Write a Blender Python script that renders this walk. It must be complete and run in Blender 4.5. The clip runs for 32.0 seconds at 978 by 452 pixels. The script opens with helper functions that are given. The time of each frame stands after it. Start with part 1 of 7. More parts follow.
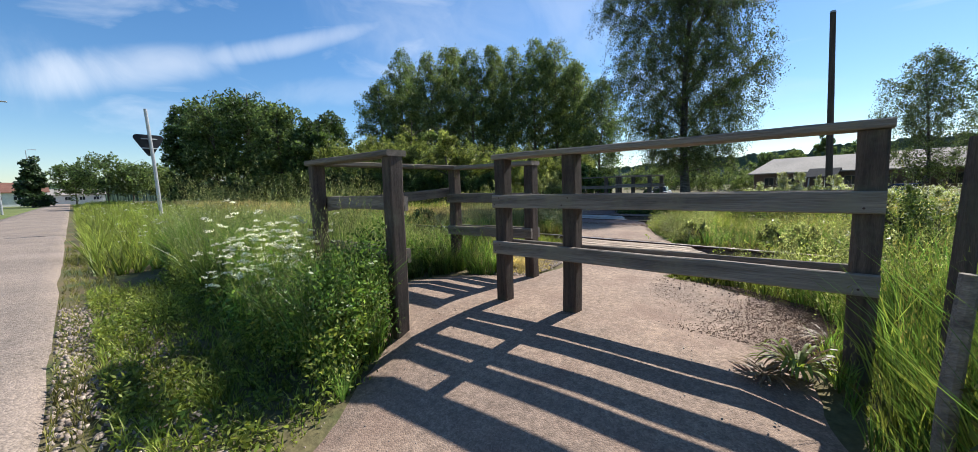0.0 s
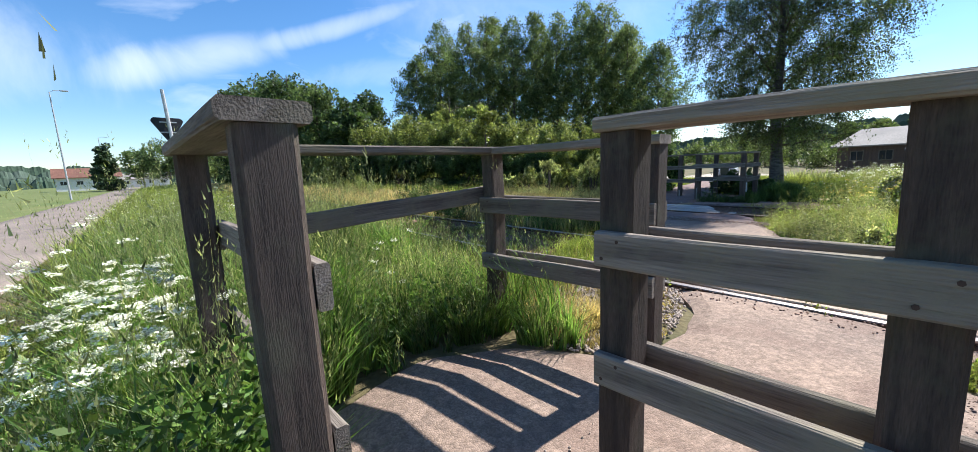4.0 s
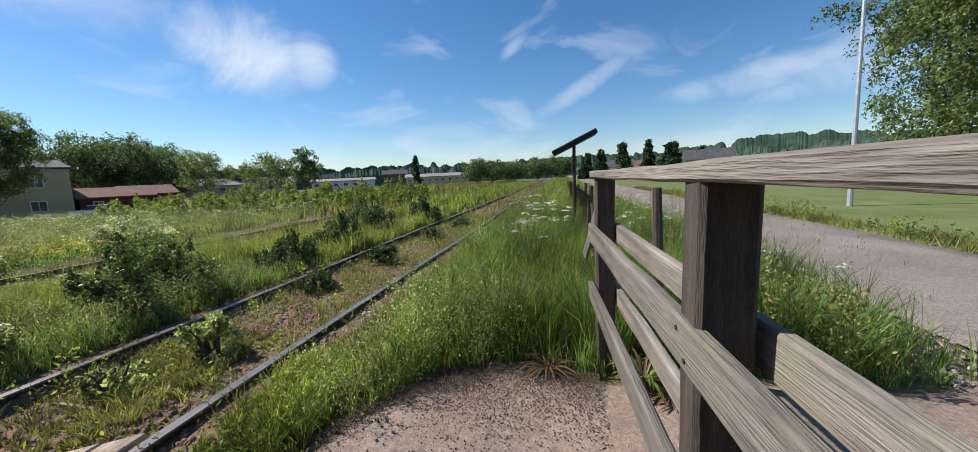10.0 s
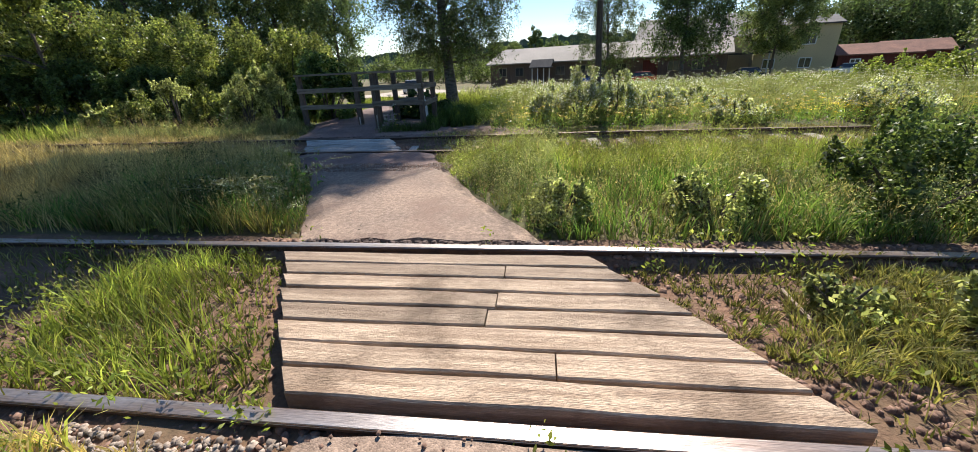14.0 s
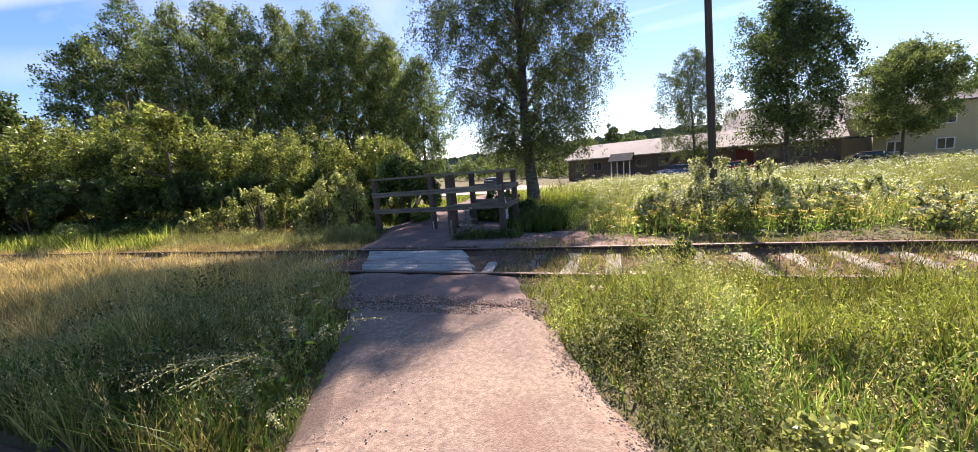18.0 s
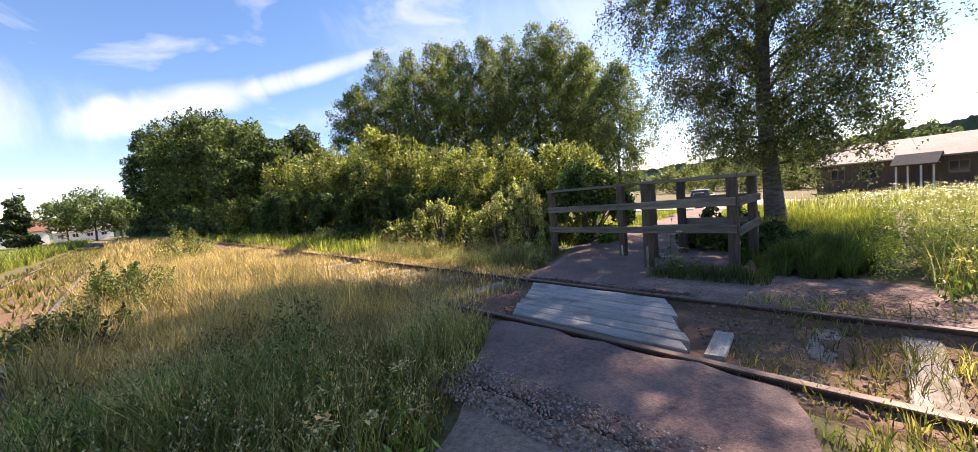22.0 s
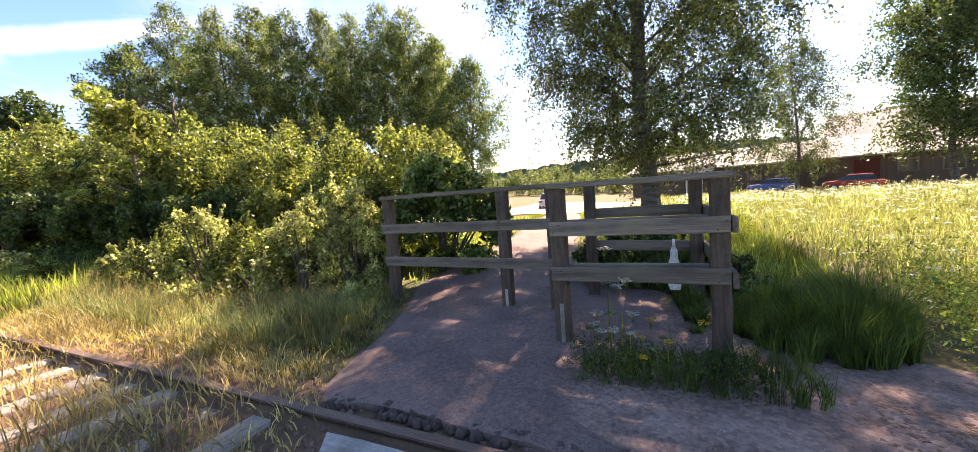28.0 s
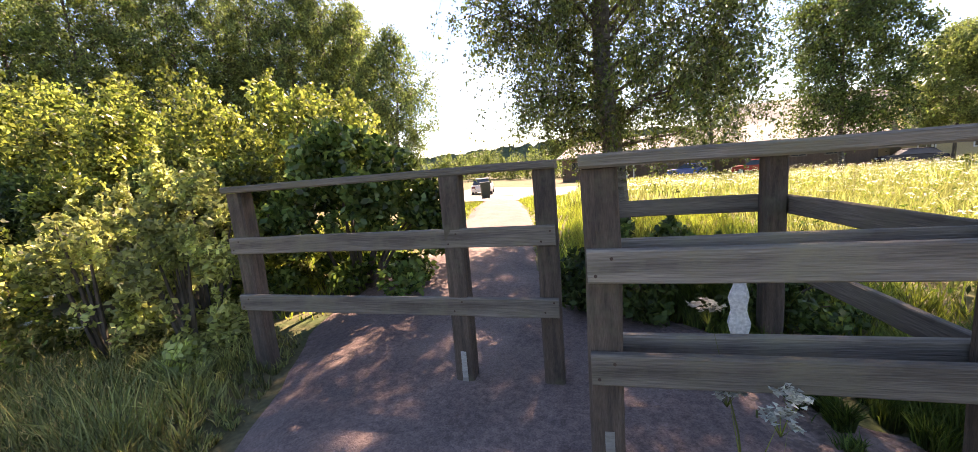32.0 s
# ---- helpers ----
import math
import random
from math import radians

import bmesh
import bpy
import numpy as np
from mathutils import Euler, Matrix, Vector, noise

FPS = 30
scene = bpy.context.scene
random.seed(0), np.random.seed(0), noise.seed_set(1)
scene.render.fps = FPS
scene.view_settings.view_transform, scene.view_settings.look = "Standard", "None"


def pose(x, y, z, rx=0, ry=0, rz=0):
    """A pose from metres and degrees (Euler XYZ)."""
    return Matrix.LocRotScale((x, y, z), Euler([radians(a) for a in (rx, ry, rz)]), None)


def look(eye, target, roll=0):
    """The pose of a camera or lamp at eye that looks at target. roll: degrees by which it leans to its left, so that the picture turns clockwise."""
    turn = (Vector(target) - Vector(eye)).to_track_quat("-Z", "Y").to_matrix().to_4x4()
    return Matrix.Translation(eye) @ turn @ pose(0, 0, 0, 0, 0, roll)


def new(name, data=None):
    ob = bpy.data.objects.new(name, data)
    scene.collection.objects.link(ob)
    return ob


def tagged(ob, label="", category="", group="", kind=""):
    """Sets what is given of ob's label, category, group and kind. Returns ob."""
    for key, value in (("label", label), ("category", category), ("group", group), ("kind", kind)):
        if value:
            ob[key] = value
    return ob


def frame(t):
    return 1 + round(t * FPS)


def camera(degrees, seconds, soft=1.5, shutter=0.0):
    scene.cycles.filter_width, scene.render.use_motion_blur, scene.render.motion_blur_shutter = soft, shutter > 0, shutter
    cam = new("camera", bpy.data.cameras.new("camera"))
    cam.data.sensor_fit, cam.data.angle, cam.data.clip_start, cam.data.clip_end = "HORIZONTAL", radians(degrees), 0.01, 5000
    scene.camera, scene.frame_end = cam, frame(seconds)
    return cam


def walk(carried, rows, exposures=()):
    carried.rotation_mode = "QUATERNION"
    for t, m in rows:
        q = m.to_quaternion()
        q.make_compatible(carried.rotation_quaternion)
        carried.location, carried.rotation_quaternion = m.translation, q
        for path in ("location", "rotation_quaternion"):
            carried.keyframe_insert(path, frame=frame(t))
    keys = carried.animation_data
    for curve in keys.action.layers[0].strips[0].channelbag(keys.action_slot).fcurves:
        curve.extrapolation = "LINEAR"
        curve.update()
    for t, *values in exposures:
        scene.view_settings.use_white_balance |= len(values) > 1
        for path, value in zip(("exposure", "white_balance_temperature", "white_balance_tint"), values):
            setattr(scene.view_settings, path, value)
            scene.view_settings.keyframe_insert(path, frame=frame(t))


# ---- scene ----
cam = camera(103.8, 32.0, 0.55)
# seconds, x, y, z, pitch, roll, yaw
ROWS = [
    (0.0, 0.632, 1.572, 1.023, -5.78, 1.57, 42.59),
    (0.5, 0.454, 1.694, 1.032, -6.23, 0.85, 37.87),
    (1.0, 0.252, 1.827, 1.052, -6.00, 4.00, 37.26),
    (1.5, 0.059, 2.078, 1.080, -4.31, 3.85, 35.85),
    (2.0, -0.158, 2.274, 1.088, -10.50, 2.83, 41.66),
    (2.5, -0.381, 2.451, 1.110, -8.54, 0.41, 40.29),
    (3.0, -0.561, 2.645, 1.114, -6.84, 1.40, 42.65),
    (3.5, -0.754, 2.852, 1.140, -7.95, 2.01, 45.80),
    (5.5, -1.495, 3.449, 1.224, -8.14, 3.22, 52.91),
    (6.0, -1.730, 3.616, 1.244, -8.24, 3.88, 49.37),
    (6.5, -1.923, 3.795, 1.243, -9.34, 3.59, 41.89),
    (7.0, -2.052, 3.936, 1.256, -10.61, 3.45, 32.01),
    (7.5, -2.186, 4.049, 1.265, -12.46, 5.06, 9.35),
    (8.0, -2.265, 4.176, 1.265, -10.91, 1.20, -10.59),
    (8.5, -2.237, 4.305, 1.296, -7.94, 3.04, -30.34),
    (9.0, -2.149, 4.426, 1.297, -6.68, 0.47, -53.83),
    (9.5, -1.985, 4.490, 1.290, -7.56, 4.07, -74.07),
    (10.0, -1.782, 4.518, 1.285, -7.28, 2.65, -79.63),
    (10.5, -1.607, 4.556, 1.290, -7.19, 2.36, -77.96),
    (11.0, -1.445, 4.622, 1.293, -6.68, 0.15, -75.81),
    (11.5, -1.273, 4.806, 1.296, -5.21, 2.15, -65.75),
    (12.0, -1.124, 4.971, 1.280, -6.28, 2.27, -49.11),
    (12.5, -1.077, 5.102, 1.256, -11.58, 3.67, -26.52),
    (13.0, -1.179, 5.246, 1.247, -17.65, 2.35, -12.66),
    (13.5, -1.317, 5.401, 1.229, -22.30, 2.13, 6.83),
    (15.5, -1.656, 6.335, 1.223, -18.70, 2.88, 6.68),
    (16.0, -1.702, 6.529, 1.227, -13.61, 3.39, 9.53),
    (16.5, -1.746, 6.728, 1.235, -11.36, 3.62, 8.54),
    (17.0, -1.820, 6.933, 1.253, -9.00, 4.87, 6.44),
    (17.5, -1.913, 7.142, 1.269, -8.98, 2.87, 12.37),
    (18.0, -1.990, 7.373, 1.279, -8.19, 4.57, 17.86),
    (18.5, -2.085, 7.578, 1.274, -6.03, 4.07, 17.78),
    (19.0, -2.189, 7.765, 1.255, -5.60, 2.95, 17.75),
    (19.5, -2.274, 7.986, 1.243, -5.65, 3.63, 17.76),
    (20.0, -2.356, 8.199, 1.229, -5.98, 1.98, 17.67),
    (20.5, -2.450, 8.424, 1.231, -2.40, 1.40, 20.09),
    (21.0, -2.543, 8.588, 1.232, -3.15, 3.81, 34.86),
    (21.5, -2.625, 8.836, 1.227, -4.77, 5.68, 43.96),
    (22.0, -2.753, 9.059, 1.220, -3.90, 4.82, 46.07),
    (22.5, -2.885, 9.263, 1.216, -4.78, 7.11, 43.15),
    (23.0, -3.019, 9.487, 1.223, -1.49, 5.58, 40.25),
    (23.5, -3.167, 9.708, 1.219, -2.13, 4.64, 36.22),
    (24.0, -3.344, 9.894, 1.207, -1.97, 5.26, 36.38),
    (24.5, -3.514, 10.096, 1.199, -0.33, 3.57, 36.80),
    (25.0, -3.641, 10.268, 1.185, -4.34, 3.29, 33.67),
    (25.5, -3.774, 10.438, 1.175, -7.30, 3.70, 30.93),
    (27.5, -4.365, 11.448, 1.289, -7.92, 3.17, 23.63),
    (28.0, -4.473, 11.704, 1.289, -5.47, 4.33, 24.48),
    (28.5, -4.565, 11.937, 1.292, -6.75, 2.38, 21.82),
    (29.0, -4.656, 12.198, 1.294, -7.08, 4.34, 19.94),
    (29.5, -4.711, 12.433, 1.295, -5.51, 3.40, 24.13),
    (30.0, -4.796, 12.592, 1.287, -7.91, 3.47, 26.66),
    (30.5, -4.943, 12.770, 1.283, -6.05, 5.15, 25.13),
    (31.0, -5.074, 12.947, 1.280, -6.12, 3.97, 23.00),
    (31.5, -5.172, 13.146, 1.280, -8.04, 4.54, 18.55),
    (32.0, -5.293, 13.366, 1.276, -8.43, 4.54, 13.86),
]
# seconds, stops, kelvin, tint: the clip's camera adapts as it turns towards and from the sun
EXPOSURES = [(0.0, 0.75, 6300, 10), (1.0, 0.95, 6500, 11), (2.0, 1.0, 6300, 11), (6.0, 1.2, 6000, 11), (8.0, 1.32, 6350, 12), (9.0, 0.55, 6200, 10), (10.0, 0.45, 6050, 10), (12.0, 0.5, 6400, 11), (13.0, 0.65, 6900, 12), (16.0, 1.27, 5900, 16), (19.0, 1.34, 7500, 28), (22.0, 1.55, 7700, 28), (25.0, 1.72, 8100, 28), (28.0, 2.12, 8300, 29), (32.0, 2.28, 8900, 31)]
walk(cam, [(t, pose(x, y, z, 90 + pitch, roll, yaw)) for t, x, y, z, pitch, roll, yaw in ROWS], EXPOSURES)

# ---- world, sun, exposure ----
SUN_AZ, SUN_EL = 4.5, 45.0          # degrees from +y towards +x, and above the horizon
world = bpy.data.worlds.new("world")
scene.world = world
world.use_nodes = True
wt = world.node_tree
wt.nodes.clear()
w_out = wt.nodes.new("ShaderNodeOutputWorld")
w_bg = wt.nodes.new("ShaderNodeBackground")
sky = wt.nodes.new("ShaderNodeTexSky")
sky.sky_type = "NISHITA"
sky.sun_disc = False
sky.sun_elevation, sky.sun_rotation = radians(SUN_EL), radians(SUN_AZ)
sky.air_density, sky.dust_density, sky.ozone_density = 1.0, 0.2, 3.0
w_co = wt.nodes.new("ShaderNodeTexCoord")
w_map = wt.nodes.new("ShaderNodeMapping")
w_map.inputs["Rotation"].default_value = (0.0, 0.0, radians(35))
w_map.inputs["Scale"].default_value = (0.6, 3.0, 6.5)
w_noise = wt.nodes.new("ShaderNodeTexNoise")
w_noise.inputs["Scale"].default_value = 1.5
w_noise.inputs["Detail"].default_value = 7.0
w_noise.inputs["Roughness"].default_value = 0.52
w_noise.inputs["Distortion"].default_value = 0.6
w_ramp = wt.nodes.new("ShaderNodeValToRGB")
w_ramp.color_ramp.elements[0].position = 0.54
w_ramp.color_ramp.elements[1].position = 0.86
w_ramp.color_ramp.elements[1].color = (0.6, 0.6, 0.6, 1)
w_mix = wt.nodes.new("ShaderNodeMix")
w_mix.data_type = "RGBA"
w_mix.inputs["B"].default_value = (7.4, 7.7, 8.1, 1)
wt.links.new(w_co.outputs["Generated"], w_map.inputs["Vector"])
wt.links.new(w_map.outputs["Vector"], w_noise.inputs["Vector"])
wt.links.new(w_noise.outputs["Fac"], w_ramp.inputs["Fac"])


def w_math(op, a, b=None):
    """A sum in the sky's node tree; a and b are sockets or numbers."""
    n = wt.nodes.new("ShaderNodeMath")
    n.operation = op
    for k, v in enumerate((a, b)):
        if v is None:
            continue
        if isinstance(v, (int, float)):
            n.inputs[k].default_value = v
        else:
            wt.links.new(v, n.inputs[k])
    return n.outputs["Value"]


w_sep = wt.nodes.new("ShaderNodeSeparateXYZ")
wt.links.new(w_co.outputs["Generated"], w_sep.inputs["Vector"])
w_fine = wt.nodes.new("ShaderNodeTexNoise")
w_fine.inputs["Scale"].default_value, w_fine.inputs["Detail"].default_value, w_fine.inputs["Roughness"].default_value = 5.0, 6.0, 0.6
w_fine.inputs["Distortion"].default_value = 0.8
wt.links.new(w_co.outputs["Generated"], w_fine.inputs["Vector"])
w_az = w_math("MULTIPLY", w_math("ARCTAN2", w_math("MULTIPLY", w_sep.outputs["X"], -1.0), w_sep.outputs["Y"]), 57.3)
w_el = w_math("MULTIPLY", w_math("ARCSINE", w_sep.outputs["Z"]), 57.3)
w_cloud = w_ramp.outputs["Color"]
# single clouds: azimuth left of +y, height, length, breadth, slant (degrees), strength
for az0, el0, la, lb, slant, amount in ((86, 13.0, 10, 2.0, -15, 0.62), (71, 17.5, 14, 1.0, -17, 0.4), (105, 11.5, 14, 4.5, -4, 0.4), (64, 13.0, 7, 1.6, -8, 0.2), (-48.5, 16.0, 7.5, 4.2, 8, 1.0), (-30, 20.5, 14, 3.6, 10, 0.6), (-56, 15.6, 3.0, 3.0, 0, 0.8), (-84, 17.6, 2.6, 1.0, -35, 0.7), (-94, 12.0, 7.5, 1.1, -28, 0.4), (-115, 10.5, 9, 1.6, -6, 0.6), (-122, 9.5, 6, 2.2, 0, 0.5), (-12, 24, 16, 2.0, 0, 0.45), (42, 22, 18, 7.0, 0, 0.24)):
    c, sn = math.cos(radians(slant)), math.sin(radians(slant))
    da, de = w_math("SUBTRACT", w_az, float(az0)), w_math("SUBTRACT", w_el, float(el0))
    u = w_math("MULTIPLY", w_math("ADD", w_math("MULTIPLY", da, c), w_math("MULTIPLY", de, sn)), 1.0 / la)
    v = w_math("MULTIPLY", w_math("SUBTRACT", w_math("MULTIPLY", de, c), w_math("MULTIPLY", da, sn)), 1.0 / lb)
    q = w_math("ADD", w_math("MULTIPLY", u, u), w_math("MULTIPLY", v, v))
    q = w_math("ADD", q, w_math("MULTIPLY", w_math("SUBTRACT", w_fine.outputs["Fac"], 0.5), 4.2))
    soft = wt.nodes.new("ShaderNodeMapRange")
    soft.interpolation_type = "SMOOTHSTEP"
    soft.inputs["From Min"].default_value, soft.inputs["From Max"].default_value = 1.9, -0.9
    soft.inputs["To Min"].default_value, soft.inputs["To Max"].default_value = 0.0, amount
    wt.links.new(q, soft.inputs["Value"])
    w_cloud = w_math("MAXIMUM", w_cloud, soft.outputs["Result"])
wt.links.new(w_cloud, w_mix.inputs["Factor"])
w_hs = wt.nodes.new("ShaderNodeHueSaturation")
w_hs.inputs["Saturation"].default_value = 1.22
wt.links.new(sky.outputs["Color"], w_hs.inputs["Color"])
wt.links.new(w_hs.outputs["Color"], w_mix.inputs["A"])
wt.links.new(w_mix.outputs["Result"], w_bg.inputs["Color"])
wt.links.new(w_bg.outputs["Background"], w_out.inputs["Surface"])
w_bg.inputs["Strength"].default_value = 0.086
sun_data = bpy.data.lights.new("sun", "SUN")
sun_data.energy, sun_data.angle, sun_data.color = 5.0, radians(0.55), (1.0, 0.95, 0.86)
sun = new("sun", sun_data)
sa, se = radians(SUN_AZ), radians(SUN_EL)
sun_dir = Vector((math.sin(sa) * math.cos(se), math.cos(sa) * math.cos(se), math.sin(se)))
sun.matrix_world = look(sun_dir * 80, (0, 0, 0))


# ---- materials ----
def mat(name, col, col2=None, scale=6.0, rough=0.85, bump=0.3, metal=0.0, fine=60.0, stretch=(1, 1, 1), dirt=None, dirt_scale=1.2, spec=0.3, island=0.0, obrand=0.0, grit=0.0):
    """Procedural surface: two colours mixed by noise, fine grain, stains, bump; grit: stones per metre in the surface."""
    m = bpy.data.materials.new(name)
    m.use_nodes = True
    nt = m.node_tree
    N, L = nt.nodes, nt.links
    b = N["Principled BSDF"]
    b.inputs["Roughness"].default_value = rough
    b.inputs["Metallic"].default_value = metal
    b.inputs["Specular IOR Level"].default_value = spec
    co = N.new("ShaderNodeTexCoord")
    mp = N.new("ShaderNodeMapping")
    mp.inputs["Scale"].default_value = stretch
    L.new(co.outputs["Object"], mp.inputs["Vector"])
    n1 = N.new("ShaderNodeTexNoise")
    n1.inputs["Scale"].default_value = scale
    n1.inputs["Detail"].default_value = 5
    L.new(mp.outputs["Vector"], n1.inputs["Vector"])
    n2 = N.new("ShaderNodeTexNoise")
    n2.inputs["Scale"].default_value = fine
    n2.inputs["Detail"].default_value = 4
    L.new(mp.outputs["Vector"], n2.inputs["Vector"])
    mx = N.new("ShaderNodeMix")
    mx.data_type = "RGBA"
    mx.inputs["A"].default_value = (*col, 1)
    mx.inputs["B"].default_value = (*(col2 or [c * 0.7 for c in col]), 1)
    rp = N.new("ShaderNodeMapRange")
    rp.inputs["From Min"].default_value, rp.inputs["From Max"].default_value = 0.35, 0.65
    L.new(n1.outputs["Fac"], rp.inputs["Value"])
    L.new(rp.outputs["Result"], mx.inputs["Factor"])
    g = N.new("ShaderNodeMix")
    g.data_type, g.blend_type = "RGBA", "MULTIPLY"
    g.inputs["Factor"].default_value = 0.8
    r2 = N.new("ShaderNodeMapRange")
    r2.inputs["From Min"].default_value, r2.inputs["From Max"].default_value = 0.3, 0.7
    r2.inputs["To Min"].default_value, r2.inputs["To Max"].default_value = 0.62, 1.25
    L.new(n2.outputs["Fac"], r2.inputs["Value"])
    L.new(mx.outputs["Result"], g.inputs["A"])
    L.new(r2.outputs["Result"], g.inputs["B"])
    last = g.outputs["Result"]
    if dirt:
        n3 = N.new("ShaderNodeTexNoise")
        n3.inputs["Scale"].default_value = dirt_scale
        n3.inputs["Detail"].default_value = 6
        n3.inputs["Roughness"].default_value = 0.65
        L.new(co.outputs["Object"], n3.inputs["Vector"])
        r3 = N.new("ShaderNodeMapRange")
        r3.inputs["From Min"].default_value, r3.inputs["From Max"].default_value = 0.5, 0.66
        L.new(n3.outputs["Fac"], r3.inputs["Value"])
        d = N.new("ShaderNodeMix")
        d.data_type = "RGBA"
        d.inputs["B"].default_value = (*dirt, 1)
        L.new(r3.outputs["Result"], d.inputs["Factor"])
        L.new(last, d.inputs["A"])
        last = d.outputs["Result"]
    grain = n2.outputs["Fac"]
    if grit:
        vo = N.new("ShaderNodeTexVoronoi")
        vo.inputs["Scale"].default_value = grit
        L.new(co.outputs["Object"], vo.inputs["Vector"])
        sp = N.new("ShaderNodeSeparateColor")
        L.new(vo.outputs["Color"], sp.inputs["Color"])
        rg = N.new("ShaderNodeMapRange")
        rg.inputs["To Min"].default_value, rg.inputs["To Max"].default_value = 0.76, 1.24
        L.new(sp.outputs["Red"], rg.inputs["Value"])
        gm = N.new("ShaderNodeMix")
        gm.data_type, gm.blend_type = "RGBA", "MULTIPLY"
        gm.inputs["Factor"].default_value = 1.0
        L.new(last, gm.inputs["A"])
        L.new(rg.outputs["Result"], gm.inputs["B"])
        last = gm.outputs["Result"]
        inv = N.new("ShaderNodeMath")
        inv.operation = "SUBTRACT"
        inv.inputs[0].default_value = 1.0
        L.new(vo.outputs["Distance"], inv.inputs[1])
        grain = inv.outputs["Value"]
    if island or obrand:
        gi = N.new("ShaderNodeNewGeometry" if island else "ShaderNodeObjectInfo")
        r4 = N.new("ShaderNodeMapRange")
        a = island or obrand
        r4.inputs["To Min"].default_value, r4.inputs["To Max"].default_value = 1 - a, 1 + a
        L.new(gi.outputs["Random Per Island" if island else "Random"], r4.inputs["Value"])
        h = N.new("ShaderNodeMix")
        h.data_type, h.blend_type = "RGBA", "MULTIPLY"
        h.inputs["Factor"].default_value = 1.0
        L.new(last, h.inputs["A"])
        L.new(r4.outputs["Result"], h.inputs["B"])
        last = h.outputs["Result"]
    L.new(last, b.inputs["Base Color"])
    if bump:
        bp = N.new("ShaderNodeBump")
        bp.inputs["Strength"].default_value = bump
        bp.inputs["Distance"].default_value = 0.01
        L.new(grain, bp.inputs["Height"])
        L.new(bp.outputs["Normal"], b.inputs["Normal"])
    return m


def leaf_mat(name, col, col2, glow=0.45, rough=0.5):
    """Leaves and grass: a leaf surface that lets light through, each leaf of its own tint."""
    m = bpy.data.materials.new(name)
    m.use_nodes = True
    nt = m.node_tree
    N, L = nt.nodes, nt.links
    b, out = N["Principled BSDF"], N["Material Output"]
    b.inputs["Roughness"].default_value = rough
    b.inputs["Specular IOR Level"].default_value = 0.35
    g = N.new("ShaderNodeNewGeometry")
    mx = N.new("ShaderNodeMix")
    mx.data_type = "RGBA"
    mx.inputs["A"].default_value, mx.inputs["B"].default_value = (*col, 1), (*col2, 1)
    L.new(g.outputs["Random Per Island"], mx.inputs["Factor"])
    co = N.new("ShaderNodeTexCoord")
    n1 = N.new("ShaderNodeTexNoise")
    n1.inputs["Scale"].default_value = 1.3
    n1.inputs["Detail"].default_value = 4
    L.new(co.outputs["Object"], n1.inputs["Vector"])
    r = N.new("ShaderNodeMapRange")
    r.inputs["From Min"].default_value, r.inputs["From Max"].default_value = 0.35, 0.65
    r.inputs["To Min"].default_value, r.inputs["To Max"].default_value = 0.52, 1.44
    L.new(n1.outputs["Fac"], r.inputs["Value"])
    mu = N.new("ShaderNodeMix")
    mu.data_type, mu.blend_type = "RGBA", "MULTIPLY"
    mu.inputs["Factor"].default_value = 1.0
    L.new(mx.outputs["Result"], mu.inputs["A"])
    L.new(r.outputs["Result"], mu.inputs["B"])
    fr = N.new("ShaderNodeMath")
    fr.operation = "MULTIPLY"
    fr.inputs[1].default_value = 37.31
    L.new(g.outputs["Random Per Island"], fr.inputs[0])
    f2 = N.new("ShaderNodeMath")
    f2.operation = "FRACT"
    L.new(fr.outputs["Value"], f2.inputs[0])
    r5 = N.new("ShaderNodeMapRange")
    r5.inputs["To Min"].default_value, r5.inputs["To Max"].default_value = 0.4, 1.55
    L.new(f2.outputs["Value"], r5.inputs["Value"])
    mv = N.new("ShaderNodeMix")
    mv.data_type, mv.blend_type = "RGBA", "MULTIPLY"
    mv.inputs["Factor"].default_value = 1.0
    L.new(mu.outputs["Result"], mv.inputs["A"])
    L.new(r5.outputs["Result"], mv.inputs["B"])
    mu = mv
    L.new(mu.outputs["Result"], b.inputs["Base Color"])
    tr = N.new("ShaderNodeBsdfTranslucent")
    tm = N.new("ShaderNodeMix")
    tm.data_type, tm.blend_type = "RGBA", "MULTIPLY"
    tm.inputs["Factor"].default_value = 1.0
    tm.inputs["B"].default_value = (1.2, 1.2, 0.82, 1)
    L.new(mu.outputs["Result"], tm.inputs["A"])
    L.new(tm.outputs["Result"], tr.inputs["Color"])
    ms = N.new("ShaderNodeMixShader")
    ms.inputs["Fac"].default_value = glow
    L.new(b.outputs["BSDF"], ms.inputs[1])
    L.new(tr.outputs["BSDF"], ms.inputs[2])
    L.new(ms.outputs["Shader"], out.inputs["Surface"])
    return m


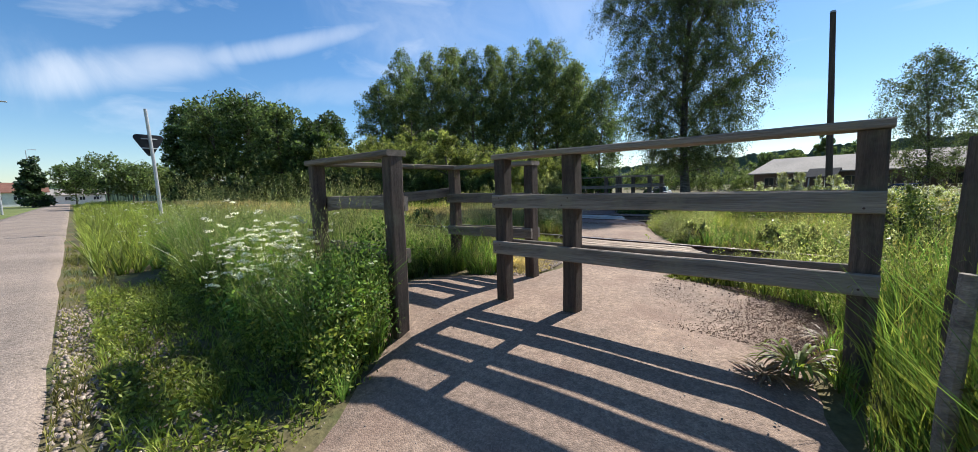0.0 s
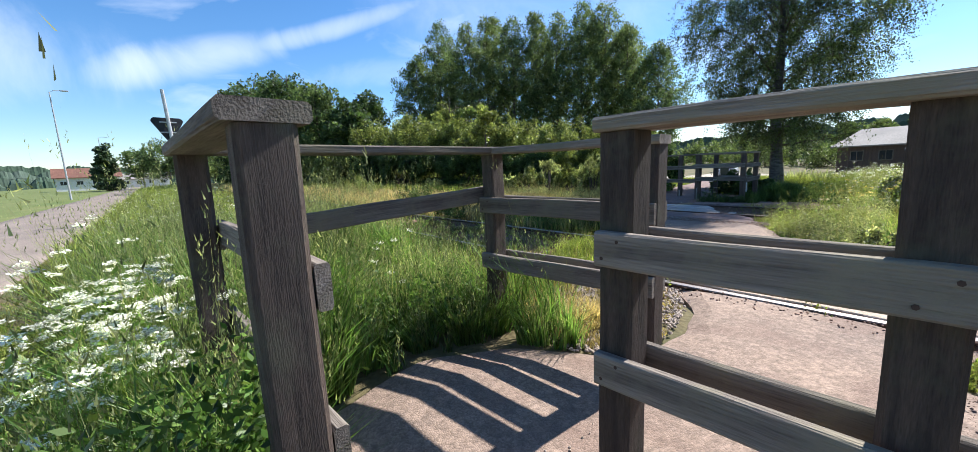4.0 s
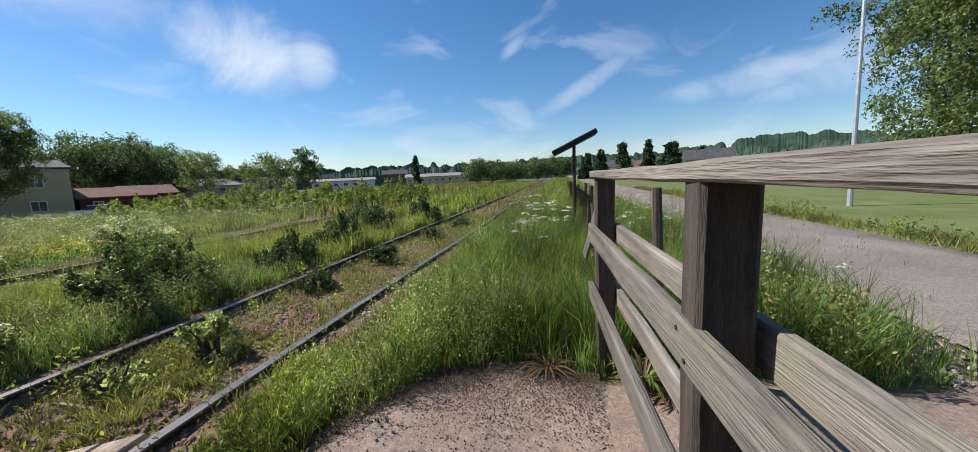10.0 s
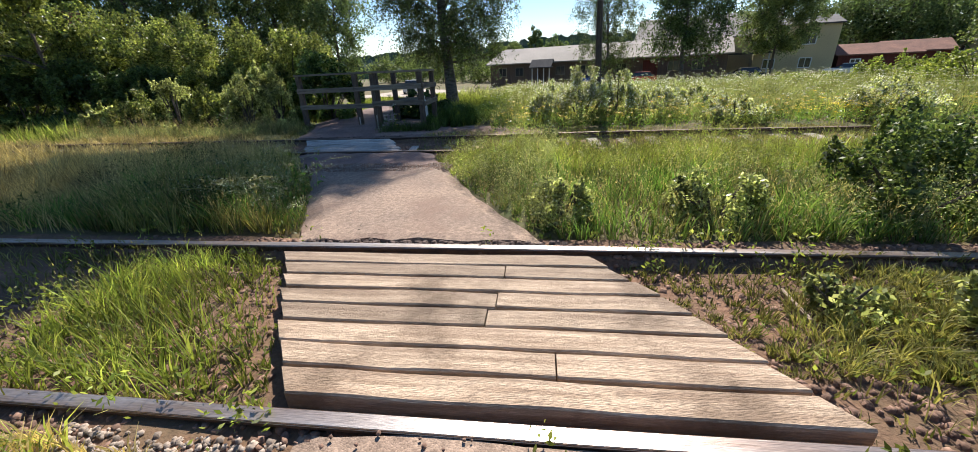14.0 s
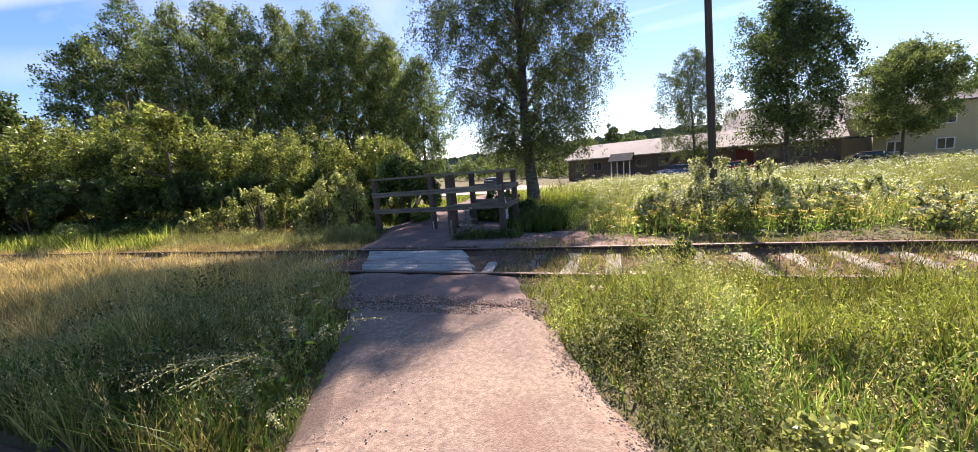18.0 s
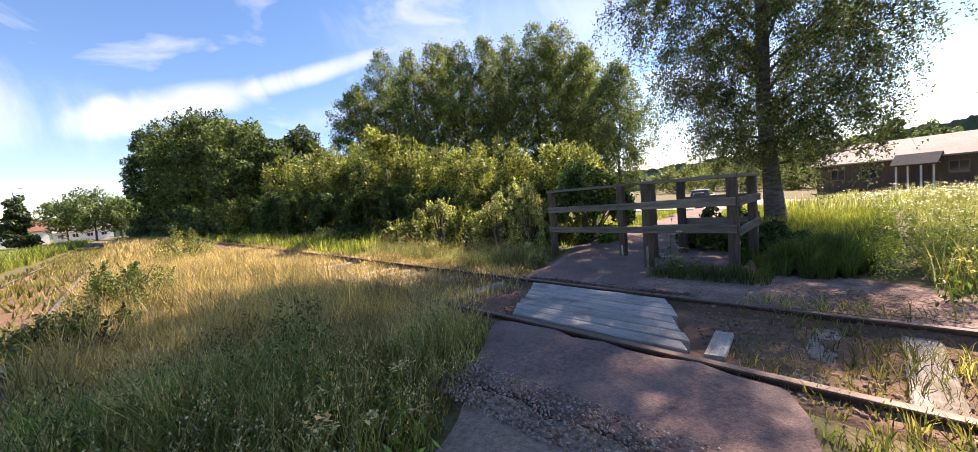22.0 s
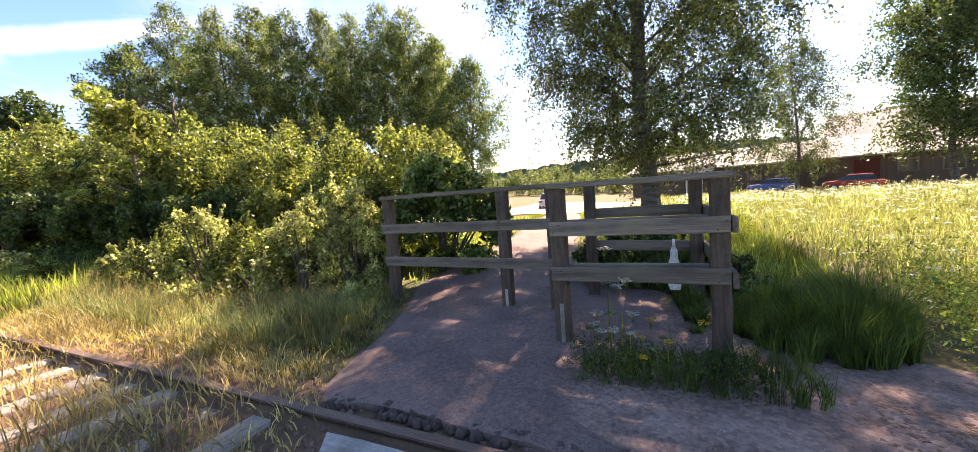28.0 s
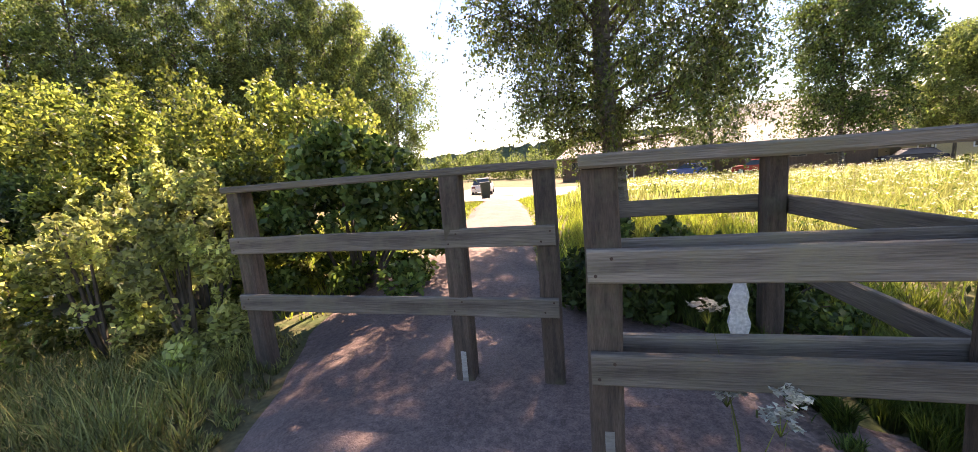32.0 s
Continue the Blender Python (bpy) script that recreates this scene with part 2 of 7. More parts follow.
ASPHALT = mat("asphalt", (0.315, 0.226, 0.168), (0.236, 0.172, 0.133), 1.3, 0.9, 0.3, fine=26, dirt=(0.215, 0.145, 0.11), dirt_scale=1.5, grit=125)
DARKASPHALT = mat("dark_asphalt", (0.215, 0.142, 0.122), (0.15, 0.102, 0.09), 1.8, 0.9, 0.3, fine=26, dirt=(0.215, 0.15, 0.13), dirt_scale=1.1, grit=120)
ROADMAT = mat("road_asphalt", (0.26, 0.208, 0.17), (0.21, 0.17, 0.142), 0.8, 0.9, 0.6, fine=30, dirt=(0.27, 0.215, 0.18), dirt_scale=0.5, grit=75)
SOIL = mat("soil", (0.11, 0.10, 0.045), (0.16, 0.12, 0.06), 1.7, 0.95, 0.8, fine=30, dirt=(0.06, 0.085, 0.025), dirt_scale=0.9)
BALLAST = mat("ballast", (0.215, 0.12, 0.075), (0.13, 0.08, 0.052), 2.6, 0.95, 1.0, fine=45, dirt=(0.12, 0.085, 0.05), dirt_scale=1.1)
PALESTONE = mat("pale_gravel_stone", (0.38, 0.31, 0.25), (0.26, 0.205, 0.165), 14, 0.9, 0.4, fine=70, island=0.3)
DARKSOIL = mat("dark_soil", (0.125, 0.078, 0.054), (0.07, 0.046, 0.035), 5, 0.95, 0.9, fine=34, dirt=(0.19, 0.125, 0.09), dirt_scale=4.0, grit=60)
STONE = mat("ballast_stone", (0.255, 0.155, 0.11), (0.17, 0.105, 0.078), 14, 0.9, 0.5, fine=70, island=0.35)
LAWN = mat("lawn", (0.115, 0.15, 0.04), (0.165, 0.175, 0.06), 0.6, 0.95, 0.9, fine=18, dirt=(0.09, 0.125, 0.03), dirt_scale=0.25)
GREYWOOD = mat("weathered_wood", (0.26, 0.222, 0.185), (0.135, 0.112, 0.095), 1.6, 0.88, 0.7, fine=15, stretch=(0.6, 12, 12), dirt=(0.21, 0.185, 0.135), dirt_scale=2.5, obrand=0.25, spec=0.15)
POSTWOOD = mat("weathered_post_wood", (0.125, 0.09, 0.07), (0.065, 0.048, 0.04), 3.0, 0.88, 0.6, fine=28, stretch=(14, 14, 1.2), dirt=(0.12, 0.115, 0.075), dirt_scale=2.5, obrand=0.2)
PLANKWOOD = mat("pale_plank_wood", (0.53, 0.40, 0.285), (0.31, 0.215, 0.145), 2.0, 0.55, 0.8, fine=22, stretch=(1.0, 16, 16), dirt=(0.19, 0.13, 0.085), dirt_scale=1.8, obrand=0.26)
OLDPLANK = mat("grey_plank_wood", (0.46, 0.44, 0.41), (0.33, 0.315, 0.29), 2.4, 0.8, 0.7, fine=26, stretch=(1.0, 18, 18), dirt=(0.21, 0.19, 0.165), dirt_scale=2.2, obrand=0.16)
SLEEPERWOOD = mat("sleeper_wood", (0.42, 0.37, 0.31), (0.27, 0.235, 0.195), 2.2, 0.9, 0.7, fine=30, stretch=(14, 1.2, 14), dirt=(0.16, 0.13, 0.09), dirt_scale=1.6, obrand=0.2)
RUST = mat("rusty_steel", (0.11, 0.065, 0.045), (0.06, 0.04, 0.032), 8, 0.75, 0.4, metal=0.2, fine=50)
RUSTTOP = mat("rusty_rail_top", (0.20, 0.135, 0.105), (0.13, 0.085, 0.065), 3, 0.6, 0.3, metal=0.25, fine=60, stretch=(0.3, 4, 4))
RAILTOP = mat("worn_rail_steel", (0.42, 0.38, 0.36), (0.25, 0.19, 0.16), 3, 0.38, 0.15, metal=0.75, fine=60, stretch=(0.3, 4, 4))
BARK = mat("bark", (0.13, 0.105, 0.085), (0.075, 0.06, 0.05), 5, 0.95, 0.8, fine=25, stretch=(3, 3, 0.7))
BIRCHBARK = mat("birch_bark", (0.17, 0.155, 0.14), (0.06, 0.052, 0.045), 4.0, 0.85, 0.5, fine=22, stretch=(1, 1, 3.5), dirt=(0.07, 0.06, 0.05), dirt_scale=3.0)
POLEWOOD = mat("tarred_pole", (0.10, 0.075, 0.06), (0.06, 0.048, 0.04), 2.0, 0.9, 0.5, fine=30, stretch=(8, 8, 0.5))
CRUMB = mat("dark_asphalt_crumb", (0.075, 0.055, 0.05), (0.12, 0.085, 0.07), 14, 0.95, 0.6, fine=60, island=0.3)
STEEL = mat("galvanised_steel", (0.55, 0.56, 0.57), (0.45, 0.46, 0.47), 6, 0.5, 0.1, metal=0.5)
BLACKPAINT = mat("black_sign_paint", (0.015, 0.015, 0.02), (0.03, 0.03, 0.032), 5, 0.5, 0.1)
ROOFMETAL = mat("pale_metal_roof", (0.33, 0.30, 0.27), (0.27, 0.25, 0.225), 0.4, 0.85, 0.1, fine=8, stretch=(1, 1, 1), dirt=(0.24, 0.22, 0.20), dirt_scale=0.15, spec=0.15)
BROWNWALL = mat("brown_board_wall", (0.16, 0.11, 0.085), (0.12, 0.085, 0.07), 0.8, 0.85, 0.3, fine=14, stretch=(6, 6, 0.5))
REDWALL = mat("falu_red_wall", (0.15, 0.042, 0.03), (0.115, 0.034, 0.025), 0.8, 0.88, 0.3, fine=14, stretch=(6, 6, 0.5))
YELLOWWALL = mat("yellow_render", (0.58, 0.46, 0.27), (0.52, 0.41, 0.24), 0.5, 0.9, 0.2, fine=20)
WHITEPAINT = mat("white_paint", (0.78, 0.77, 0.74), (0.70, 0.69, 0.66), 2, 0.6, 0.1)
DARKROOF = mat("dark_roof", (0.09, 0.085, 0.085), (0.06, 0.058, 0.058), 0.8, 0.8, 0.3, fine=10)
TILEROOF = mat("red_tile_roof", (0.21, 0.10, 0.07), (0.15, 0.072, 0.052), 1.0, 0.85, 0.4, fine=9)
BRICKRED = mat("red_brick", (0.33, 0.12, 0.08), (0.25, 0.09, 0.06), 5, 0.9, 0.4, fine=30)
GLASS = mat("dark_window_glass", (0.03, 0.035, 0.04), (0.05, 0.055, 0.06), 1, 0.08, 0.0, spec=0.8)
BIRCHLEAF = leaf_mat("birch_leaf", (0.065, 0.10, 0.03), (0.125, 0.16, 0.055), 0.42, 0.36)
BROADLEAF = leaf_mat("broad_leaf", (0.08, 0.13, 0.032), (0.16, 0.20, 0.06), 0.42)
HEDGELEAF = leaf_mat("hedge_leaf", (0.07, 0.11, 0.026), (0.33, 0.36, 0.105), 0.5, 0.34)
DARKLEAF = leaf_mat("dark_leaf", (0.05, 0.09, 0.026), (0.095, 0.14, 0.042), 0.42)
GROVELEAF = leaf_mat("grove_leaf", (0.10, 0.15, 0.05), (0.20, 0.245, 0.085), 0.5)
GROVEDARK = leaf_mat("grove_dark_leaf", (0.08, 0.13, 0.048), (0.15, 0.20, 0.07), 0.5)
SHRUBLEAF = leaf_mat("shrub_leaf", (0.23, 0.27, 0.09), (0.54, 0.56, 0.27), 0.62, 0.3)
IVYLEAF = leaf_mat("glossy_ivy_leaf", (0.05, 0.10, 0.028), (0.20, 0.27, 0.075), 0.42, 0.24)
NEEDLE = leaf_mat("spruce_needle", (0.03, 0.06, 0.022), (0.05, 0.085, 0.03), 0.2)
GRASS = leaf_mat("fresh_grass", (0.15, 0.215, 0.036), (0.33, 0.36, 0.085), 0.5)
DEEPGRASS = leaf_mat("deep_green_grass", (0.08, 0.165, 0.03), (0.195, 0.29, 0.068), 0.46, 0.4)
DRYGRASS = leaf_mat("dry_grass", (0.36, 0.28, 0.115), (0.55, 0.445, 0.21), 0.42)
WITHERED = leaf_mat("withered_leaf", (0.12, 0.065, 0.035), (0.30, 0.19, 0.09), 0.25)
# green grass with the birch's shade put into its colour
SHADEDGRASS = leaf_mat("shade_darkened_grass", (0.04, 0.08, 0.016), (0.11, 0.165, 0.036), 0.36)
PALEGRASS = leaf_mat("pale_meadow_grass", (0.17, 0.205, 0.075), (0.38, 0.39, 0.175), 0.5)
MIXGRASS = leaf_mat("half_dry_grass", (0.13, 0.155, 0.035), (0.32, 0.28, 0.10), 0.42)
STALKSEED = leaf_mat("pale_seed", (0.42, 0.44, 0.26), (0.66, 0.66, 0.46), 0.45)
UMBEL = leaf_mat("white_flower", (0.62, 0.62, 0.52), (0.80, 0.79, 0.70), 0.3)
BUTTERCUP = leaf_mat("yellow_flower", (0.62, 0.42, 0.02), (0.75, 0.55, 0.04), 0.3)


# ---- building blocks ----
def dell(x, y):
    """The meadow dips towards the long building."""
    s, e = np.clip((y - 24) / 21, 0, 1), np.clip((y - 72) / 30, 0, 1)
    w = np.clip((x + 24) / 16, 0, 1) * np.clip((55 - x) / 25, 0, 1)
    return -1.0 * s * s * (3 - 2 * s) * (1 - e) * w


def gz(x, y):
    """Height of the ground: the track bed is level, the land falls to the road."""
    return float(gza(np.float64(x), np.float64(y)))


def gza(x, y):
    s = np.clip((4.1 - y) / 2.1, 0, 1)
    sunk = np.clip(np.minimum(y - 6.64, 8.07 - y) / 0.05, 0, 1) + np.clip(np.minimum(y - 11.81, 13.22 - y) / 0.05, 0, 1)
    return -0.24 * s * s * (3 - 2 * s) + dell(x, y) - 0.065 * sunk


def mesh_of(name, bm, material):
    me = bpy.data.meshes.new(name)
    bm.normal_update()
    bm.to_mesh(me)
    bm.free()
    me.materials.append(material)
    return me


def part(name, bm, material, parent=None, label="", m=None):
    me = mesh_of(name, bm, material) if isinstance(bm, bmesh.types.BMesh) else bm
    ob = new(name, me)
    if parent is not None:
        ob.parent = parent
    if m is not None:
        ob.matrix_basis = m
    if label:
        ob["label"] = label
    return ob


def thing(name, label, category, m=None, group="", kind=""):
    ob = new(name)
    ob.empty_display_size = 0.1
    if m is not None:
        ob.matrix_basis = m
    return tagged(ob, label, category, group, kind)


def box(bm, x0, y0, z0, x1, y1, z1, bevel=0.0, m=None, wob=0.0, rnd=random):
    vs = [bm.verts.new((x, y, z)) for x in (x0, x1) for y in (y0, y1) for z in (z0, z1)]
    fs = [bm.faces.new([vs[i] for i in f]) for f in ((0, 1, 3, 2), (4, 6, 7, 5), (0, 4, 5, 1), (2, 3, 7, 6), (0, 2, 6, 4), (1, 5, 7, 3))]
    if bevel:
        es = list({e for f in fs for e in f.edges})
        r = bmesh.ops.bevel(bm, geom=es, offset=bevel, segments=1, affect="EDGES", profile=0.5)
        vs = list({v for f in r["faces"] for v in f.verts})
    if wob:
        for v in vs:
            v.co += Vector((rnd.uniform(-wob, wob), rnd.uniform(-wob, wob), rnd.uniform(-wob, wob)))
    if m is not None:
        for v in vs:
            v.co = m @ v.co
    return vs


def board(name, a, b, w, h, material, parent, bevel=0.006, wob=0.0, rnd=random):
    """A board as a part whose own x runs along the grain."""
    a, b = Vector(a), Vector(b)
    d = b - a
    bm = bmesh.new()
    n = max(2, int(d.length / 0.3))
    q = d.to_track_quat("X", "Z").to_matrix().to_4x4()
    sec = [(-w / 2, -h / 2 + bevel), (-w / 2 + bevel, -h / 2), (w / 2 - bevel, -h / 2), (w / 2, -h / 2 + bevel), (w / 2, h / 2 - bevel), (w / 2 - bevel, h / 2), (-w / 2 + bevel, h / 2), (-w / 2, h / 2 - bevel)]
    rings = []
    for i in range(n + 1):
        dy, dz = rnd.uniform(-wob, wob), rnd.uniform(-wob, wob)
        rings.append([bm.verts.new((d.length * i / n, y + dy + rnd.uniform(-wob, wob) * 0.4, z + dz + rnd.uniform(-wob, wob) * 0.4)) for y, z in sec])
    for r0, r1 in zip(rings, rings[1:]):
        for k in range(8):
            bm.faces.new((r0[k], r1[k], r1[(k + 1) % 8], r0[(k + 1) % 8]))
    bm.faces.new(rings[0])
    bm.faces.new(rings[-1][::-1])
    bmesh.ops.recalc_face_normals(bm, faces=bm.faces)
    return part(name, bm, material, parent, m=Matrix.Translation(a) @ q)


def tube(bm, pts, radii, seg=8):
    rings = []
    for i, (p, r) in enumerate(zip(pts, radii)):
        p = Vector(p)
        d = (Vector(pts[min(i + 1, len(pts) - 1)]) - Vector(pts[max(i - 1, 0)])).normalized()
        u = d.orthogonal().normalized()
        if rings and abs(d.z) > 0.3:
            u = Vector((1, 0, 0)).cross(d).normalized()
        v = d.cross(u)
        rings.append([bm.verts.new(p + (u * math.cos(k * 2 * math.pi / seg) + v * math.sin(k * 2 * math.pi / seg)) * r) for k in range(seg)])
    if len(rings) > 1 and abs((Vector(pts[1]) - Vector(pts[0])).normalized().z) > 0.3:
        d = (Vector(pts[1]) - Vector(pts[0])).normalized()
        u = Vector((1, 0, 0)).cross(d).normalized()
        v = d.cross(u)
        for k in range(seg):
            rings[0][k].co = Vector(pts[0]) + (u * math.cos(k * 2 * math.pi / seg) + v * math.sin(k * 2 * math.pi / seg)) * radii[0]
    for r0, r1 in zip(rings, rings[1:]):
        for k in range(seg):
            bm.faces.new((r0[k], r0[(k + 1) % seg], r1[(k + 1) % seg], r1[k]))
    bm.faces.new(rings[0][::-1])
    bm.faces.new(rings[-1])


def raw_mesh(name, co, faces_per, material):
    """A mesh from an array of corner places (n, k, 3) with the faces of one piece, repeated."""
    n, k = co.shape[:2]
    me = bpy.data.meshes.new(name)
    me.vertices.add(n * k)
    me.vertices.foreach_set("co", co.astype(np.float32).ravel())
    sizes = np.tile(np.array([len(f) for f in faces_per]), n)
    flat = np.array([i for f in faces_per for i in f])
    loops = (np.arange(n)[:, None] * k + flat[None, :]).ravel()
    me.loops.add(len(loops))
    me.loops.foreach_set("vertex_index", loops.astype(np.int32))
    me.polygons.add(len(sizes))
    me.polygons.foreach_set("loop_start", np.concatenate([[0], np.cumsum(sizes)[:-1]]).astype(np.int32))
    me.update(calc_edges=True)
    me.materials.append(material)
    return me


def leaves_mesh(name, pts, size, material, rng, droop=0.0, aspect=0.62, three=0.088):
    """Small pointed leaves, each one a folded diamond, scattered at pts."""
    n = len(pts)
    a = rng.normal(size=(n, 3))
    a[:, 2] -= droop
    a /= np.linalg.norm(a, axis=1)[:, None]
    b = np.cross(a, rng.normal(size=(n, 3)))
    b /= np.linalg.norm(b, axis=1)[:, None] + 1e-9
    s = (size * rng.uniform(0.65, 1.35, n))[:, None]
    if size > three:
        # far foliage: three-cornered leaves
        return raw_mesh(name, np.stack([pts - a * s * 0.5 + b * s * aspect * 0.55, pts + a * s * 0.55, pts - a * s * 0.5 - b * s * aspect * 0.55], 1), ((0, 1, 2),), material)
    co = np.stack([pts - a * s * 0.5, pts + b * s * aspect * 0.5, pts + a * s * 0.5, pts - b * s * aspect * 0.5], 1)
    return raw_mesh(name, co, ((0, 1, 2, 3),), material)


def blob_points(rng, n, blobs, shell=0.55):
    """Places in and near the surface of many overlapping clumps."""
    blobs = np.array(blobs)
    w = (blobs[:, 3] * blobs[:, 4]) ** 1.0
    i = rng.choice(len(blobs), n, p=w / w.sum())
    d = rng.normal(size=(n, 3))
    d /= np.linalg.norm(d, axis=1)[:, None]
    r = rng.uniform(0, 1, n) ** (1.0 / 3.0)
    r = shell + (1 - shell) * r
    r *= rng.uniform(0.8, 1.12, n)
    p = blobs[i, :3] + d * r[:, None] * blobs[i][:, [3, 3, 4]]
    return p


# ---- ground, road, path ----
def graded(lo, hi, fine_lo, fine_hi, step, grow):
    c = list(np.arange(fine_lo, fine_hi + 1e-6, step))
    s = step
    while c[0] > lo:
        s *= grow
        c.insert(0, max(lo, c[0] - s))
    s = step
    while c[-1] < hi:
        s *= grow
        c.append(min(hi, c[-1] + s))
    return np.array(c)


def sheet(name, xs, ys, zf, material):
    X, Y = np.meshgrid(xs, ys, indexing="ij")
    Z = zf(X, Y)
    nx, ny = len(xs), len(ys)
    me = bpy.data.meshes.new(name)
    me.vertices.add(nx * ny)
    me.vertices.foreach_set("co", np.stack([X, Y, Z], -1).astype(np.float32).ravel())
    i, j = np.meshgrid(np.arange(nx - 1), np.arange(ny - 1), indexing="ij")
    q = np.stack([i * ny + j, (i + 1) * ny + j, (i + 1) * ny + j + 1, i * ny + j + 1], -1).reshape(-1, 4)
    me.loops.add(q.size)
    me.loops.foreach_set("vertex_index", q.astype(np.int32).ravel())
    me.polygons.add(len(q))
    me.polygons.foreach_set("loop_start", (np.arange(len(q)) * 4).astype(np.int32))
    me.update(calc_edges=True)
    me.materials.append(material)
    return new(name, me)


def ground_z(X, Y):
    z = gza(X, Y)
    z = z + 0.018 * np.sin(X * 2.3 + 1.1 * Y) * np.sin(Y * 1.9 - 0.7 * X) - 0.025
    for y0, y1 in ((6.1, 8.55), (11.4, 13.8)):
        z = z - 0.05 * np.clip(np.minimum(Y - y0, y1 - Y) / 0.2, 0, 1)
    far = np.clip((np.hypot(X, Y) - 90) / 400, 0, 1)
    return z - far * 3


ground = sheet("ground", graded(-3000, 3000, -14, 12, 0.3, 1.22), graded(-3000, 3000, -3, 24, 0.3, 1.22), ground_z, SOIL)
tagged(ground, "grassy soil of an overgrown railway yard", "ground", kind="structure")


def strip(name, rows, material, lift, kind_label, category, seed, wear=0.05, across=10, step=0.12):
    """A laid surface between a left and a right edge, with ragged worn edges and thickness."""
    rng = np.random.default_rng(seed)
    R = np.array(rows, float)
    d = np.concatenate([[0], np.cumsum(np.linalg.norm(np.diff((R[:, :2] + R[:, 2:]) / 2, axis=0), axis=1))])
    n = int(d[-1] / step) + 2
    s = np.linspace(0, d[-1], n)
    L = np.stack([np.interp(s, d, R[:, k]) for k in range(4)], 1)
    jl = 0.08 * rng.uniform(-wear, wear, n) + 0.5 * wear * np.sin(s * 7.3 + seed) * np.sin(s * 4.1) + wear * 1.5 * np.sin(s * 2.1 + seed) * np.sin(s * 0.83)
    jr = 0.08 * rng.uniform(-wear, wear, n) + 0.5 * wear * np.sin(s * 6.1 + seed) * np.sin(s * 4.7) + wear * 1.5 * np.sin(s * 1.7 + seed * 2) * np.sin(s * 0.6)
    w = np.linalg.norm(L[:, 2:] - L[:, :2], axis=1)
    bm = bmesh.new()
    grid = []
    for i in range(n):
        row = []
        for k in range(across + 1):
            u = k / across
            u = (u * (w[i] + jl[i] + jr[i]) - jl[i]) / w[i]
            p = L[i, :2] * (1 - u) + L[i, 2:] * u
            z = gz(p[0], p[1]) + lift + 0.006 * math.sin(p[0] * 3.1 + p[1]) - (0.042 if k in (0, across) else 0)
            if i in (0, n - 1):
                p = p + np.array([0, rng.uniform(-0.05, 0.05)])
                z -= 0.012
            row.append(bm.verts.new((p[0], p[1], z)))
        lo = [bm.verts.new((row[0].co.x, row[0].co.y, row[0].co.z - 0.07)), bm.verts.new((row[-1].co.x, row[-1].co.y, row[-1].co.z - 0.07))]
        grid.append([lo[0]] + row + [lo[1]])
    for a, b in zip(grid, grid[1:]):
        for k in range(len(a) - 1):
            bm.faces.new((a[k], a[k + 1], b[k + 1], b[k]))
    for a, flip in ((grid[0], False), (grid[-1], True)):
        lo = [bm.verts.new((v.co.x, v.co.y, v.co.z - 0.07)) for v in a[1:-1]]
        for k in range(len(lo) - 1):
            f = (a[k + 1], a[k + 2], lo[k + 1], lo[k])
            bm.faces.new(f if flip else f[::-1])
    bmesh.ops.recalc_face_normals(bm, faces=bm.faces)
    ob = new(name, mesh_of(name, bm, material))
    return tagged(ob, kind_label, category, kind="structure")


# edges as left x, left y, right x, right y
ENTRY = [(-0.6, 1.30, 1.47, 1.30), (-1.14, 1.98, 1.07, 2.0), (-1.44, 2.5, 0.9, 2.8), (-1.8, 3.15, 0.77, 3.4), (-2.8, 3.45, 0.66, 3.9), (-2.95, 4.2, 0.55, 4.35), (-2.65, 4.7, 0.64, 4.85), (-2.0, 5.1, 0.5, 5.35), (-2.0, 5.55, -0.1, 5.72), (-2.05, 5.8, -0.7, 5.8), (-2.1, 6.05, -0.8, 6.05), (-2.35, 6.52, -0.6, 6.52)]
MIDDLE = [(-3.38, 8.24, -1.36, 8.24), (-3.68, 8.9, -1.75, 8.9), (-4.07, 9.7, -2.35, 9.85), (-4.86, 10.8, -2.8, 10.8), (-5.5, 11.69, -3.22, 11.69)]
LEAVING = [(-6.6, 13.40, -4.5, 13.40), (-6.75, 13.7, -4.95, 13.7), (-6.95, 14.42, -5.15, 14.42), (-7.1, 14.7, -4.3, 14.7), (-7.7, 16.2, -4.45, 16.2), (-7.85, 17.2, -5.6, 17.2), (-7.85, 18.1, -5.95, 18.1), (-8.4, 23.0, -6.7, 23.0), (-9.8, 30.0, -8.2, 30.0), (-12.5, 42.0, -10.5, 42.0)]
road = sheet("road", graded(-400, 400, -14, 16, 0.5, 1.3), np.array([-1.75, -1.7, -1.2, -0.6, 0.0, 0.6, 1.1, 1.28, 1.34]), lambda X, Y: gza(X, Y) + 0.012 + 0.03 * (1 - ((Y + 0.2) / 1.6) ** 2) + 0.02 * np.sin(X * 0.9) * (np.abs(Y + 0.2) > 1.5) - 0.04 * (np.abs(Y + 0.2) > 1.52), ROADMAT)
tagged(road, "worn reddish grey asphalt cycle road", "road", kind="structure")
path_entry = strip("pavement_entry", ENTRY, ASPHALT, 0.022, "worn reddish asphalt path rising to the crossing", "path", 3)
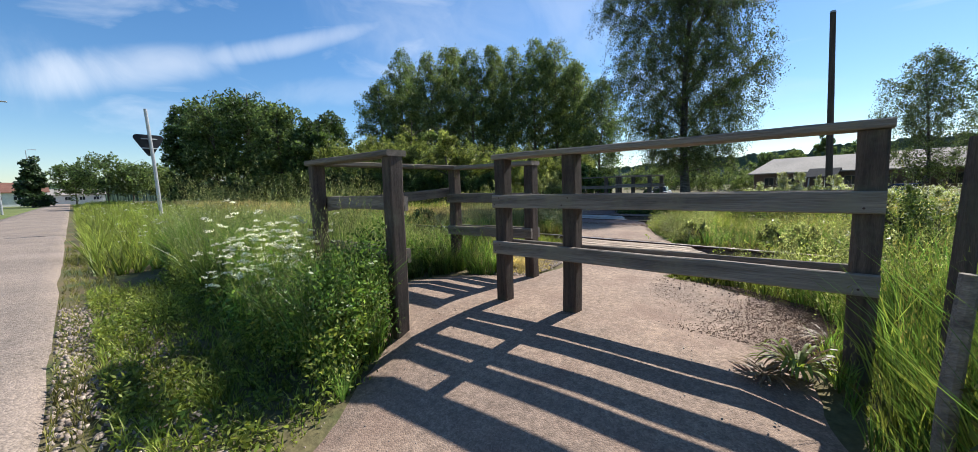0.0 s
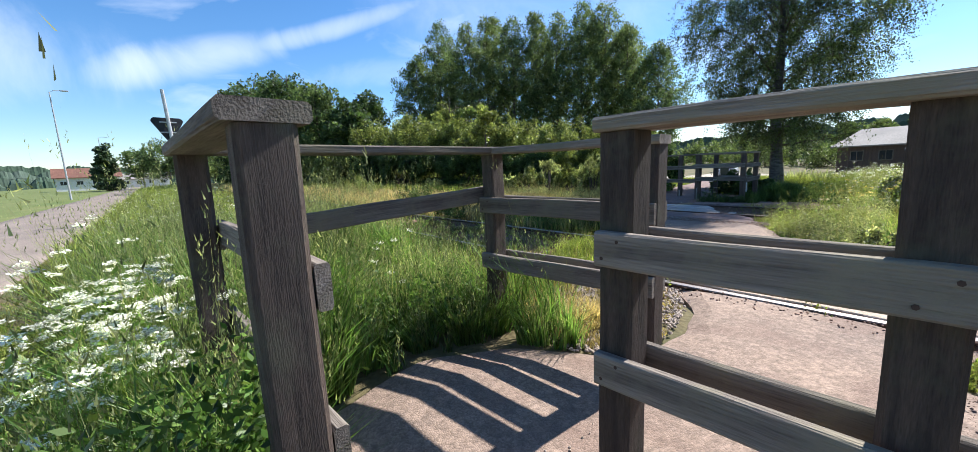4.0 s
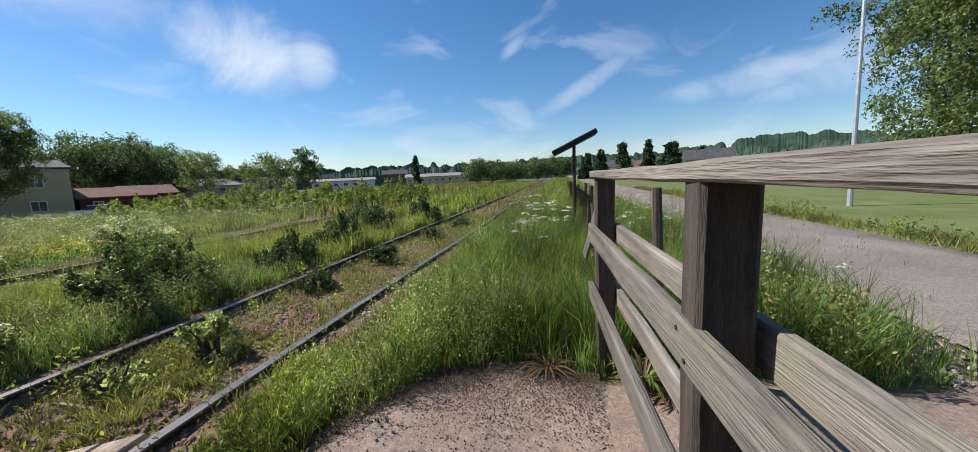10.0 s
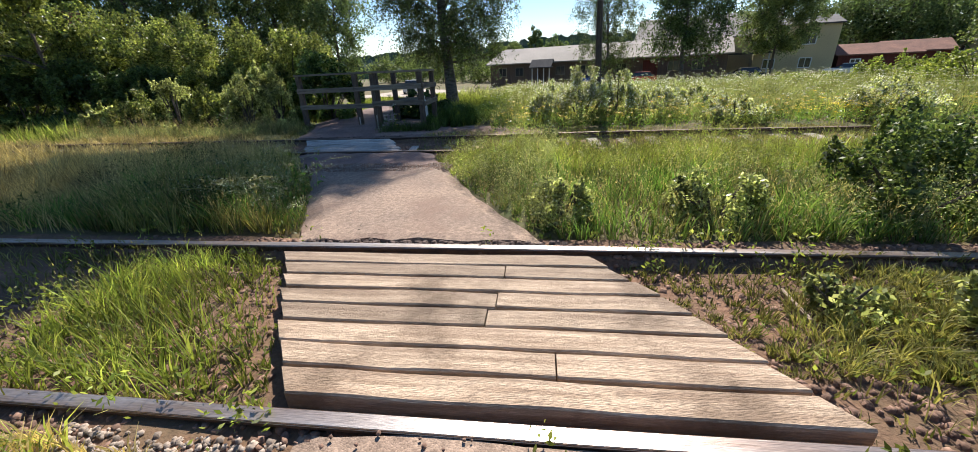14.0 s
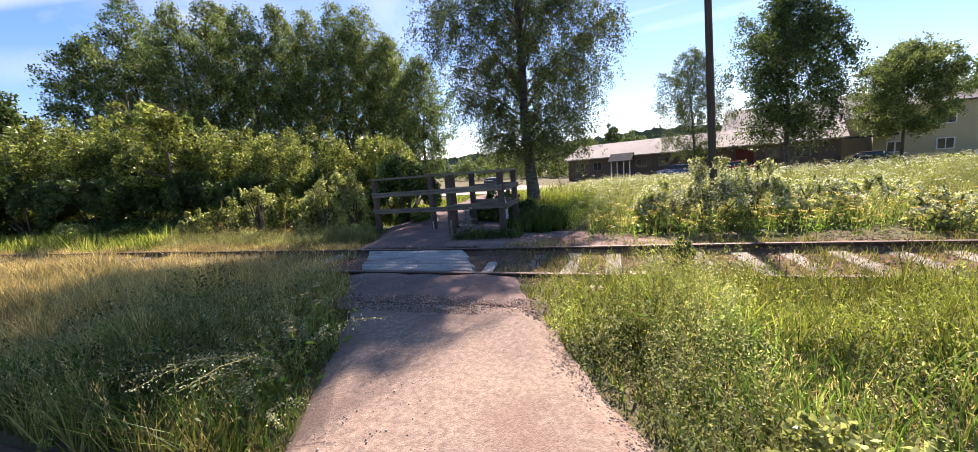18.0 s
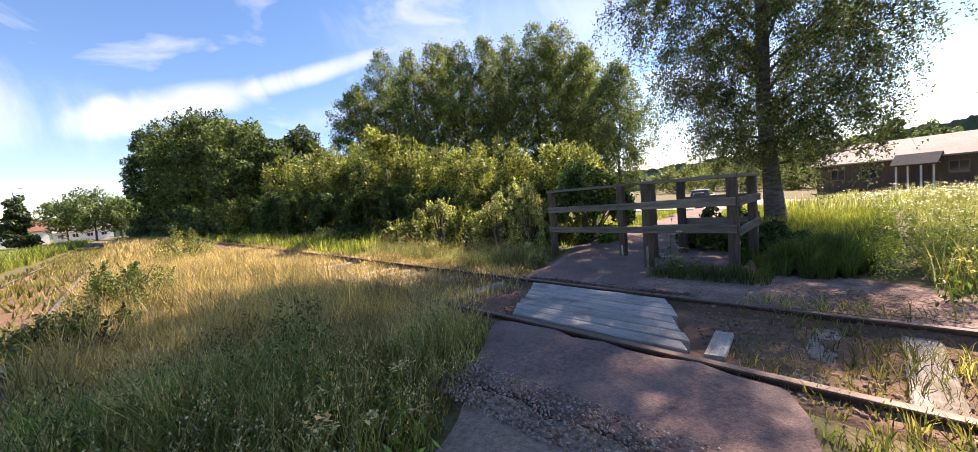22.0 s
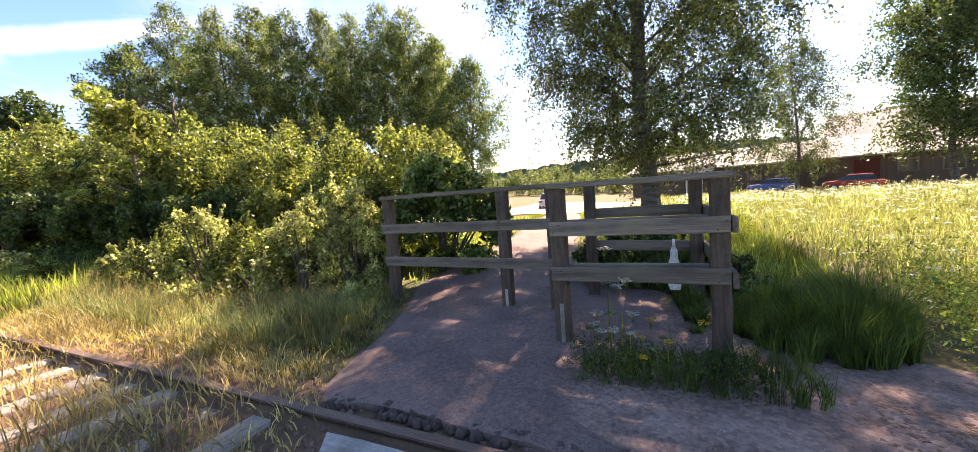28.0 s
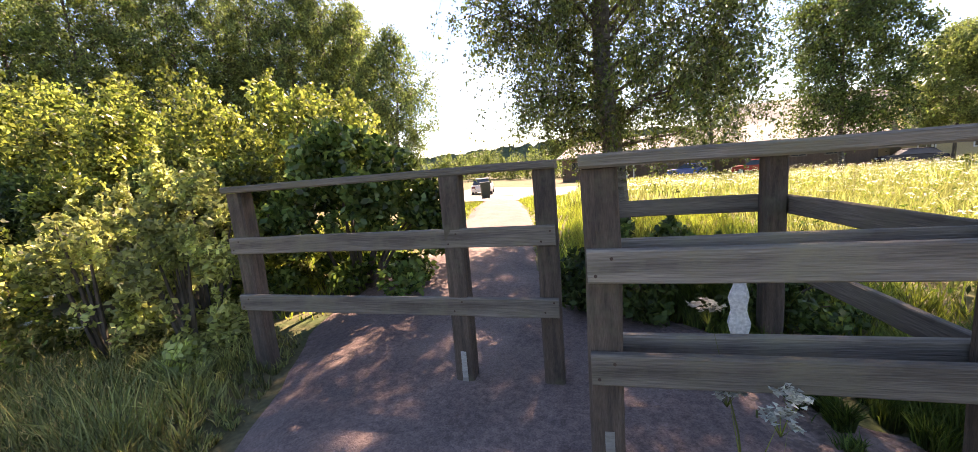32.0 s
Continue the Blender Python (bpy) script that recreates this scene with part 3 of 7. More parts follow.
path_mid = strip("pavement_between_tracks", MIDDLE[:3] + [(-4.74, 10.64, -2.74, 10.64)], ASPHALT, 0.03, "worn reddish asphalt path between the two tracks", "path", 5, wear=0.06)
path_mid_2 = strip("pavement_before_second_track", [(-4.76, 10.67, -2.75, 10.67)] + MIDDLE[3:], DARKASPHALT, 0.034, "darker patched asphalt before the second track", "path", 6, wear=0.06)
path_end = strip("pavement_end", LEAVING, DARKASPHALT, 0.03, "worn reddish asphalt path leading out of the yard", "path", 7, step=0.2)


# ---- railway tracks ----
R1N, R1F, R2N, R2F = 6.6, 8.11, 11.77, 13.26


def rail_profile(name, y, x0, x1, parent, head=None):
    """A flat-bottomed rail: head, web and foot; the head worn bright."""
    bm = bmesh.new()
    sec = [(-0.065, -0.10), (0.065, -0.10), (0.065, -0.088), (0.012, -0.07), (0.010, -0.005), (0.034, 0.004), (0.035, 0.026), (-0.035, 0.026), (-0.034, 0.004), (-0.010, -0.005), (-0.012, -0.07), (-0.065, -0.088)]
    n = int((x1 - x0) / 1.5) + 1
    rng = random.Random(int(y * 10))
    rings = []
    for i in range(n + 1):
        x = x0 + (x1 - x0) * i / n
        dy = 0.008 * math.sin(x * 0.7 + y) + rng.uniform(-0.004, 0.004)
        dz = 0.010 * math.sin(x * 0.5 + 2 * y)
        rings.append([bm.verts.new((x, y + dy + a, b + dz)) for a, b in sec])
    for r0, r1 in zip(rings, rings[1:]):
        for k in range(12):
            bm.faces.new((r0[k], r1[k], r1[(k + 1) % 12], r0[(k + 1) % 12]))
    bm.faces.new(rings[0])
    bm.faces.new(rings[-1][::-1])
    bmesh.ops.recalc_face_normals(bm, faces=bm.faces)
    rail = part(name, bm, RUST, parent)
    bm = bmesh.new()
    rr = [[bm.verts.new(c) for c in q] for q in rings_of(x0, x1, y)]
    for r0, r1 in zip(rr, rr[1:]):
        bm.faces.new((r0[0], r1[0], r1[1], r0[1]))
        bm.faces.new((r0[0], r0[2], r1[2], r1[0]))
        bm.faces.new((r0[1], r1[1], r1[3], r0[3]))
    part("rail_head", bm, head or RAILTOP, rail, "rusty running surface" if head else "worn bright steel running surface")
    return rail


def rings_of(x0, x1, y):
    n = int((x1 - x0) / 1.5) + 1
    rng = random.Random(int(y * 10))
    out = []
    for i in range(n + 1):
        x = x0 + (x1 - x0) * i / n
        dy = 0.008 * math.sin(x * 0.7 + y) + rng.uniform(-0.004, 0.004)
        dz = 0.010 * math.sin(x * 0.5 + 2 * y)
        out.append([(x, y + dy - 0.031, 0.0285 + dz), (x, y + dy + 0.031, 0.0285 + dz), (x, y + dy - 0.0365, 0.02 + dz), (x, y + dy + 0.0365, 0.02 + dz)])
    return out


def track(label, yn, yf, x0, x1, seed, group):
    t = thing("railway_track", label, "railway track")
    head = RUSTTOP if seed == 2 else None
    rail_profile("rail", yn, x0, x1, t, head)
    rail_profile("rail", yf, x0, x1, t, head)
    return t


track1 = track("rusty disused railway track with worn rail heads", R1N, R1F, -70, 90, 1, "tracks")
track2 = track("rusty overgrown railway track with grey sleepers", R2N, R2F, -70, 40, 2, "tracks")


def bed(name, y0, y1, x0, x1, seed):
    def zf(X, Y):
        e = np.minimum(Y - y0, y1 - Y)
        return -0.022 + gza(X, Y) + 0.012 * np.sin(X * 5.1 + Y * 3) * np.sin(Y * 7 + X) - 0.05 * (e < 0.02)
    ob = sheet(name, graded(x0, x1, -10, 8, 0.25, 1.25), np.linspace(y0, y1, 40), zf, BALLAST)
    return tagged(ob, "brown gravel track bed", "track bed", kind="structure")


bed("track_bed_1", R1N - 0.35, R1F + 0.3, -70, 90, 1)
bed("track_bed_2", R2N - 0.25, R2F + 0.4, -70, 40, 2)

# sleepers of the second track
srng = random.Random(21)
bm = bmesh.new()
box(bm, -0.105, -1.15, -0.07, 0.105, 1.15, 0.07, 0.015, wob=0.006, rnd=srng)
sl_mesh = mesh_of("sleeper", bm, SLEEPERWOOD)
for i in range(64):
    x = -23.97 + i * 0.535 + srng.uniform(-0.03, 0.03)
    if -6.4 < x < -3.4:
        continue
    part("sleeper", sl_mesh, None, track2, m=pose(x, (R2N + R2F) / 2 + srng.uniform(-0.05, 0.05), -0.135 + srng.uniform(-0.022, 0.012), 0, 0, srng.uniform(-2, 2)))



def plank_deck(label, y0, y1, xl0, xl1, xr0, xr1, count, mats, seed, splits):
    """Planks laid between the rails along them, their ends cut on the skew of the path."""
    rnd = random.Random(seed)
    deck = thing("crossing_deck", label, "plank deck")
    w = (y1 - y0) / count
    for i in range(count):
        a, b = y0 + i * w + rnd.uniform(0.004, 0.011), y0 + (i + 1) * w - rnd.uniform(0.004, 0.011)
        u = (i + 0.5) / count
        xl, xr = xl0 + (xl1 - xl0) * u + rnd.uniform(-0.02, 0.02), xr0 + (xr1 - xr0) * u + rnd.uniform(-0.03, 0.03)
        sk_l, sk_r = (xl1 - xl0) / count, (xr1 - xr0) / count
        cuts = [xl] + [c for k, c in splits if k == i] + [xr]
        for c0, c1 in zip(cuts, cuts[1:]):
            s0 = sk_l if c0 == xl else 0
            s1 = sk_r if c1 == xr else 0
            c0, c1 = c0 + 0.004, c1 - 0.004
            bm = bmesh.new()
            n = max(2, int((c1 - c0) / 0.25))
            rings = []
            for k in range(n + 1):
                f = k / n
                ja, jb, jz = rnd.uniform(-0.004, 0.004), rnd.uniform(-0.004, 0.004), rnd.uniform(-0.004, 0.004)
                xa = c0 + (c1 - c0) * f - (s0 * (1 - f) + s1 * f) * 0.5
                xb = c0 + (c1 - c0) * f + (s0 * (1 - f) + s1 * f) * 0.5
                rings.append([bm.verts.new(p) for p in ((xa, a + ja, -0.075), (xa, a + ja, 0.012 + jz), (xa, a + ja + 0.008, 0.020 + jz), (xb, b + jb - 0.008, 0.020 + jz), (xb, b + jb, 0.012 + jz), (xb, b + jb, -0.075))])
            for r0, r1 in zip(rings, rings[1:]):
                for k in range(6):
                    bm.faces.new((r0[k], r1[k], r1[(k + 1) % 6], r0[(k + 1) % 6]))
            bm.faces.new(rings[0])
            bm.faces.new(rings[-1][::-1])
            bmesh.ops.recalc_face_normals(bm, faces=bm.faces)
            part("plank", bm, mats, deck)
    return deck


deck1 = plank_deck("pale sun-bleached wooden plank deck between the rails", R1N + 0.10, R1F - 0.09, -2.50, -3.34, -0.26, -1.07, 8, PLANKWOOD, 11, ((4, -1.66), (3, -1.70), (6, -1.64), (1, -1.35)))
deck2 = plank_deck("grey weathered wooden plank deck between the rails", R2N + 0.12, R2F - 0.12, -5.5, -6.22, -3.75, -4.40, 7, OLDPLANK, 12, ((3, -5.2), (5, -4.9)))


# ---- chicane fences ----
def post_mesh(seed, w, h, slope=0.0):
    rnd = random.Random(seed)
    bm = bmesh.new()
    n = 5
    rings = []
    b = 0.012
    sec = [(-w / 2, -w / 2 + b), (-w / 2 + b, -w / 2), (w / 2 - b, -w / 2), (w / 2, -w / 2 + b), (w / 2, w / 2 - b), (w / 2 - b, w / 2), (-w / 2 + b, w / 2), (-w / 2, w / 2 - b)]
    for i in range(n + 1):
        z = -0.3 + (h + 0.3) * i / n
        dx, dy = rnd.uniform(-0.004, 0.004), rnd.uniform(-0.004, 0.004)
        rings.append([bm.verts.new((x + dx, y + dy, z)) for x, y in sec])
    for r0, r1 in zip(rings, rings[1:]):
        for k in range(8):
            bm.faces.new((r0[k], r0[(k + 1) % 8], r1[(k + 1) % 8], r1[k]))
    bm.faces.new(rings[0][::-1])
    bm.faces.new(rings[-1])
    return mesh_of("post", bm, POSTWOOD)


bm = bmesh.new()
tube(bm, [(0, -0.002, 0), (0, 0.002, 0)], [0.006, 0.006], 6)
NAIL = mesh_of("nail", bm, RUST)


def fence(label, posts, runs, seed, levels=(0.42, 0.80), top=1.20, w=0.116):
    """Posts at (x, y, lean); runs: (from post, to post, side of the boards, both sides, levels)."""
    rnd = random.Random(seed)
    f = thing("pedestrian_barrier", label, "fence", group="chicane barriers")
    for i, (x, y, lx, ly, hh) in enumerate(posts):
        part("post", post_mesh(seed * 10 + i, w, hh), None, f, m=pose(x, y, gz(x, y), lx, ly, rnd.uniform(-2, 2)))
    for a, b, side, both, lv, ext0, ext1 in runs:
        pa, pb = Vector((posts[a][0], posts[a][1], gz(*posts[a][:2]))), Vector((posts[b][0], posts[b][1], gz(*posts[b][:2])))
        d = (pb - pa).normalized()
        nrm = Vector((-d.y, d.x, 0))
        za, zb = pa.z, pb.z
        for z in lv:
            for s in ((side, -side) if both else (side,)):
                o = nrm * s * (w / 2 + 0.020)
                board("rail_board", pa - d * (0.05 + ext0) + o + Vector((0, 0, z)), pb + d * (0.05 + ext1) + o + Vector((0, 0, z + rnd.uniform(-0.012, 0.012))), 0.036, 0.110, GREYWOOD, f, 0.006, 0.003, rnd)
            for pi in range(min(a, b), max(a, b) + 1):
                px = Vector((posts[pi][0], posts[pi][1], 0))
                u = max(0.0, min(1.0, (px - Vector((pa.x, pa.y, 0))).dot(d) / (pb - pa).length))
                zz = za + (zb - za) * u + z
                for s in ((side, -side) if both else (side,)):
                    for k in (-1, 1):
                        q = pa.lerp(pb, u) + nrm * s * (w / 2 + 0.0385) + d * 0.025 * k
                        part("nail", NAIL, None, f, m=pose(q.x, q.y, zz + 0.028 * k, 0, 0, math.degrees(math.atan2(d.y, d.x))))
        board("handrail", pa - d * (0.065 + ext0) + Vector((0, 0, posts[a][4] + 0.024)), pb + d * (0.065 + ext1) + Vector((0, 0, posts[b][4] + 0.024)), 0.17, 0.045, GREYWOOD, f, 0.008, 0.003, rnd)
    return f


LV = (0.50, 0.90)
fence_a = fence("grey weathered timber barrier with three rails beside the path", [(-1.85, 3.21, 0, 0, 1.36), (-3.05, 3.17, 0, 0, 1.37), (-2.99, 4.87, 0, 0, 1.25), (-1.885, 4.985, 0, 0, 1.245)],
                [(0, 1, -1, False, (0.61, 1.01), 0, 0), (1, 2, 1, False, (0.98,), 0, 0), (2, 3, 1, True, LV, 0, 0)], 31)
fence_c = fence("grey weathered timber barrier across the path", [(-1.56, 4.14, 0, 0, 1.255), (-0.91, 4.19, 0, 0, 1.255), (0.73, 4.245, 0, 0, 1.245)],
                [(0, 2, 1, True, LV, 0, 0)], 32)
fence_m = fence("grey weathered timber barrier across the path by the hedge", [(-7.58, 15.50, 0, 0, 1.25), (-6.04, 15.45, 0, 0, 1.255), (-5.51, 15.48, 0, 0, 1.255)],
                [(0, 2, -1, False, LV, 0, 0)], 33)
fence_k = fence("grey weathered timber barrier corner under the birch", [(-5.25, 14.69, 0, 0, 1.25), (-4.14, 14.70, 0, 0, 1.245), (-4.20, 16.02, 0, 0, 1.245), (-5.23, 16.02, 0, 0, 1.25)],
                [(0, 1, -1, True, (0.585, 0.94), 0, 0), (1, 2, -1, False, (0.56, 0.935), 0, 0), (2, 3, -1, False, (0.56, 0.935), 0, 0)], 34)
for px, py, z0, z1, fn in ((-5.25, 14.69, 0.02, 0.34, fence_k), (-6.04, 15.45, 0.02, 0.22, fence_m)):
    bm = bmesh.new()
    box(bm, px - 0.012, py - 0.0625, z0, px + 0.02, py - 0.0595, z1, 0.0, wob=0.002)
    part("paint_mark", bm, OLDPLANK, fn, "flaking pale paint on the post")


# ---- trees ----
def trunk_path(rnd, x, y, h, lean=0.02):
    pts, p = [], Vector((x, y, gz(x, y) - 0.2))
    for i in range(9):
        pts.append(tuple(p))
        p = p + Vector((rnd.uniform(-lean, lean) * h * 0.3, rnd.uniform(-lean, lean) * h * 0.3, h / 8))
    return pts


def make_tree(name, label, x, y, h, r, leaf, bark, n, size, seed, low=0.2, trunk_r=None, shape="oval", droop=0.0, limbs=14, clumps=70, group="", three=0.088, lump=(0.16, 0.32)):
    """Trunk, limbs and a ragged crown of leaf clumps hung on the limbs."""
    rnd, rng = random.Random(seed), np.random.default_rng(seed)
    t = thing(name, label, "tree", pose(x, y, 0), group)
    pts = trunk_path(rnd, 0, 0, h * 0.95)
    if gz(x, y):
        pts = [(a, b, c + gz(x, y)) for a, b, c in pts]
    tr = trunk_r or h * 0.016
    bm = bmesh.new()
    tube(bm, pts, [tr * (1.25 if i == 0 else 1 - 0.105 * i) for i in range(9)], 10)
    tips = []
    for i in range(limbs):
        f = low + (0.96 - low) * (i + rnd.random()) / limbs
        k = min(7, int(f * 8))
        b = Vector(pts[k]).lerp(Vector(pts[k + 1]), f * 8 - k)
        an = rnd.uniform(0, 6.28)
        v = (f - low) / (1 - low)
        if shape == "oval":
            wd = r * (math.sin(math.pi * min(1, 0.15 + 0.85 * v)) ** 0.7 + 0.12)
        elif shape == "cone":
            wd = r * (1.02 - v)
        else:
            wd = r * (0.75 + 0.35 * math.sin(3 * v))
        wd *= rnd.uniform(0.7, 1.05) * (0.66 if shape == "round" else 1.0)
        rise = wd * (0.55 if shape != "cone" else -0.1) * rnd.uniform(0.6, 1.2)
        e = b + Vector((math.cos(an) * wd, math.sin(an) * wd, rise))
        m = b.lerp(e, 0.5) + Vector((0, 0, 0.12 * wd))
        e2 = e - Vector((0, 0, droop * wd))
        tube(bm, [b, m, e2], [tr * 0.38 * (1 - 0.6 * v) + 0.01, tr * 0.22 * (1 - 0.6 * v) + 0.008, 0.008], 5)
        tips += [(m, wd), (m.lerp(e2, 0.5), wd), (e2, wd)]
    part("trunk", bm, bark, t)
    blobs = []
    for i in range(clumps):
        p, wd = tips[i % len(tips)]
        s = r * rnd.uniform(*lump)
        if shape == "round":
            d = Vector((rnd.gauss(0, 1), rnd.gauss(0, 1), rnd.gauss(0, 1))).normalized() * rnd.uniform(0.45, 1.0)
            zc, rz = h * (0.52 + low * 0.5), h * (0.46 - low * 0.5)
            s *= 0.8
            blobs.append((d.x * r, d.y * r, zc + d.z * (rz - s * 0.6), s, s))
            continue
        blobs.append((p.x + rnd.gauss(0, 0.10 * r), p.y + rnd.gauss(0, 0.10 * r), p.z + rnd.gauss(0, 0.06 * h) - droop * s, s, s * (0.75 + droop * 1.2)))
    P = blob_points(rng, n, blobs, 0.25)
    P[:, 2] = np.maximum(P[:, 2], h * low * 0.45)
    part("crown", leaves_mesh("crown", P, size, leaf, rng, droop * 1.2, three=three), None, t)
    return t


def make_bush(name, label, x, y, rx, ry, h, leaf, n, size, seed, clumps=26, flowers=None, group="", flower_n=0, lump=(0.14, 0.34), shoot=1.0, dome=0.45):
    rnd, rng = random.Random(seed), np.random.default_rng(seed)
    t = thing(name, label, "bush", pose(x, y, gz(x, y)), group)
    bm = bmesh.new()
    blobs = []
    for i in range(clumps):
        a, q = rnd.uniform(0, 6.28), rnd.random() ** 0.5
        px, py = math.cos(a) * rx * q, math.sin(a) * ry * q
        top = h * (1 - dome * q * q) * rnd.uniform(0.62 + dome * 0.18, 1.08)
        s = min(rx, ry, h) * rnd.uniform(*lump)
        for z in ((top - s, top - 2.2 * s) if top > 2.6 * s else (max(top - s, s * 0.6),)):
            if z > 0:
                blobs.append((px, py, z, s, s * 0.9))
        if i < 9:
            tube(bm, [(px * 0.15, py * 0.15, -0.05), (px * 0.6, py * 0.6, top * 0.55), (px, py, top * 0.92)], [0.012 + 0.008 * h, 0.01 + 0.003 * h, 0.004], 5)
    for i in range(max(6, clumps // 3)):
        a, q = rnd.uniform(0, 6.28), rnd.random() ** 0.5
        s = min(rx, ry, h) * rnd.uniform(0.22, 0.36)
        blobs.append((math.cos(a) * rx * q * 0.95, math.sin(a) * ry * q * 0.95, s * 0.75, s, s * 0.9))
    part("stem", bm, BARK, t)
    P = blob_points(rng, int(n * 0.8), blobs, 0.15)
    m = n - len(P)
    sh = max(4, int(m / 45))
    top = np.array(blobs)[rng.choice(len(blobs), sh)]
    k, f = rng.integers(0, sh, m), rng.uniform(0, 1, m)
    way = np.stack([rng.normal(0, 0.35, sh), rng.normal(0, 0.35, sh), np.full(sh, 1.0)], 1) * (top[:, 4] * shoot * rng.uniform(0.9, 1.9, sh))[:, None]
    Q = top[k, :3] + way[k] * f[:, None] + rng.normal(0, 1, (m, 3)) * (0.05 * top[k, 3] * (1.4 - f))[:, None] * 2.2
    P = np.concatenate([P, Q])
    P[:, 2] = np.abs(P[:, 2] - 0.03) + 0.03
    part("foliage", leaves_mesh("foliage", P, size, leaf, rng), None, t)
    if flowers is not None:
        F = blob_points(rng, flower_n, blobs, 0.95)
        F = F[F[:, 2] > h * 0.3]
        part("blossom", leaves_mesh("blossom", F, size * 0.7, flowers, rng, aspect=0.9), None, t)
    return t



def weeping_tree(name, label, x, y, h, r, leaf, bark, strands, per, size, seed, low=0.15, trunk_r=None, limbs=40, hang=1.2, group="", lean=0.0, twigs=True, widest=0.7, west=0.0):
    """A birch: trunk, rising limbs with side branches, and leaves strung along thin hanging twigs."""
    rnd, rng = random.Random(seed), np.random.default_rng(seed)
    t = thing(name, label, "tree", pose(x, y, 0), group)
    g0 = gz(x, y)
    tr = trunk_r or h * 0.013
    bm = bmesh.new()
    pts, p = [], Vector((0, 0, g0 - 0.2))
    for i in range(11):
        pts.append(p.copy())
        p = p + Vector((rnd.uniform(-0.012, 0.012) * h + lean * h / 10, rnd.uniform(-0.012, 0.012) * h, (h * 0.97 + 0.2) / 10))
    tube(bm, pts, [tr * (1.3 if i == 0 else 1 - 0.092 * i) for i in range(11)], 10)
    lm, segs = bmesh.new(), []
    for i in range(limbs):
        v = (i + rnd.random()) / limbs
        f = low + (0.97 - low) * v
        k = min(9, int(f * 10))
        b = pts[k].lerp(pts[k + 1], f * 10 - k)
        an = i * 2.4 + rnd.uniform(-0.5, 0.5)
        wd = r * math.sin(math.pi * (0.07 + 0.93 * v) ** widest) ** 0.8 * rnd.uniform(0.7, 1.06) + 0.12 * r
        wd *= 1 - west * (2.1 * v - 0.45) * math.cos(an)
        out = Vector((math.cos(an), math.sin(an), 0))
        up = wd * rnd.uniform(0.75, 1.3) * (1 - 0.4 * v) * min(1.0, 0.12 + 3.2 * v)
        up = min(up, max(0.2, g0 + h - b.z))
        mid = b + out * wd * 0.5 + Vector((0, 0, up * 0.68))
        end = b + out * wd + Vector((0, 0, up))
        w0 = tr * 0.17 * (1 - 0.6 * v) + 0.008
        tube(lm, [b, mid, end], [w0, w0 * 0.55, 0.007], 5)
        segs += [(b.lerp(mid, 0.12), mid, 1.5), (mid, end, 1.7)]
        for q in range(4):
            s0 = mid.lerp(end, rnd.uniform(-0.5, 0.8)) if q else b.lerp(mid, 0.7)
            side = Matrix.Rotation(rnd.uniform(-1.3, 1.3), 3, "Z") @ out
            e = s0 + side * wd * rnd.uniform(0.22, 0.5) + Vector((0, 0, wd * rnd.uniform(-0.05, 0.28)))
            tube(lm, [s0, e], [w0 * 0.35, 0.005], 4)
            segs.append((s0, e, 1.3))
    part("trunk", bm, bark, t)
    part("limb", lm, BARK, t)
    A, B = np.array([q[0] for q in segs]), np.array([q[1] for q in segs])
    wt_ = np.array([q[2] for q in segs]) * np.linalg.norm(B - A, axis=1)
    i = rng.choice(len(segs), strands, p=wt_ / wt_.sum())
    f = rng.uniform(0.1, 1.0, strands)[:, None]
    S = A[i] * (1 - f) + B[i] * f
    D = (B - A)[i]
    # the inner crown is filled too
    k = np.arange(0, strands, 2)
    v, an = rng.uniform(0, 1, len(k)) ** 1.1, rng.uniform(0, 2 * np.pi, len(k))
    wd = (r * np.sin(np.pi * (0.07 + 0.93 * v) ** widest) ** 0.8 + 0.1 * r) * (1 - west * (2.1 * v - 0.45) * np.cos(an)) * rng.uniform(0, 1, len(k)) ** 0.55
    S[k] = np.stack([np.cos(an) * wd, np.sin(an) * wd, g0 + h * (low + (1.0 - low) * v) + 0.25 * wd * (1 - v)], 1)
    D[k] = np.stack([np.cos(an), np.sin(an), np.zeros(len(k))], 1)
    D[:, 2] *= 0.3
    D = D / (np.linalg.norm(D, axis=1)[:, None] + 1e-6) + rng.normal(0, 0.55, (strands, 3))
    ln = hang * rng.uniform(0.35, 1.25, strands)
    ln = np.minimum(ln, np.maximum(0.25, (S[:, 2] - g0) * 0.72))[:, None]

    def at(k, u):
        q = S[k] + D[k] * ln[k] * 0.34 * u
        q[:, 2] += ln[k][:, 0] * (0.22 * u[:, 0] - 1.0 * u[:, 0] ** 2)
        return q
    k = rng.integers(0, strands, strands * per)
    u = rng.uniform(0, 1, len(k))[:, None] ** 0.8
    P = at(k, u) + rng.normal(0, 1, (len(k), 3)) * np.array([1.0, 1.0, 0.8]) * (0.075 * hang ** 0.5 if twigs else 1.3 * size)
    P[:, 2] = np.maximum(P[:, 2], g0 + 0.35)
    part("crown", leaves_mesh("crown", P, size, leaf, rng, 0.8, three=0.03), None, t)
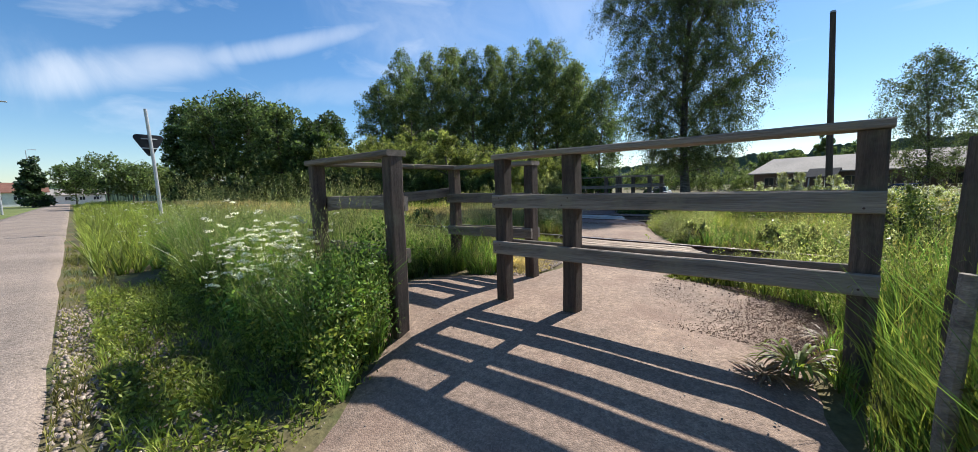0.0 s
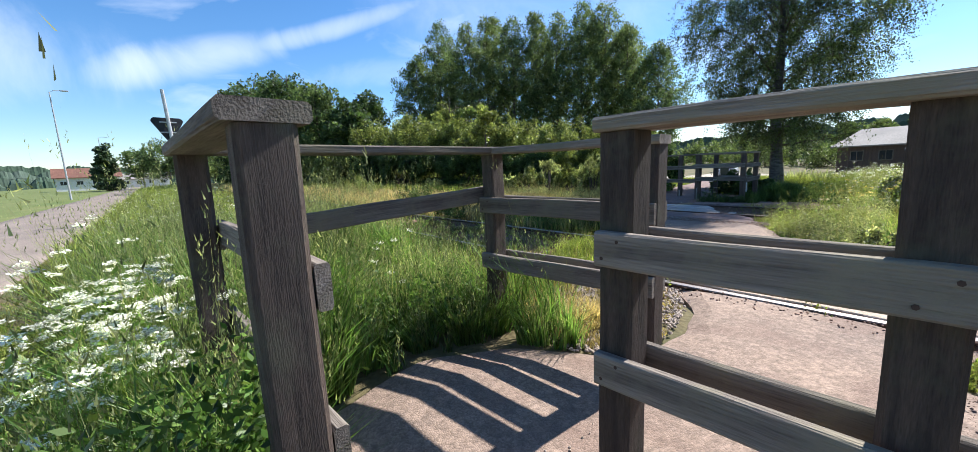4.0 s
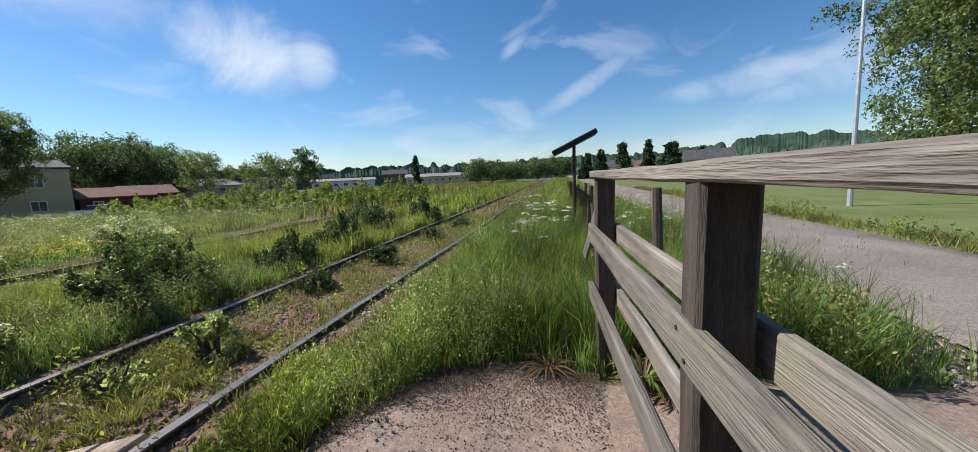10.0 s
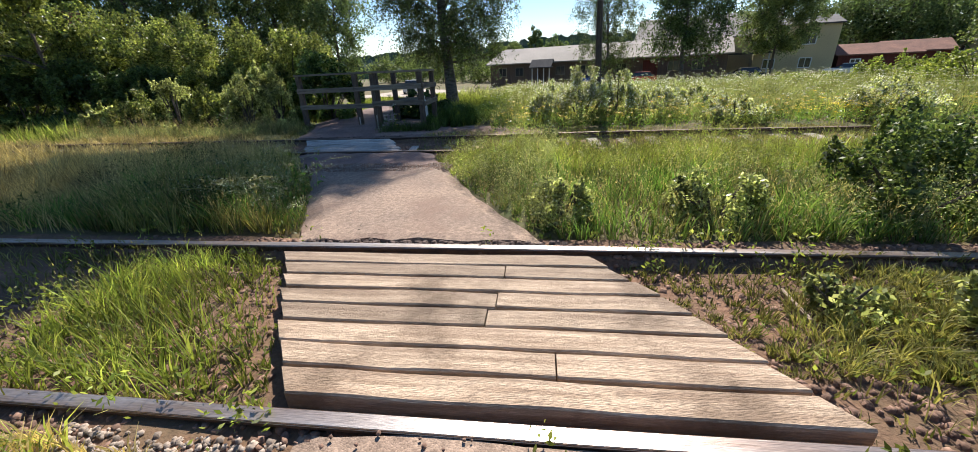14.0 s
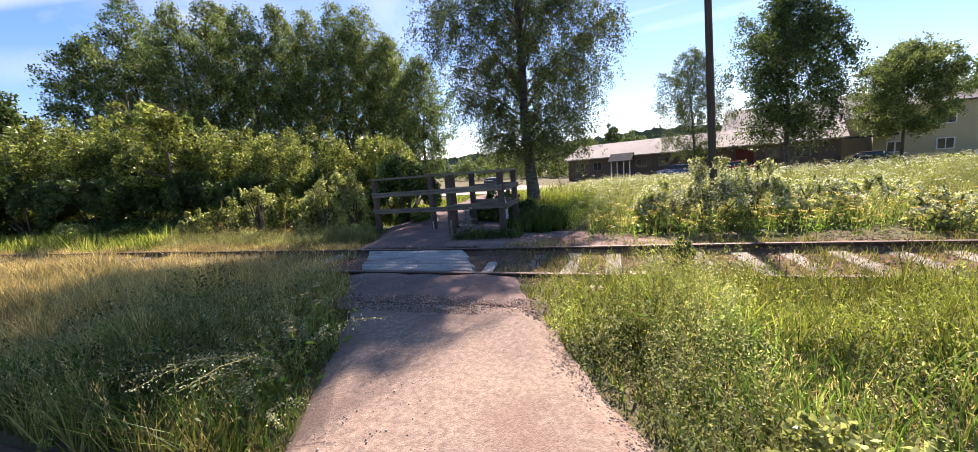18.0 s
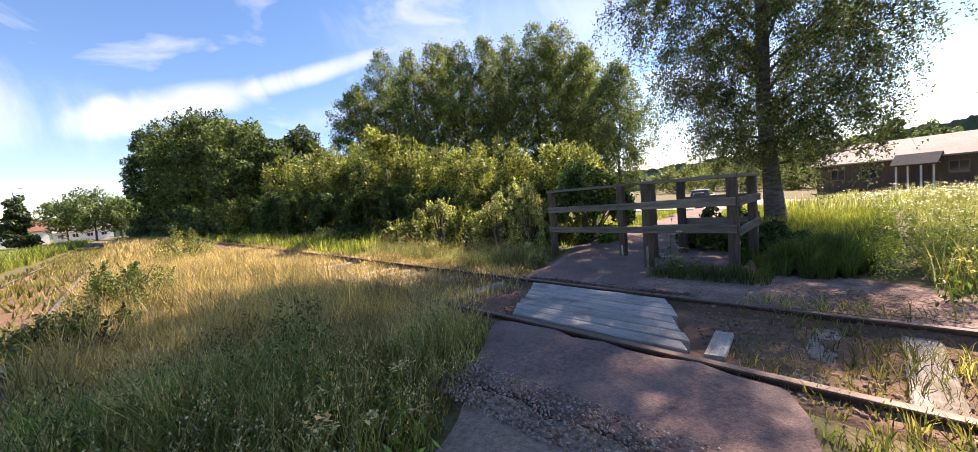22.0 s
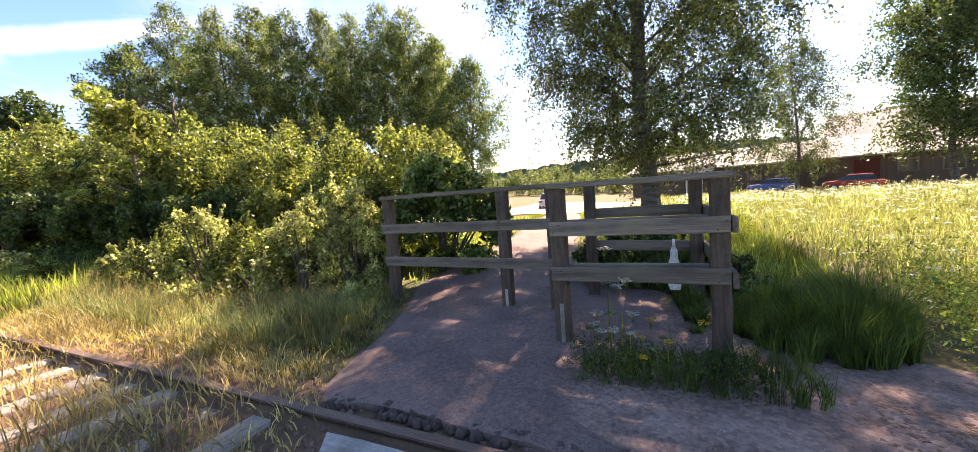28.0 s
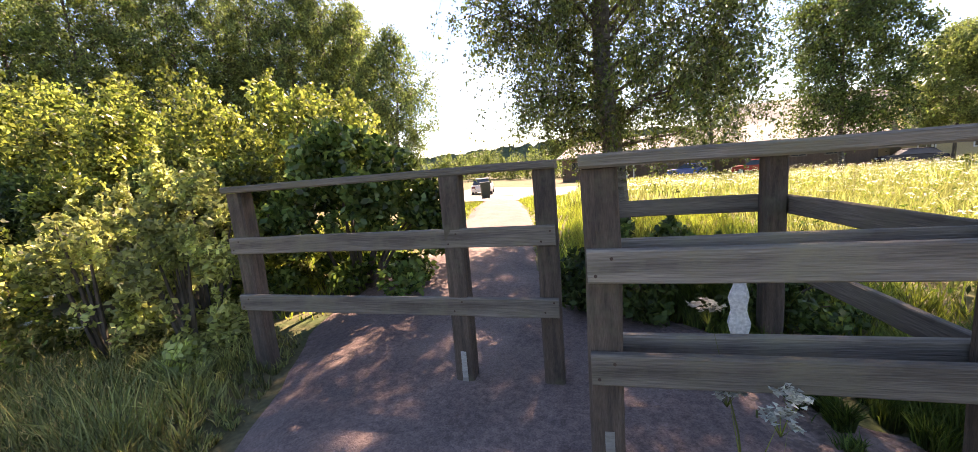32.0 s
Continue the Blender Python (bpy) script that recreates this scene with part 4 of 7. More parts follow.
    if twigs:
        al = np.arange(strands)
        rings = []
        for uu, w in ((0.0, 0.006), (0.5, 0.004), (1.0, 0.0015)):
            c = at(al, np.full((strands, 1), uu))
            rings += [c + np.array([math.cos(a), math.sin(a), 0.0]) * w for a in (0, 2.09, 4.19)]
        part("twig", raw_mesh("twig", np.stack(rings, 1), tuple((o + j, o + (j + 1) % 3, o + 3 + (j + 1) % 3, o + 3 + j) for o in (0, 3) for j in range(3)), BARK), None, t)
    return t


birch = weeping_tree("birch_tree", "tall birch with airy drooping dark green crown by the barrier", -4.72, 20.9, 15.6, 3.0, BIRCHLEAF, BIRCHBARK, 4000, 88, 0.055, 41, low=0.11, trunk_r=0.2, limbs=84, hang=1.1, lean=-0.01, west=0.32, widest=0.82)


def around(cx, cy, az, dist):
    """A place seen from (cx, cy) at az degrees left of +y, dist metres off."""
    return cx - math.sin(radians(az)) * dist, cy + math.cos(radians(az)) * dist


# grove of tall trees behind the hedge
for i, (az, el, dist) in enumerate([(62.5, 14.5, 44), (59, 18.0, 46), (55, 18.8, 43), (51.5, 18.2, 45), (48, 19.5, 43), (44.5, 18.6, 44), (41, 19.3, 43), (37.5, 19.8, 42), (34, 19.5, 42), (30.8, 17.6, 41), (27.2, 14.0, 38), (57, 17, 52), (50, 18, 52), (43, 18, 52), (36, 18.4, 51), (31, 16, 50)]):
    x, y = around(-2.1, 7.8, az, dist)
    h = 1.25 + dist * math.tan(radians(el))
    weeping_tree("grove_tree", "tall leafy tree of a dense grove", x, y, h * (1.13 + 0.05 * math.sin(i * 2.7)), 3.0 if i < 11 else 3.6, (GROVELEAF, GROVEDARK, GROVELEAF)[i % 3], BARK, 520, 52, 0.16, 70 + i, low=0.10, limbs=40, hang=1.15, twigs=False, group="grove trees", widest=0.8)
# dark trees along the track to the west
for i, (az, el, dist, r) in enumerate([(80.4, 10.5, 64, 2.6), (77.6, 12.6, 60, 3.4), (74.2, 13.4, 54, 3.4), (70.6, 12.2, 48, 3.0), (67.0, 9.8, 43, 2.6), (79, 11.5, 72, 3.8), (75.5, 12.8, 66, 4.2), (72.0, 12.5, 60, 3.8), (64.5, 11.5, 52, 2.6)]):
    x, y = around(0.77, 1.5, az, dist)
    make_tree("broadleaf_tree", "broad dark green tree beside the track", x, y, 1.0 + dist * math.tan(radians(el)), r, GROVEDARK if i % 2 else DARKLEAF, BARK, 11000, 0.28, 90 + i, low=0.04, limbs=14, clumps=190, shape="round", group="trackside trees")
for i, (az, dist, h) in enumerate([(80.6, 61, 3.0), (78.2, 56, 3.2), (75.4, 50, 3.2), (72.4, 46, 3.0), (69.2, 42, 2.8)]):
    x, y = around(0.77, 1.5, az, dist)
    make_bush("undergrowth_bush", "dark green undergrowth at the foot of the trees", x, y, 2.8, 1.8, h, GROVEDARK, 6000, 0.3, 180 + i, clumps=34, group="undergrowth", lump=(0.2, 0.4))
# hedge between grove and track
hedge_spec = [(-9.8, 18.4, 1.6, 1.2, 2.85), (-12.4, 18.4, 1.9, 1.3, 3.25), (-15.8, 18.6, 2.1, 1.5, 3.7), (-19.6, 18.8, 2.5, 1.6, 4.1), (-23.5, 19.0, 2.7, 1.8, 4.9), (-28.5, 19.3, 3.1, 2.2, 5.3), (-35, 19.8, 3.6, 2.6, 6.0), (-42, 20.2, 4.4, 3.0, 6.4), (-49, 20, 4.4, 3.2, 6.2), (-9.7, 17.2, 1.1, 0.7, 1.6), (-11.5, 17.2, 1.3, 0.7, 1.7), (-13.6, 17.2, 1.4, 0.8, 1.8), (-16.2, 17.2, 1.5, 0.9, 2.0), (-19.0, 17.2, 1.7, 1.0, 2.2), (-22.4, 17.2, 2.0, 1.1, 2.4), (-26.4, 17.0, 2.3, 1.2, 2.6), (-31, 16.6, 2.6, 1.4, 2.8), (-37, 16.2, 3.0, 1.6, 3.0), (-43.5, 15.5, 3.3, 1.8, 3.1)]
for i, (x, y, a, b, h) in enumerate(hedge_spec):
    near = x > -14.5
    # low front row west of -13: darker leaves paint in the back row's shade
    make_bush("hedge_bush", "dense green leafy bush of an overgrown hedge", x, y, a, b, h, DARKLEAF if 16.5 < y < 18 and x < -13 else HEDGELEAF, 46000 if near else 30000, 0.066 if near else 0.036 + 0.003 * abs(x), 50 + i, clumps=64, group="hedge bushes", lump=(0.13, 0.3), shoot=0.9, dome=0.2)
make_tree("young_tree", "slender young tree rising from the hedge", -17.2, 17.2, 5.2, 1.3, HEDGELEAF, BARK, 7000, 0.13, 61, low=0.2, limbs=18, clumps=40)
make_tree("young_tree", "slender young tree rising from the hedge", -21.5, 20.5, 6.6, 1.5, BROADLEAF, BARK, 7000, 0.15, 62, low=0.2, limbs=18, clumps=40)
make_tree("young_tree", "slender young tree rising from the hedge", -27, 22, 7.8, 1.9, HEDGELEAF, BARK, 7000, 0.17, 63, low=0.2, limbs=18, clumps=40)
# dark-leaved low bushes added to fill the birch's shade behind the barrier
make_bush("shade_fill_bush", "low bush behind the barrier, dark-leaved to stand in for birch shade", -4.75, 16.75, 0.75, 0.5, 0.8, DARKLEAF, 7000, 0.07, 65, clumps=26)
make_bush("shade_fill_bush", "low bush behind the barrier, dark-leaved to stand in for birch shade", -4.1, 16.55, 0.6, 0.4, 0.5, DARKLEAF, 6000, 0.055, 66, clumps=26)
make_bush("ivy_bush", "dark glossy rounded bush behind the barrier", -8.0, 17.3, 1.1, 0.8, 2.1, IVYLEAF, 19000, 0.085, 64, clumps=44, lump=(0.16, 0.3), shoot=0.35)
for i, (x, y, a, b, h) in enumerate([(-8.4, 15.6, 0.5, 0.45, 1.2), (-9.2, 15.5, 0.8, 0.55, 1.3), (-10.2, 15.45, 0.8, 0.55, 1.2), (-8.95, 16.2, 0.6, 0.5, 1.7), (-11.2, 15.3, 0.8, 0.55, 1.35), (-12.4, 15.3, 0.75, 0.5, 1.15), (-9.7, 16.1, 0.7, 0.5, 1.5), (-13.5, 15.2, 0.5, 0.4, 0.8), (-16.5, 15.0, 0.5, 0.4, 0.5), (-20, 15.4, 0.8, 0.5, 0.7)]):
    make_bush("shrub", "light green leafy shrub at the edge of the hedge", x, y, a, b, h, HEDGELEAF if i % 3 == 2 else SHRUBLEAF, 7000 if i < 7 else 3000, 0.052 if i < 7 else 0.09, 110 + i, clumps=30, group="hedge-edge shrubs", dome=0.5, lump=(0.12, 0.26), shoot=1.8)
# trees by the buildings
for i, (az, el, dist, r, mt, nm, lb) in enumerate([(-10.0, 14.4, 46, 3.3, BIRCHLEAF, "birch_tree", "slender birch with airy crown by the long building"), (-20.2, 19.2, 38, 3.4, DARKLEAF, "birch_tree", "large dark birch with hanging branches"), (-29.0, 10.2, 48, 3.3, GROVELEAF, "rowan_tree", "rounded light green tree before the yellow house")]):
    x, y = around(-2.1, 7.8, az, dist)
    weeping_tree(nm, lb, x, y, 1.25 + dist * math.tan(radians(el)), r, mt, BIRCHBARK if i < 2 else BARK, (620, 900, 800)[i], 56, (0.12, 0.16, 0.15)[i], 101 + i, low=(0.14, 0.2, 0.28)[i], limbs=44, hang=(1.7, 1.7, 0.8)[i], twigs=False, widest=(0.7, 0.6, 0.7)[i])
# far trees east and south-east, and west along the road
for i, (az, el, dist, r, kind) in enumerate([(-31.8, 6.4, 95, 4.2, 0), (-33.2, 6.9, 102, 5.0, 0), (-35.8, 7.0, 100, 5.0, 0), (-38.2, 6.4, 104, 5.0, 0), (-40.6, 5.6, 104, 4.6, 0), (0.6, 5.3, 95, 1.8, 0), (-2.0, 3.9, 100, 3.2, 0), (3.4, 3.7, 100, 3.0, 1), (6.2, 3.5, 98, 3.0, 0), (-34.5, 6.6, 98, 4.8, 0), (-37, 6.8, 96, 4.8, 0), (-39.5, 6.0, 98, 4.8, 0), (-43.2, 5.0, 75, 3.6, 1), (-50.0, 4.6, 75, 4.2, 1), (-54.2, 5.4, 72, 2.6, 0), (-47, 3.2, 110, 4, 0), (-78, 3.0, 70, 3.2, 0), (-80.5, 2.7, 75, 3.2, 0), (-83.5, 2.4, 80, 3.6, 0), (-87, 2.6, 90, 4, 0), (-90, 2.8, 95, 4, 0), (89.3, 5.0, 92, 4.0, 0), (87.3, 4.2, 90, 3.6, 0), (85, 3.6, 95, 3.6, 1), (91.5, 3.8, 100, 3.6, 0), (83.5, 3.6, 110, 4, 0)]):
    x, y = around(-1.2, 4.8, az, dist)
    make_tree("broadleaf_tree", "distant rounded green tree", x, y, 1.3 + dist * math.tan(radians(el)), r, GROVELEAF if kind else GROVEDARK, BARK, 5200, 0.003 * dist + 0.04, 130 + i, low=0.0, limbs=8, clumps=110, shape="round", group="distant trees")
x, y = around(-1.2, 4.8, -135, 32)
weeping_tree("broadleaf_tree", "large leafy tree beyond the road lawn", x, y, 15.5, 5.3, GROVELEAF, BARK, 2600, 46, 0.17, 147, low=0.03, limbs=46, hang=1.5, twigs=False)
for i, (az, el, dist, r) in enumerate([(-99.1, 5.0, 80, 2.0), (-102.3, 5.0, 84, 1.8), (-105.0, 5.0, 78, 2.4), (-96, 3.9, 90, 2.2), (-94, 3.5, 95, 2.2), (-108.5, 3.0, 120, 2.6), (-69.1, 4.3, 120, 1.5), (94.5, 4.6, 95, 2.4)]):
    x, y = around(-1.2, 4.8, az, dist)
    make_tree("spruce_tree", "distant dark pointed conifer", x, y, 1.3 + dist * math.tan(radians(el)), r, NEEDLE, BARK, 4000, 0.5, 160 + i, low=0.04, limbs=34, clumps=90, shape="cone", group="distant conifers")

# ---- pole, signs, lamps ----
pole = thing("utility_pole", "tall tarred timber utility pole in the meadow", "pole", pose(0.31, 18.0, 0))
bm = bmesh.new()
tube(bm, [(0, 0, -0.3), (-0.08, 0, 2.8), (-0.17, 0.02, 6.1)], [0.095, 0.085, 0.072], 12)
part("shaft", bm, POLEWOOD, pole)
bm = bmesh.new()
tube(bm, [(-0.17, 0.02, 6.09), (-0.17, 0.02, 6.15)], [0.083, 0.065], 12)
part("cap", bm, STEEL, pole, "grey metal pole cap")


def street_lamp(x, y, h, turn, label):
    t = thing("street_lamp", label, "street lamp", pose(x, y, gz(x, y), 0, 0, turn), "road lamps")
    bm = bmesh.new()
    tube(bm, [(0, 0, -0.2), (0, 0, 1.2), (0, 0, h)], [0.085, 0.075, 0.045], 10)
    part("mast", bm, STEEL, t)
    bm = bmesh.new()
    tube(bm, [(0, 0, h - 0.05), (0.25, 0, h + 0.12), (0.7, 0, h + 0.15)], [0.03, 0.03, 0.025], 8)
    part("arm", bm, STEEL, t)
    bm = bmesh.new()
    box(bm, 0.65, -0.11, h + 0.10, 1.2, 0.11, h + 0.20, 0.03)
    part("lamp_head", bm, STEEL, t)
    return t


street_lamp(13.0, -5.0, 8.0, 90, "tall grey metal street lamp on the lawn")
street_lamp(-53, -2.6, 9.6, 90, "tall grey metal street lamp beside the road")
street_lamp(-99, -2.8, 9.4, 90, "tall grey metal street lamp beside the road")
sign = thing("warning_sign", "triangular road sign seen from its dark back on a pale post", "road sign", pose(-18.9, 4.05, gz(-18.9, 4.05), 0, 0, 8))
bm = bmesh.new()
tube(bm, [(0, -0.15, -0.2), (0.03, -0.2, 2.0), (0.05, -0.30, 4.3)], [0.065, 0.06, 0.055], 10)
part("signpost", bm, STEEL, sign)
bm = bmesh.new()
out = []
for k, (py, pz) in enumerate(((-0.33, 0.24), (0.33, 0.24), (0.0, -0.32))):
    for a in range(5):
        an = (150 if k == 0 else 30 if k == 1 else 270) + (a - 2) * 24
        out.append((py + 0.12 * math.cos(radians(an)), pz + 0.12 * math.sin(radians(an))))
out.sort(key=lambda q: math.atan2(q[1], q[0]))
f0 = [bm.verts.new((-0.05, q[0] - 0.27, q[1] + 3.0)) for q in out]
f1 = [bm.verts.new((-0.09, q[0] - 0.27, q[1] + 3.0)) for q in out]
bm.faces.new(f0)
bm.faces.new(f1[::-1])
for k in range(len(out)):
    bm.faces.new((f0[k], f1[k], f1[(k + 1) % len(out)], f0[(k + 1) % len(out)]))
bmesh.ops.recalc_face_normals(bm, faces=bm.faces)
part("sign_plate", bm, BLACKPAINT, sign, "dark inverted triangular plate")
for z in (2.85, 3.2):
    bm = bmesh.new()
    box(bm, -0.05, -0.5, z - 0.02, -0.01, -0.02, z + 0.02, 0.004)
    part("bracket", bm, STEEL, sign)

# ---- wire fence along the road side ----
wf = thing("wire_fence", "old wire netting fence on leaning grey stakes", "fence")
wr = random.Random(5)
stakes = [(2.45, 4.12, 0.95), (4.4, 4.05, 1.08), (6.15, 4.05, 1.08), (8.3, 4.06, 1.0), (10.6, 4.05, 0.98), (12.4, 4.05, 0.95), (14.9, 4.05, 0.92), (18, 4.05, 0.9), (21.2, 4.05, 0.9)]
for x, y, h in stakes:
    bm = bmesh.new()
    tube(bm, [(0, 0, -0.2), (wr.uniform(-0.03, 0.03), wr.uniform(-0.03, 0.03), h * 0.5), (wr.uniform(-0.06, 0.06), wr.uniform(-0.05, 0.05), h)], [0.04, 0.039, 0.036], 8)
    part("stake", bm, POSTWOOD, wf, m=pose(x, y, gz(x, y)))
for (x0, y0, h0), (x1, y1, h1) in zip(stakes[:6], stakes[1:7]):
    bm = bmesh.new()
    L = x1 - x0
    for k in range(-8, int(L / 0.085) + 1):
        for sg in (1, -1):
            a = k * 0.085
            xa, xb = max(0, a), min(L, a + 0.7)
            if xb <= xa:
                continue
            za, zb = (xa - a) / 0.7, (xb - a) / 0.7
            if sg < 0:
                za, zb = 1 - za, 1 - zb
            p, q = Vector((x0 + xa, y0 + (y1 - y0) * xa / L + 0.04, 0.15 + za * 0.8)), Vector((x0 + xb, y0 + (y1 - y0) * xb / L + 0.04, 0.15 + zb * 0.8))
            tube(bm, [p, q], [0.0028, 0.0028], 3)
    part("netting", bm, RUST, wf, "rusty diagonal wire netting")
for name, x, y, h, rr in (("stake", 0.97, 3.86, 1.17, 0.036), ("stake", 0.9, 3.4, 0.78, 0.028)):
    bm = bmesh.new()
    tube(bm, [(0, 0, -0.25), (0.01, 0.0, h * 0.5), (0.03, 0.01, h)], [rr, rr * 0.96, rr * 0.85], 9)
    part(name, bm, GREYWOOD if h < 0.9 else POSTWOOD, wf, m=pose(x, y, gz(x, y)))
board("brace", (1.33, 4.33, 0.62), (1.07, 4.26, 1.0), 0.022, 0.075, GREYWOOD, wf, 0.004, 0.002, wr)
tilt = thing("tilted_sign", "dark narrow sign board tilted on a thin post", "sign", pose(4.72, 4.3, gz(4.72, 4.3)))
bm = bmesh.new()
tube(bm, [(0, 0, -0.2), (0.0, -0.02, 1.77)], [0.03, 0.026], 8)
part("post", bm, RUST, tilt)
bm = bmesh.new()
box(bm, -0.24, -0.40, -0.04, 0.24, 0.36, 0.04, 0.012)
part("board", bm, BLACKPAINT, tilt, "black tilted board seen edge-on", m=pose(0.0, 0.0, 1.76, -25, 0, 0))


# ---- buildings ----
def window_part(parent, x, y, z, w, h, turn=0, frame_mat=None):
    """A window with a frame and a dark pane, set a little proud of a wall that faces -y."""
    m = pose(x, y, z, 0, 0, turn)
    bm = bmesh.new()
    for a, b, c, d in ((-w / 2, -h / 2, w / 2, -h / 2 + 0.09), (-w / 2, h / 2 - 0.09, w / 2, h / 2), (-w / 2, -h / 2 + 0.09, -w / 2 + 0.09, h / 2 - 0.09), (w / 2 - 0.09, -h / 2 + 0.09, w / 2, h / 2 - 0.09), (-0.03, -h / 2 + 0.09, 0.03, h / 2 - 0.09)):
        box(bm, a, -0.06, b, c, 0.02, d)
    win = part("window", bm, frame_mat or WHITEPAINT, parent, m=m)
    bm = bmesh.new()
    box(bm, -w / 2 + 0.08, -0.025, -h / 2 + 0.08, w / 2 - 0.08, -0.004, h / 2 - 0.08)
    part("pane", bm, GLASS, win)
    return win


def gable_house(name, label, x, y, turn, L, D, eave, ridge, wall, roof, windows, over=0.5, cat="house", wz=1.5, ww=1.2, wh=1.1, group="", frames=None):
    t = thing(name, label, cat, pose(x, y, gz(x, y) * 0.78, 0, 0, turn), group)
    bm = bmesh.new()
    c = [(0, 0), (L, 0), (L, D), (0, D)]
    lo = [bm.verts.new((a, b, -0.4)) for a, b in c]
    hi = [bm.verts.new((a, b, eave)) for a, b in c]
    g0, g1 = bm.verts.new((0, D / 2, ridge)), bm.verts.new((L, D / 2, ridge))
    for k in range(4):
        bm.faces.new((lo[k], lo[(k + 1) % 4], hi[(k + 1) % 4], hi[k]))
    bm.faces.new((hi[3], hi[0], g0))
    bm.faces.new((hi[1], hi[2], g1))
    bm.faces.new((hi[0], hi[1], g1, g0))
    bm.faces.new((hi[2], hi[3], g0, g1))
    part("wall", bm, wall, t)
    bm = bmesh.new()
    s = (ridge - eave) / (D / 2)
    for sy in (0, 1):
        y0, y1 = (-over, D / 2) if sy == 0 else (D + over, D / 2)
        z0, z1 = eave - over * s + 0.06, ridge + 0.06
        v = [bm.verts.new(p) for p in ((-over, y0, z0), (L + over, y0, z0), (L + over, y1, z1), (-over, y1, z1), (-over, y0, z0 + 0.14), (L + over, y0, z0 + 0.14), (L + over, y1, z1 + 0.14), (-over, y1, z1 + 0.14))]
        for f in ((0, 1, 2, 3), (4, 5, 6, 7), (0, 1, 5, 4), (1, 2, 6, 5), (2, 3, 7, 6), (3, 0, 4, 7)):
            bm.faces.new([v[i] for i in f])
    bmesh.ops.recalc_face_normals(bm, faces=bm.faces)
    part("roof", bm, roof, t)
    for wx in windows:
        window_part(t, wx, -0.01, wz, ww, wh, frame_mat=frames)
    return t


lb = gable_house("long_building", "long low brown timber building with pale metal roof", -8.0, 62.0, -19.5, 28, 11, 2.55, 4.35, BROWNWALL, ROOFMETAL, (1.8, 4.2, 9.8, 12.4, 15.0, 17.2, 22.8, 25.2), cat="building", frames=GREYWOOD)
bm = bmesh.new()
box(bm, 19.6, -0.08, 0, 21.2, 0.04, 2.2, 0.01)
part("door", bm, REDWALL, lb, "red double door")
for k in range(27):
    bm = bmesh.new()
    box(bm, k + 0.0, -0.03, 0.0, k + 0.06, 0.01, 2.5)
    part("batten", bm, BROWNWALL, lb)
porch = gable_house("porch", "small open porch with white posts and gabled roof", -2.4, 58.7, -19.5, 2.4, 1.7, 2.0, 2.7, REDWALL, DARKROOF, (), over=0.25, cat="porch")
for child in list(porch.children):
    if child.name.startswith("wall"):
        me = child.data
        b2 = bmesh.new()
        box(b2, 0.0, 0.0, 1.95, 2.4, 0.08, 2.12)
        box(b2, 0.0, 0.1, 1.95, 0.08, 1.7, 2.05)
        box(b2, 2.32, 0.1, 1.95, 2.4, 1.7, 2.05)
        b2.to_mesh(me)
        b2.free()
        child.name = "tie_beam"
        me.materials.clear()
        me.materials.append(WHITEPAINT)
for k, (px, py) in enumerate(((0.06, 0.06), (2.34, 0.06), (0.8, 0.06), (1.6, 0.06))):
    bm = bmesh.new()
    box(bm, px - 0.06, py - 0.06, -0.2, px + 0.06, py + 0.06, 1.98, 0.008)
    part("post", bm, WHITEPAINT, porch)
gable_house("tall_house", "large house behind with pale boarded gable and metal roof", 12, 66, -19.5, 16, 10, 4.6, 7.4, YELLOWWALL, ROOFMETAL, (2.5, 6, 10), wz=3.2)
yel = gable_house("yellow_house", "two-storey yellow rendered house with dark roof", 23.5, 58.2, -20, 7.5, 9, 5.0, 6.0, YELLOWWALL, DARKROOF, (1.6, 5.0), over=0.25, wz=3.6)
for wx in (1.6, 5.0):
    window_part(yel, wx, -0.01, 1.2, 1.2, 1.1)
bm = bmesh.new()
box(bm, -3.6, -3.2, 2.35, 1.4, 0.1, 2.55, 0.02)
part("canopy", bm, DARKROOF, yel, "flat dark canopy over the entrance")
for px in (-3.4, 1.2):
    bm = bmesh.new()
    box(bm, px - 0.06, -3.0, 0, px + 0.06, -2.88, 2.35)
    part("canopy_post", bm, STEEL, yel)
for i, (az, d, L, turn, rf) in enumerate([(-31.5, 66, 6, -20, TILEROOF), (-35.2, 62, 6.5, -24, TILEROOF), (-38.6, 64, 5, -26, TILEROOF)]):
    x, y = around(-1.2, 4.8, az, d)
    gable_house("red_garage", "low red timber outbuilding with tiled roof", x - 3, y + 1, turn, L, 6, 1.7, 2.7, REDWALL, rf, (1.5,), over=0.3, wz=1.0, ww=0.9, wh=0.7, cat="outbuilding", group="red outbuildings")
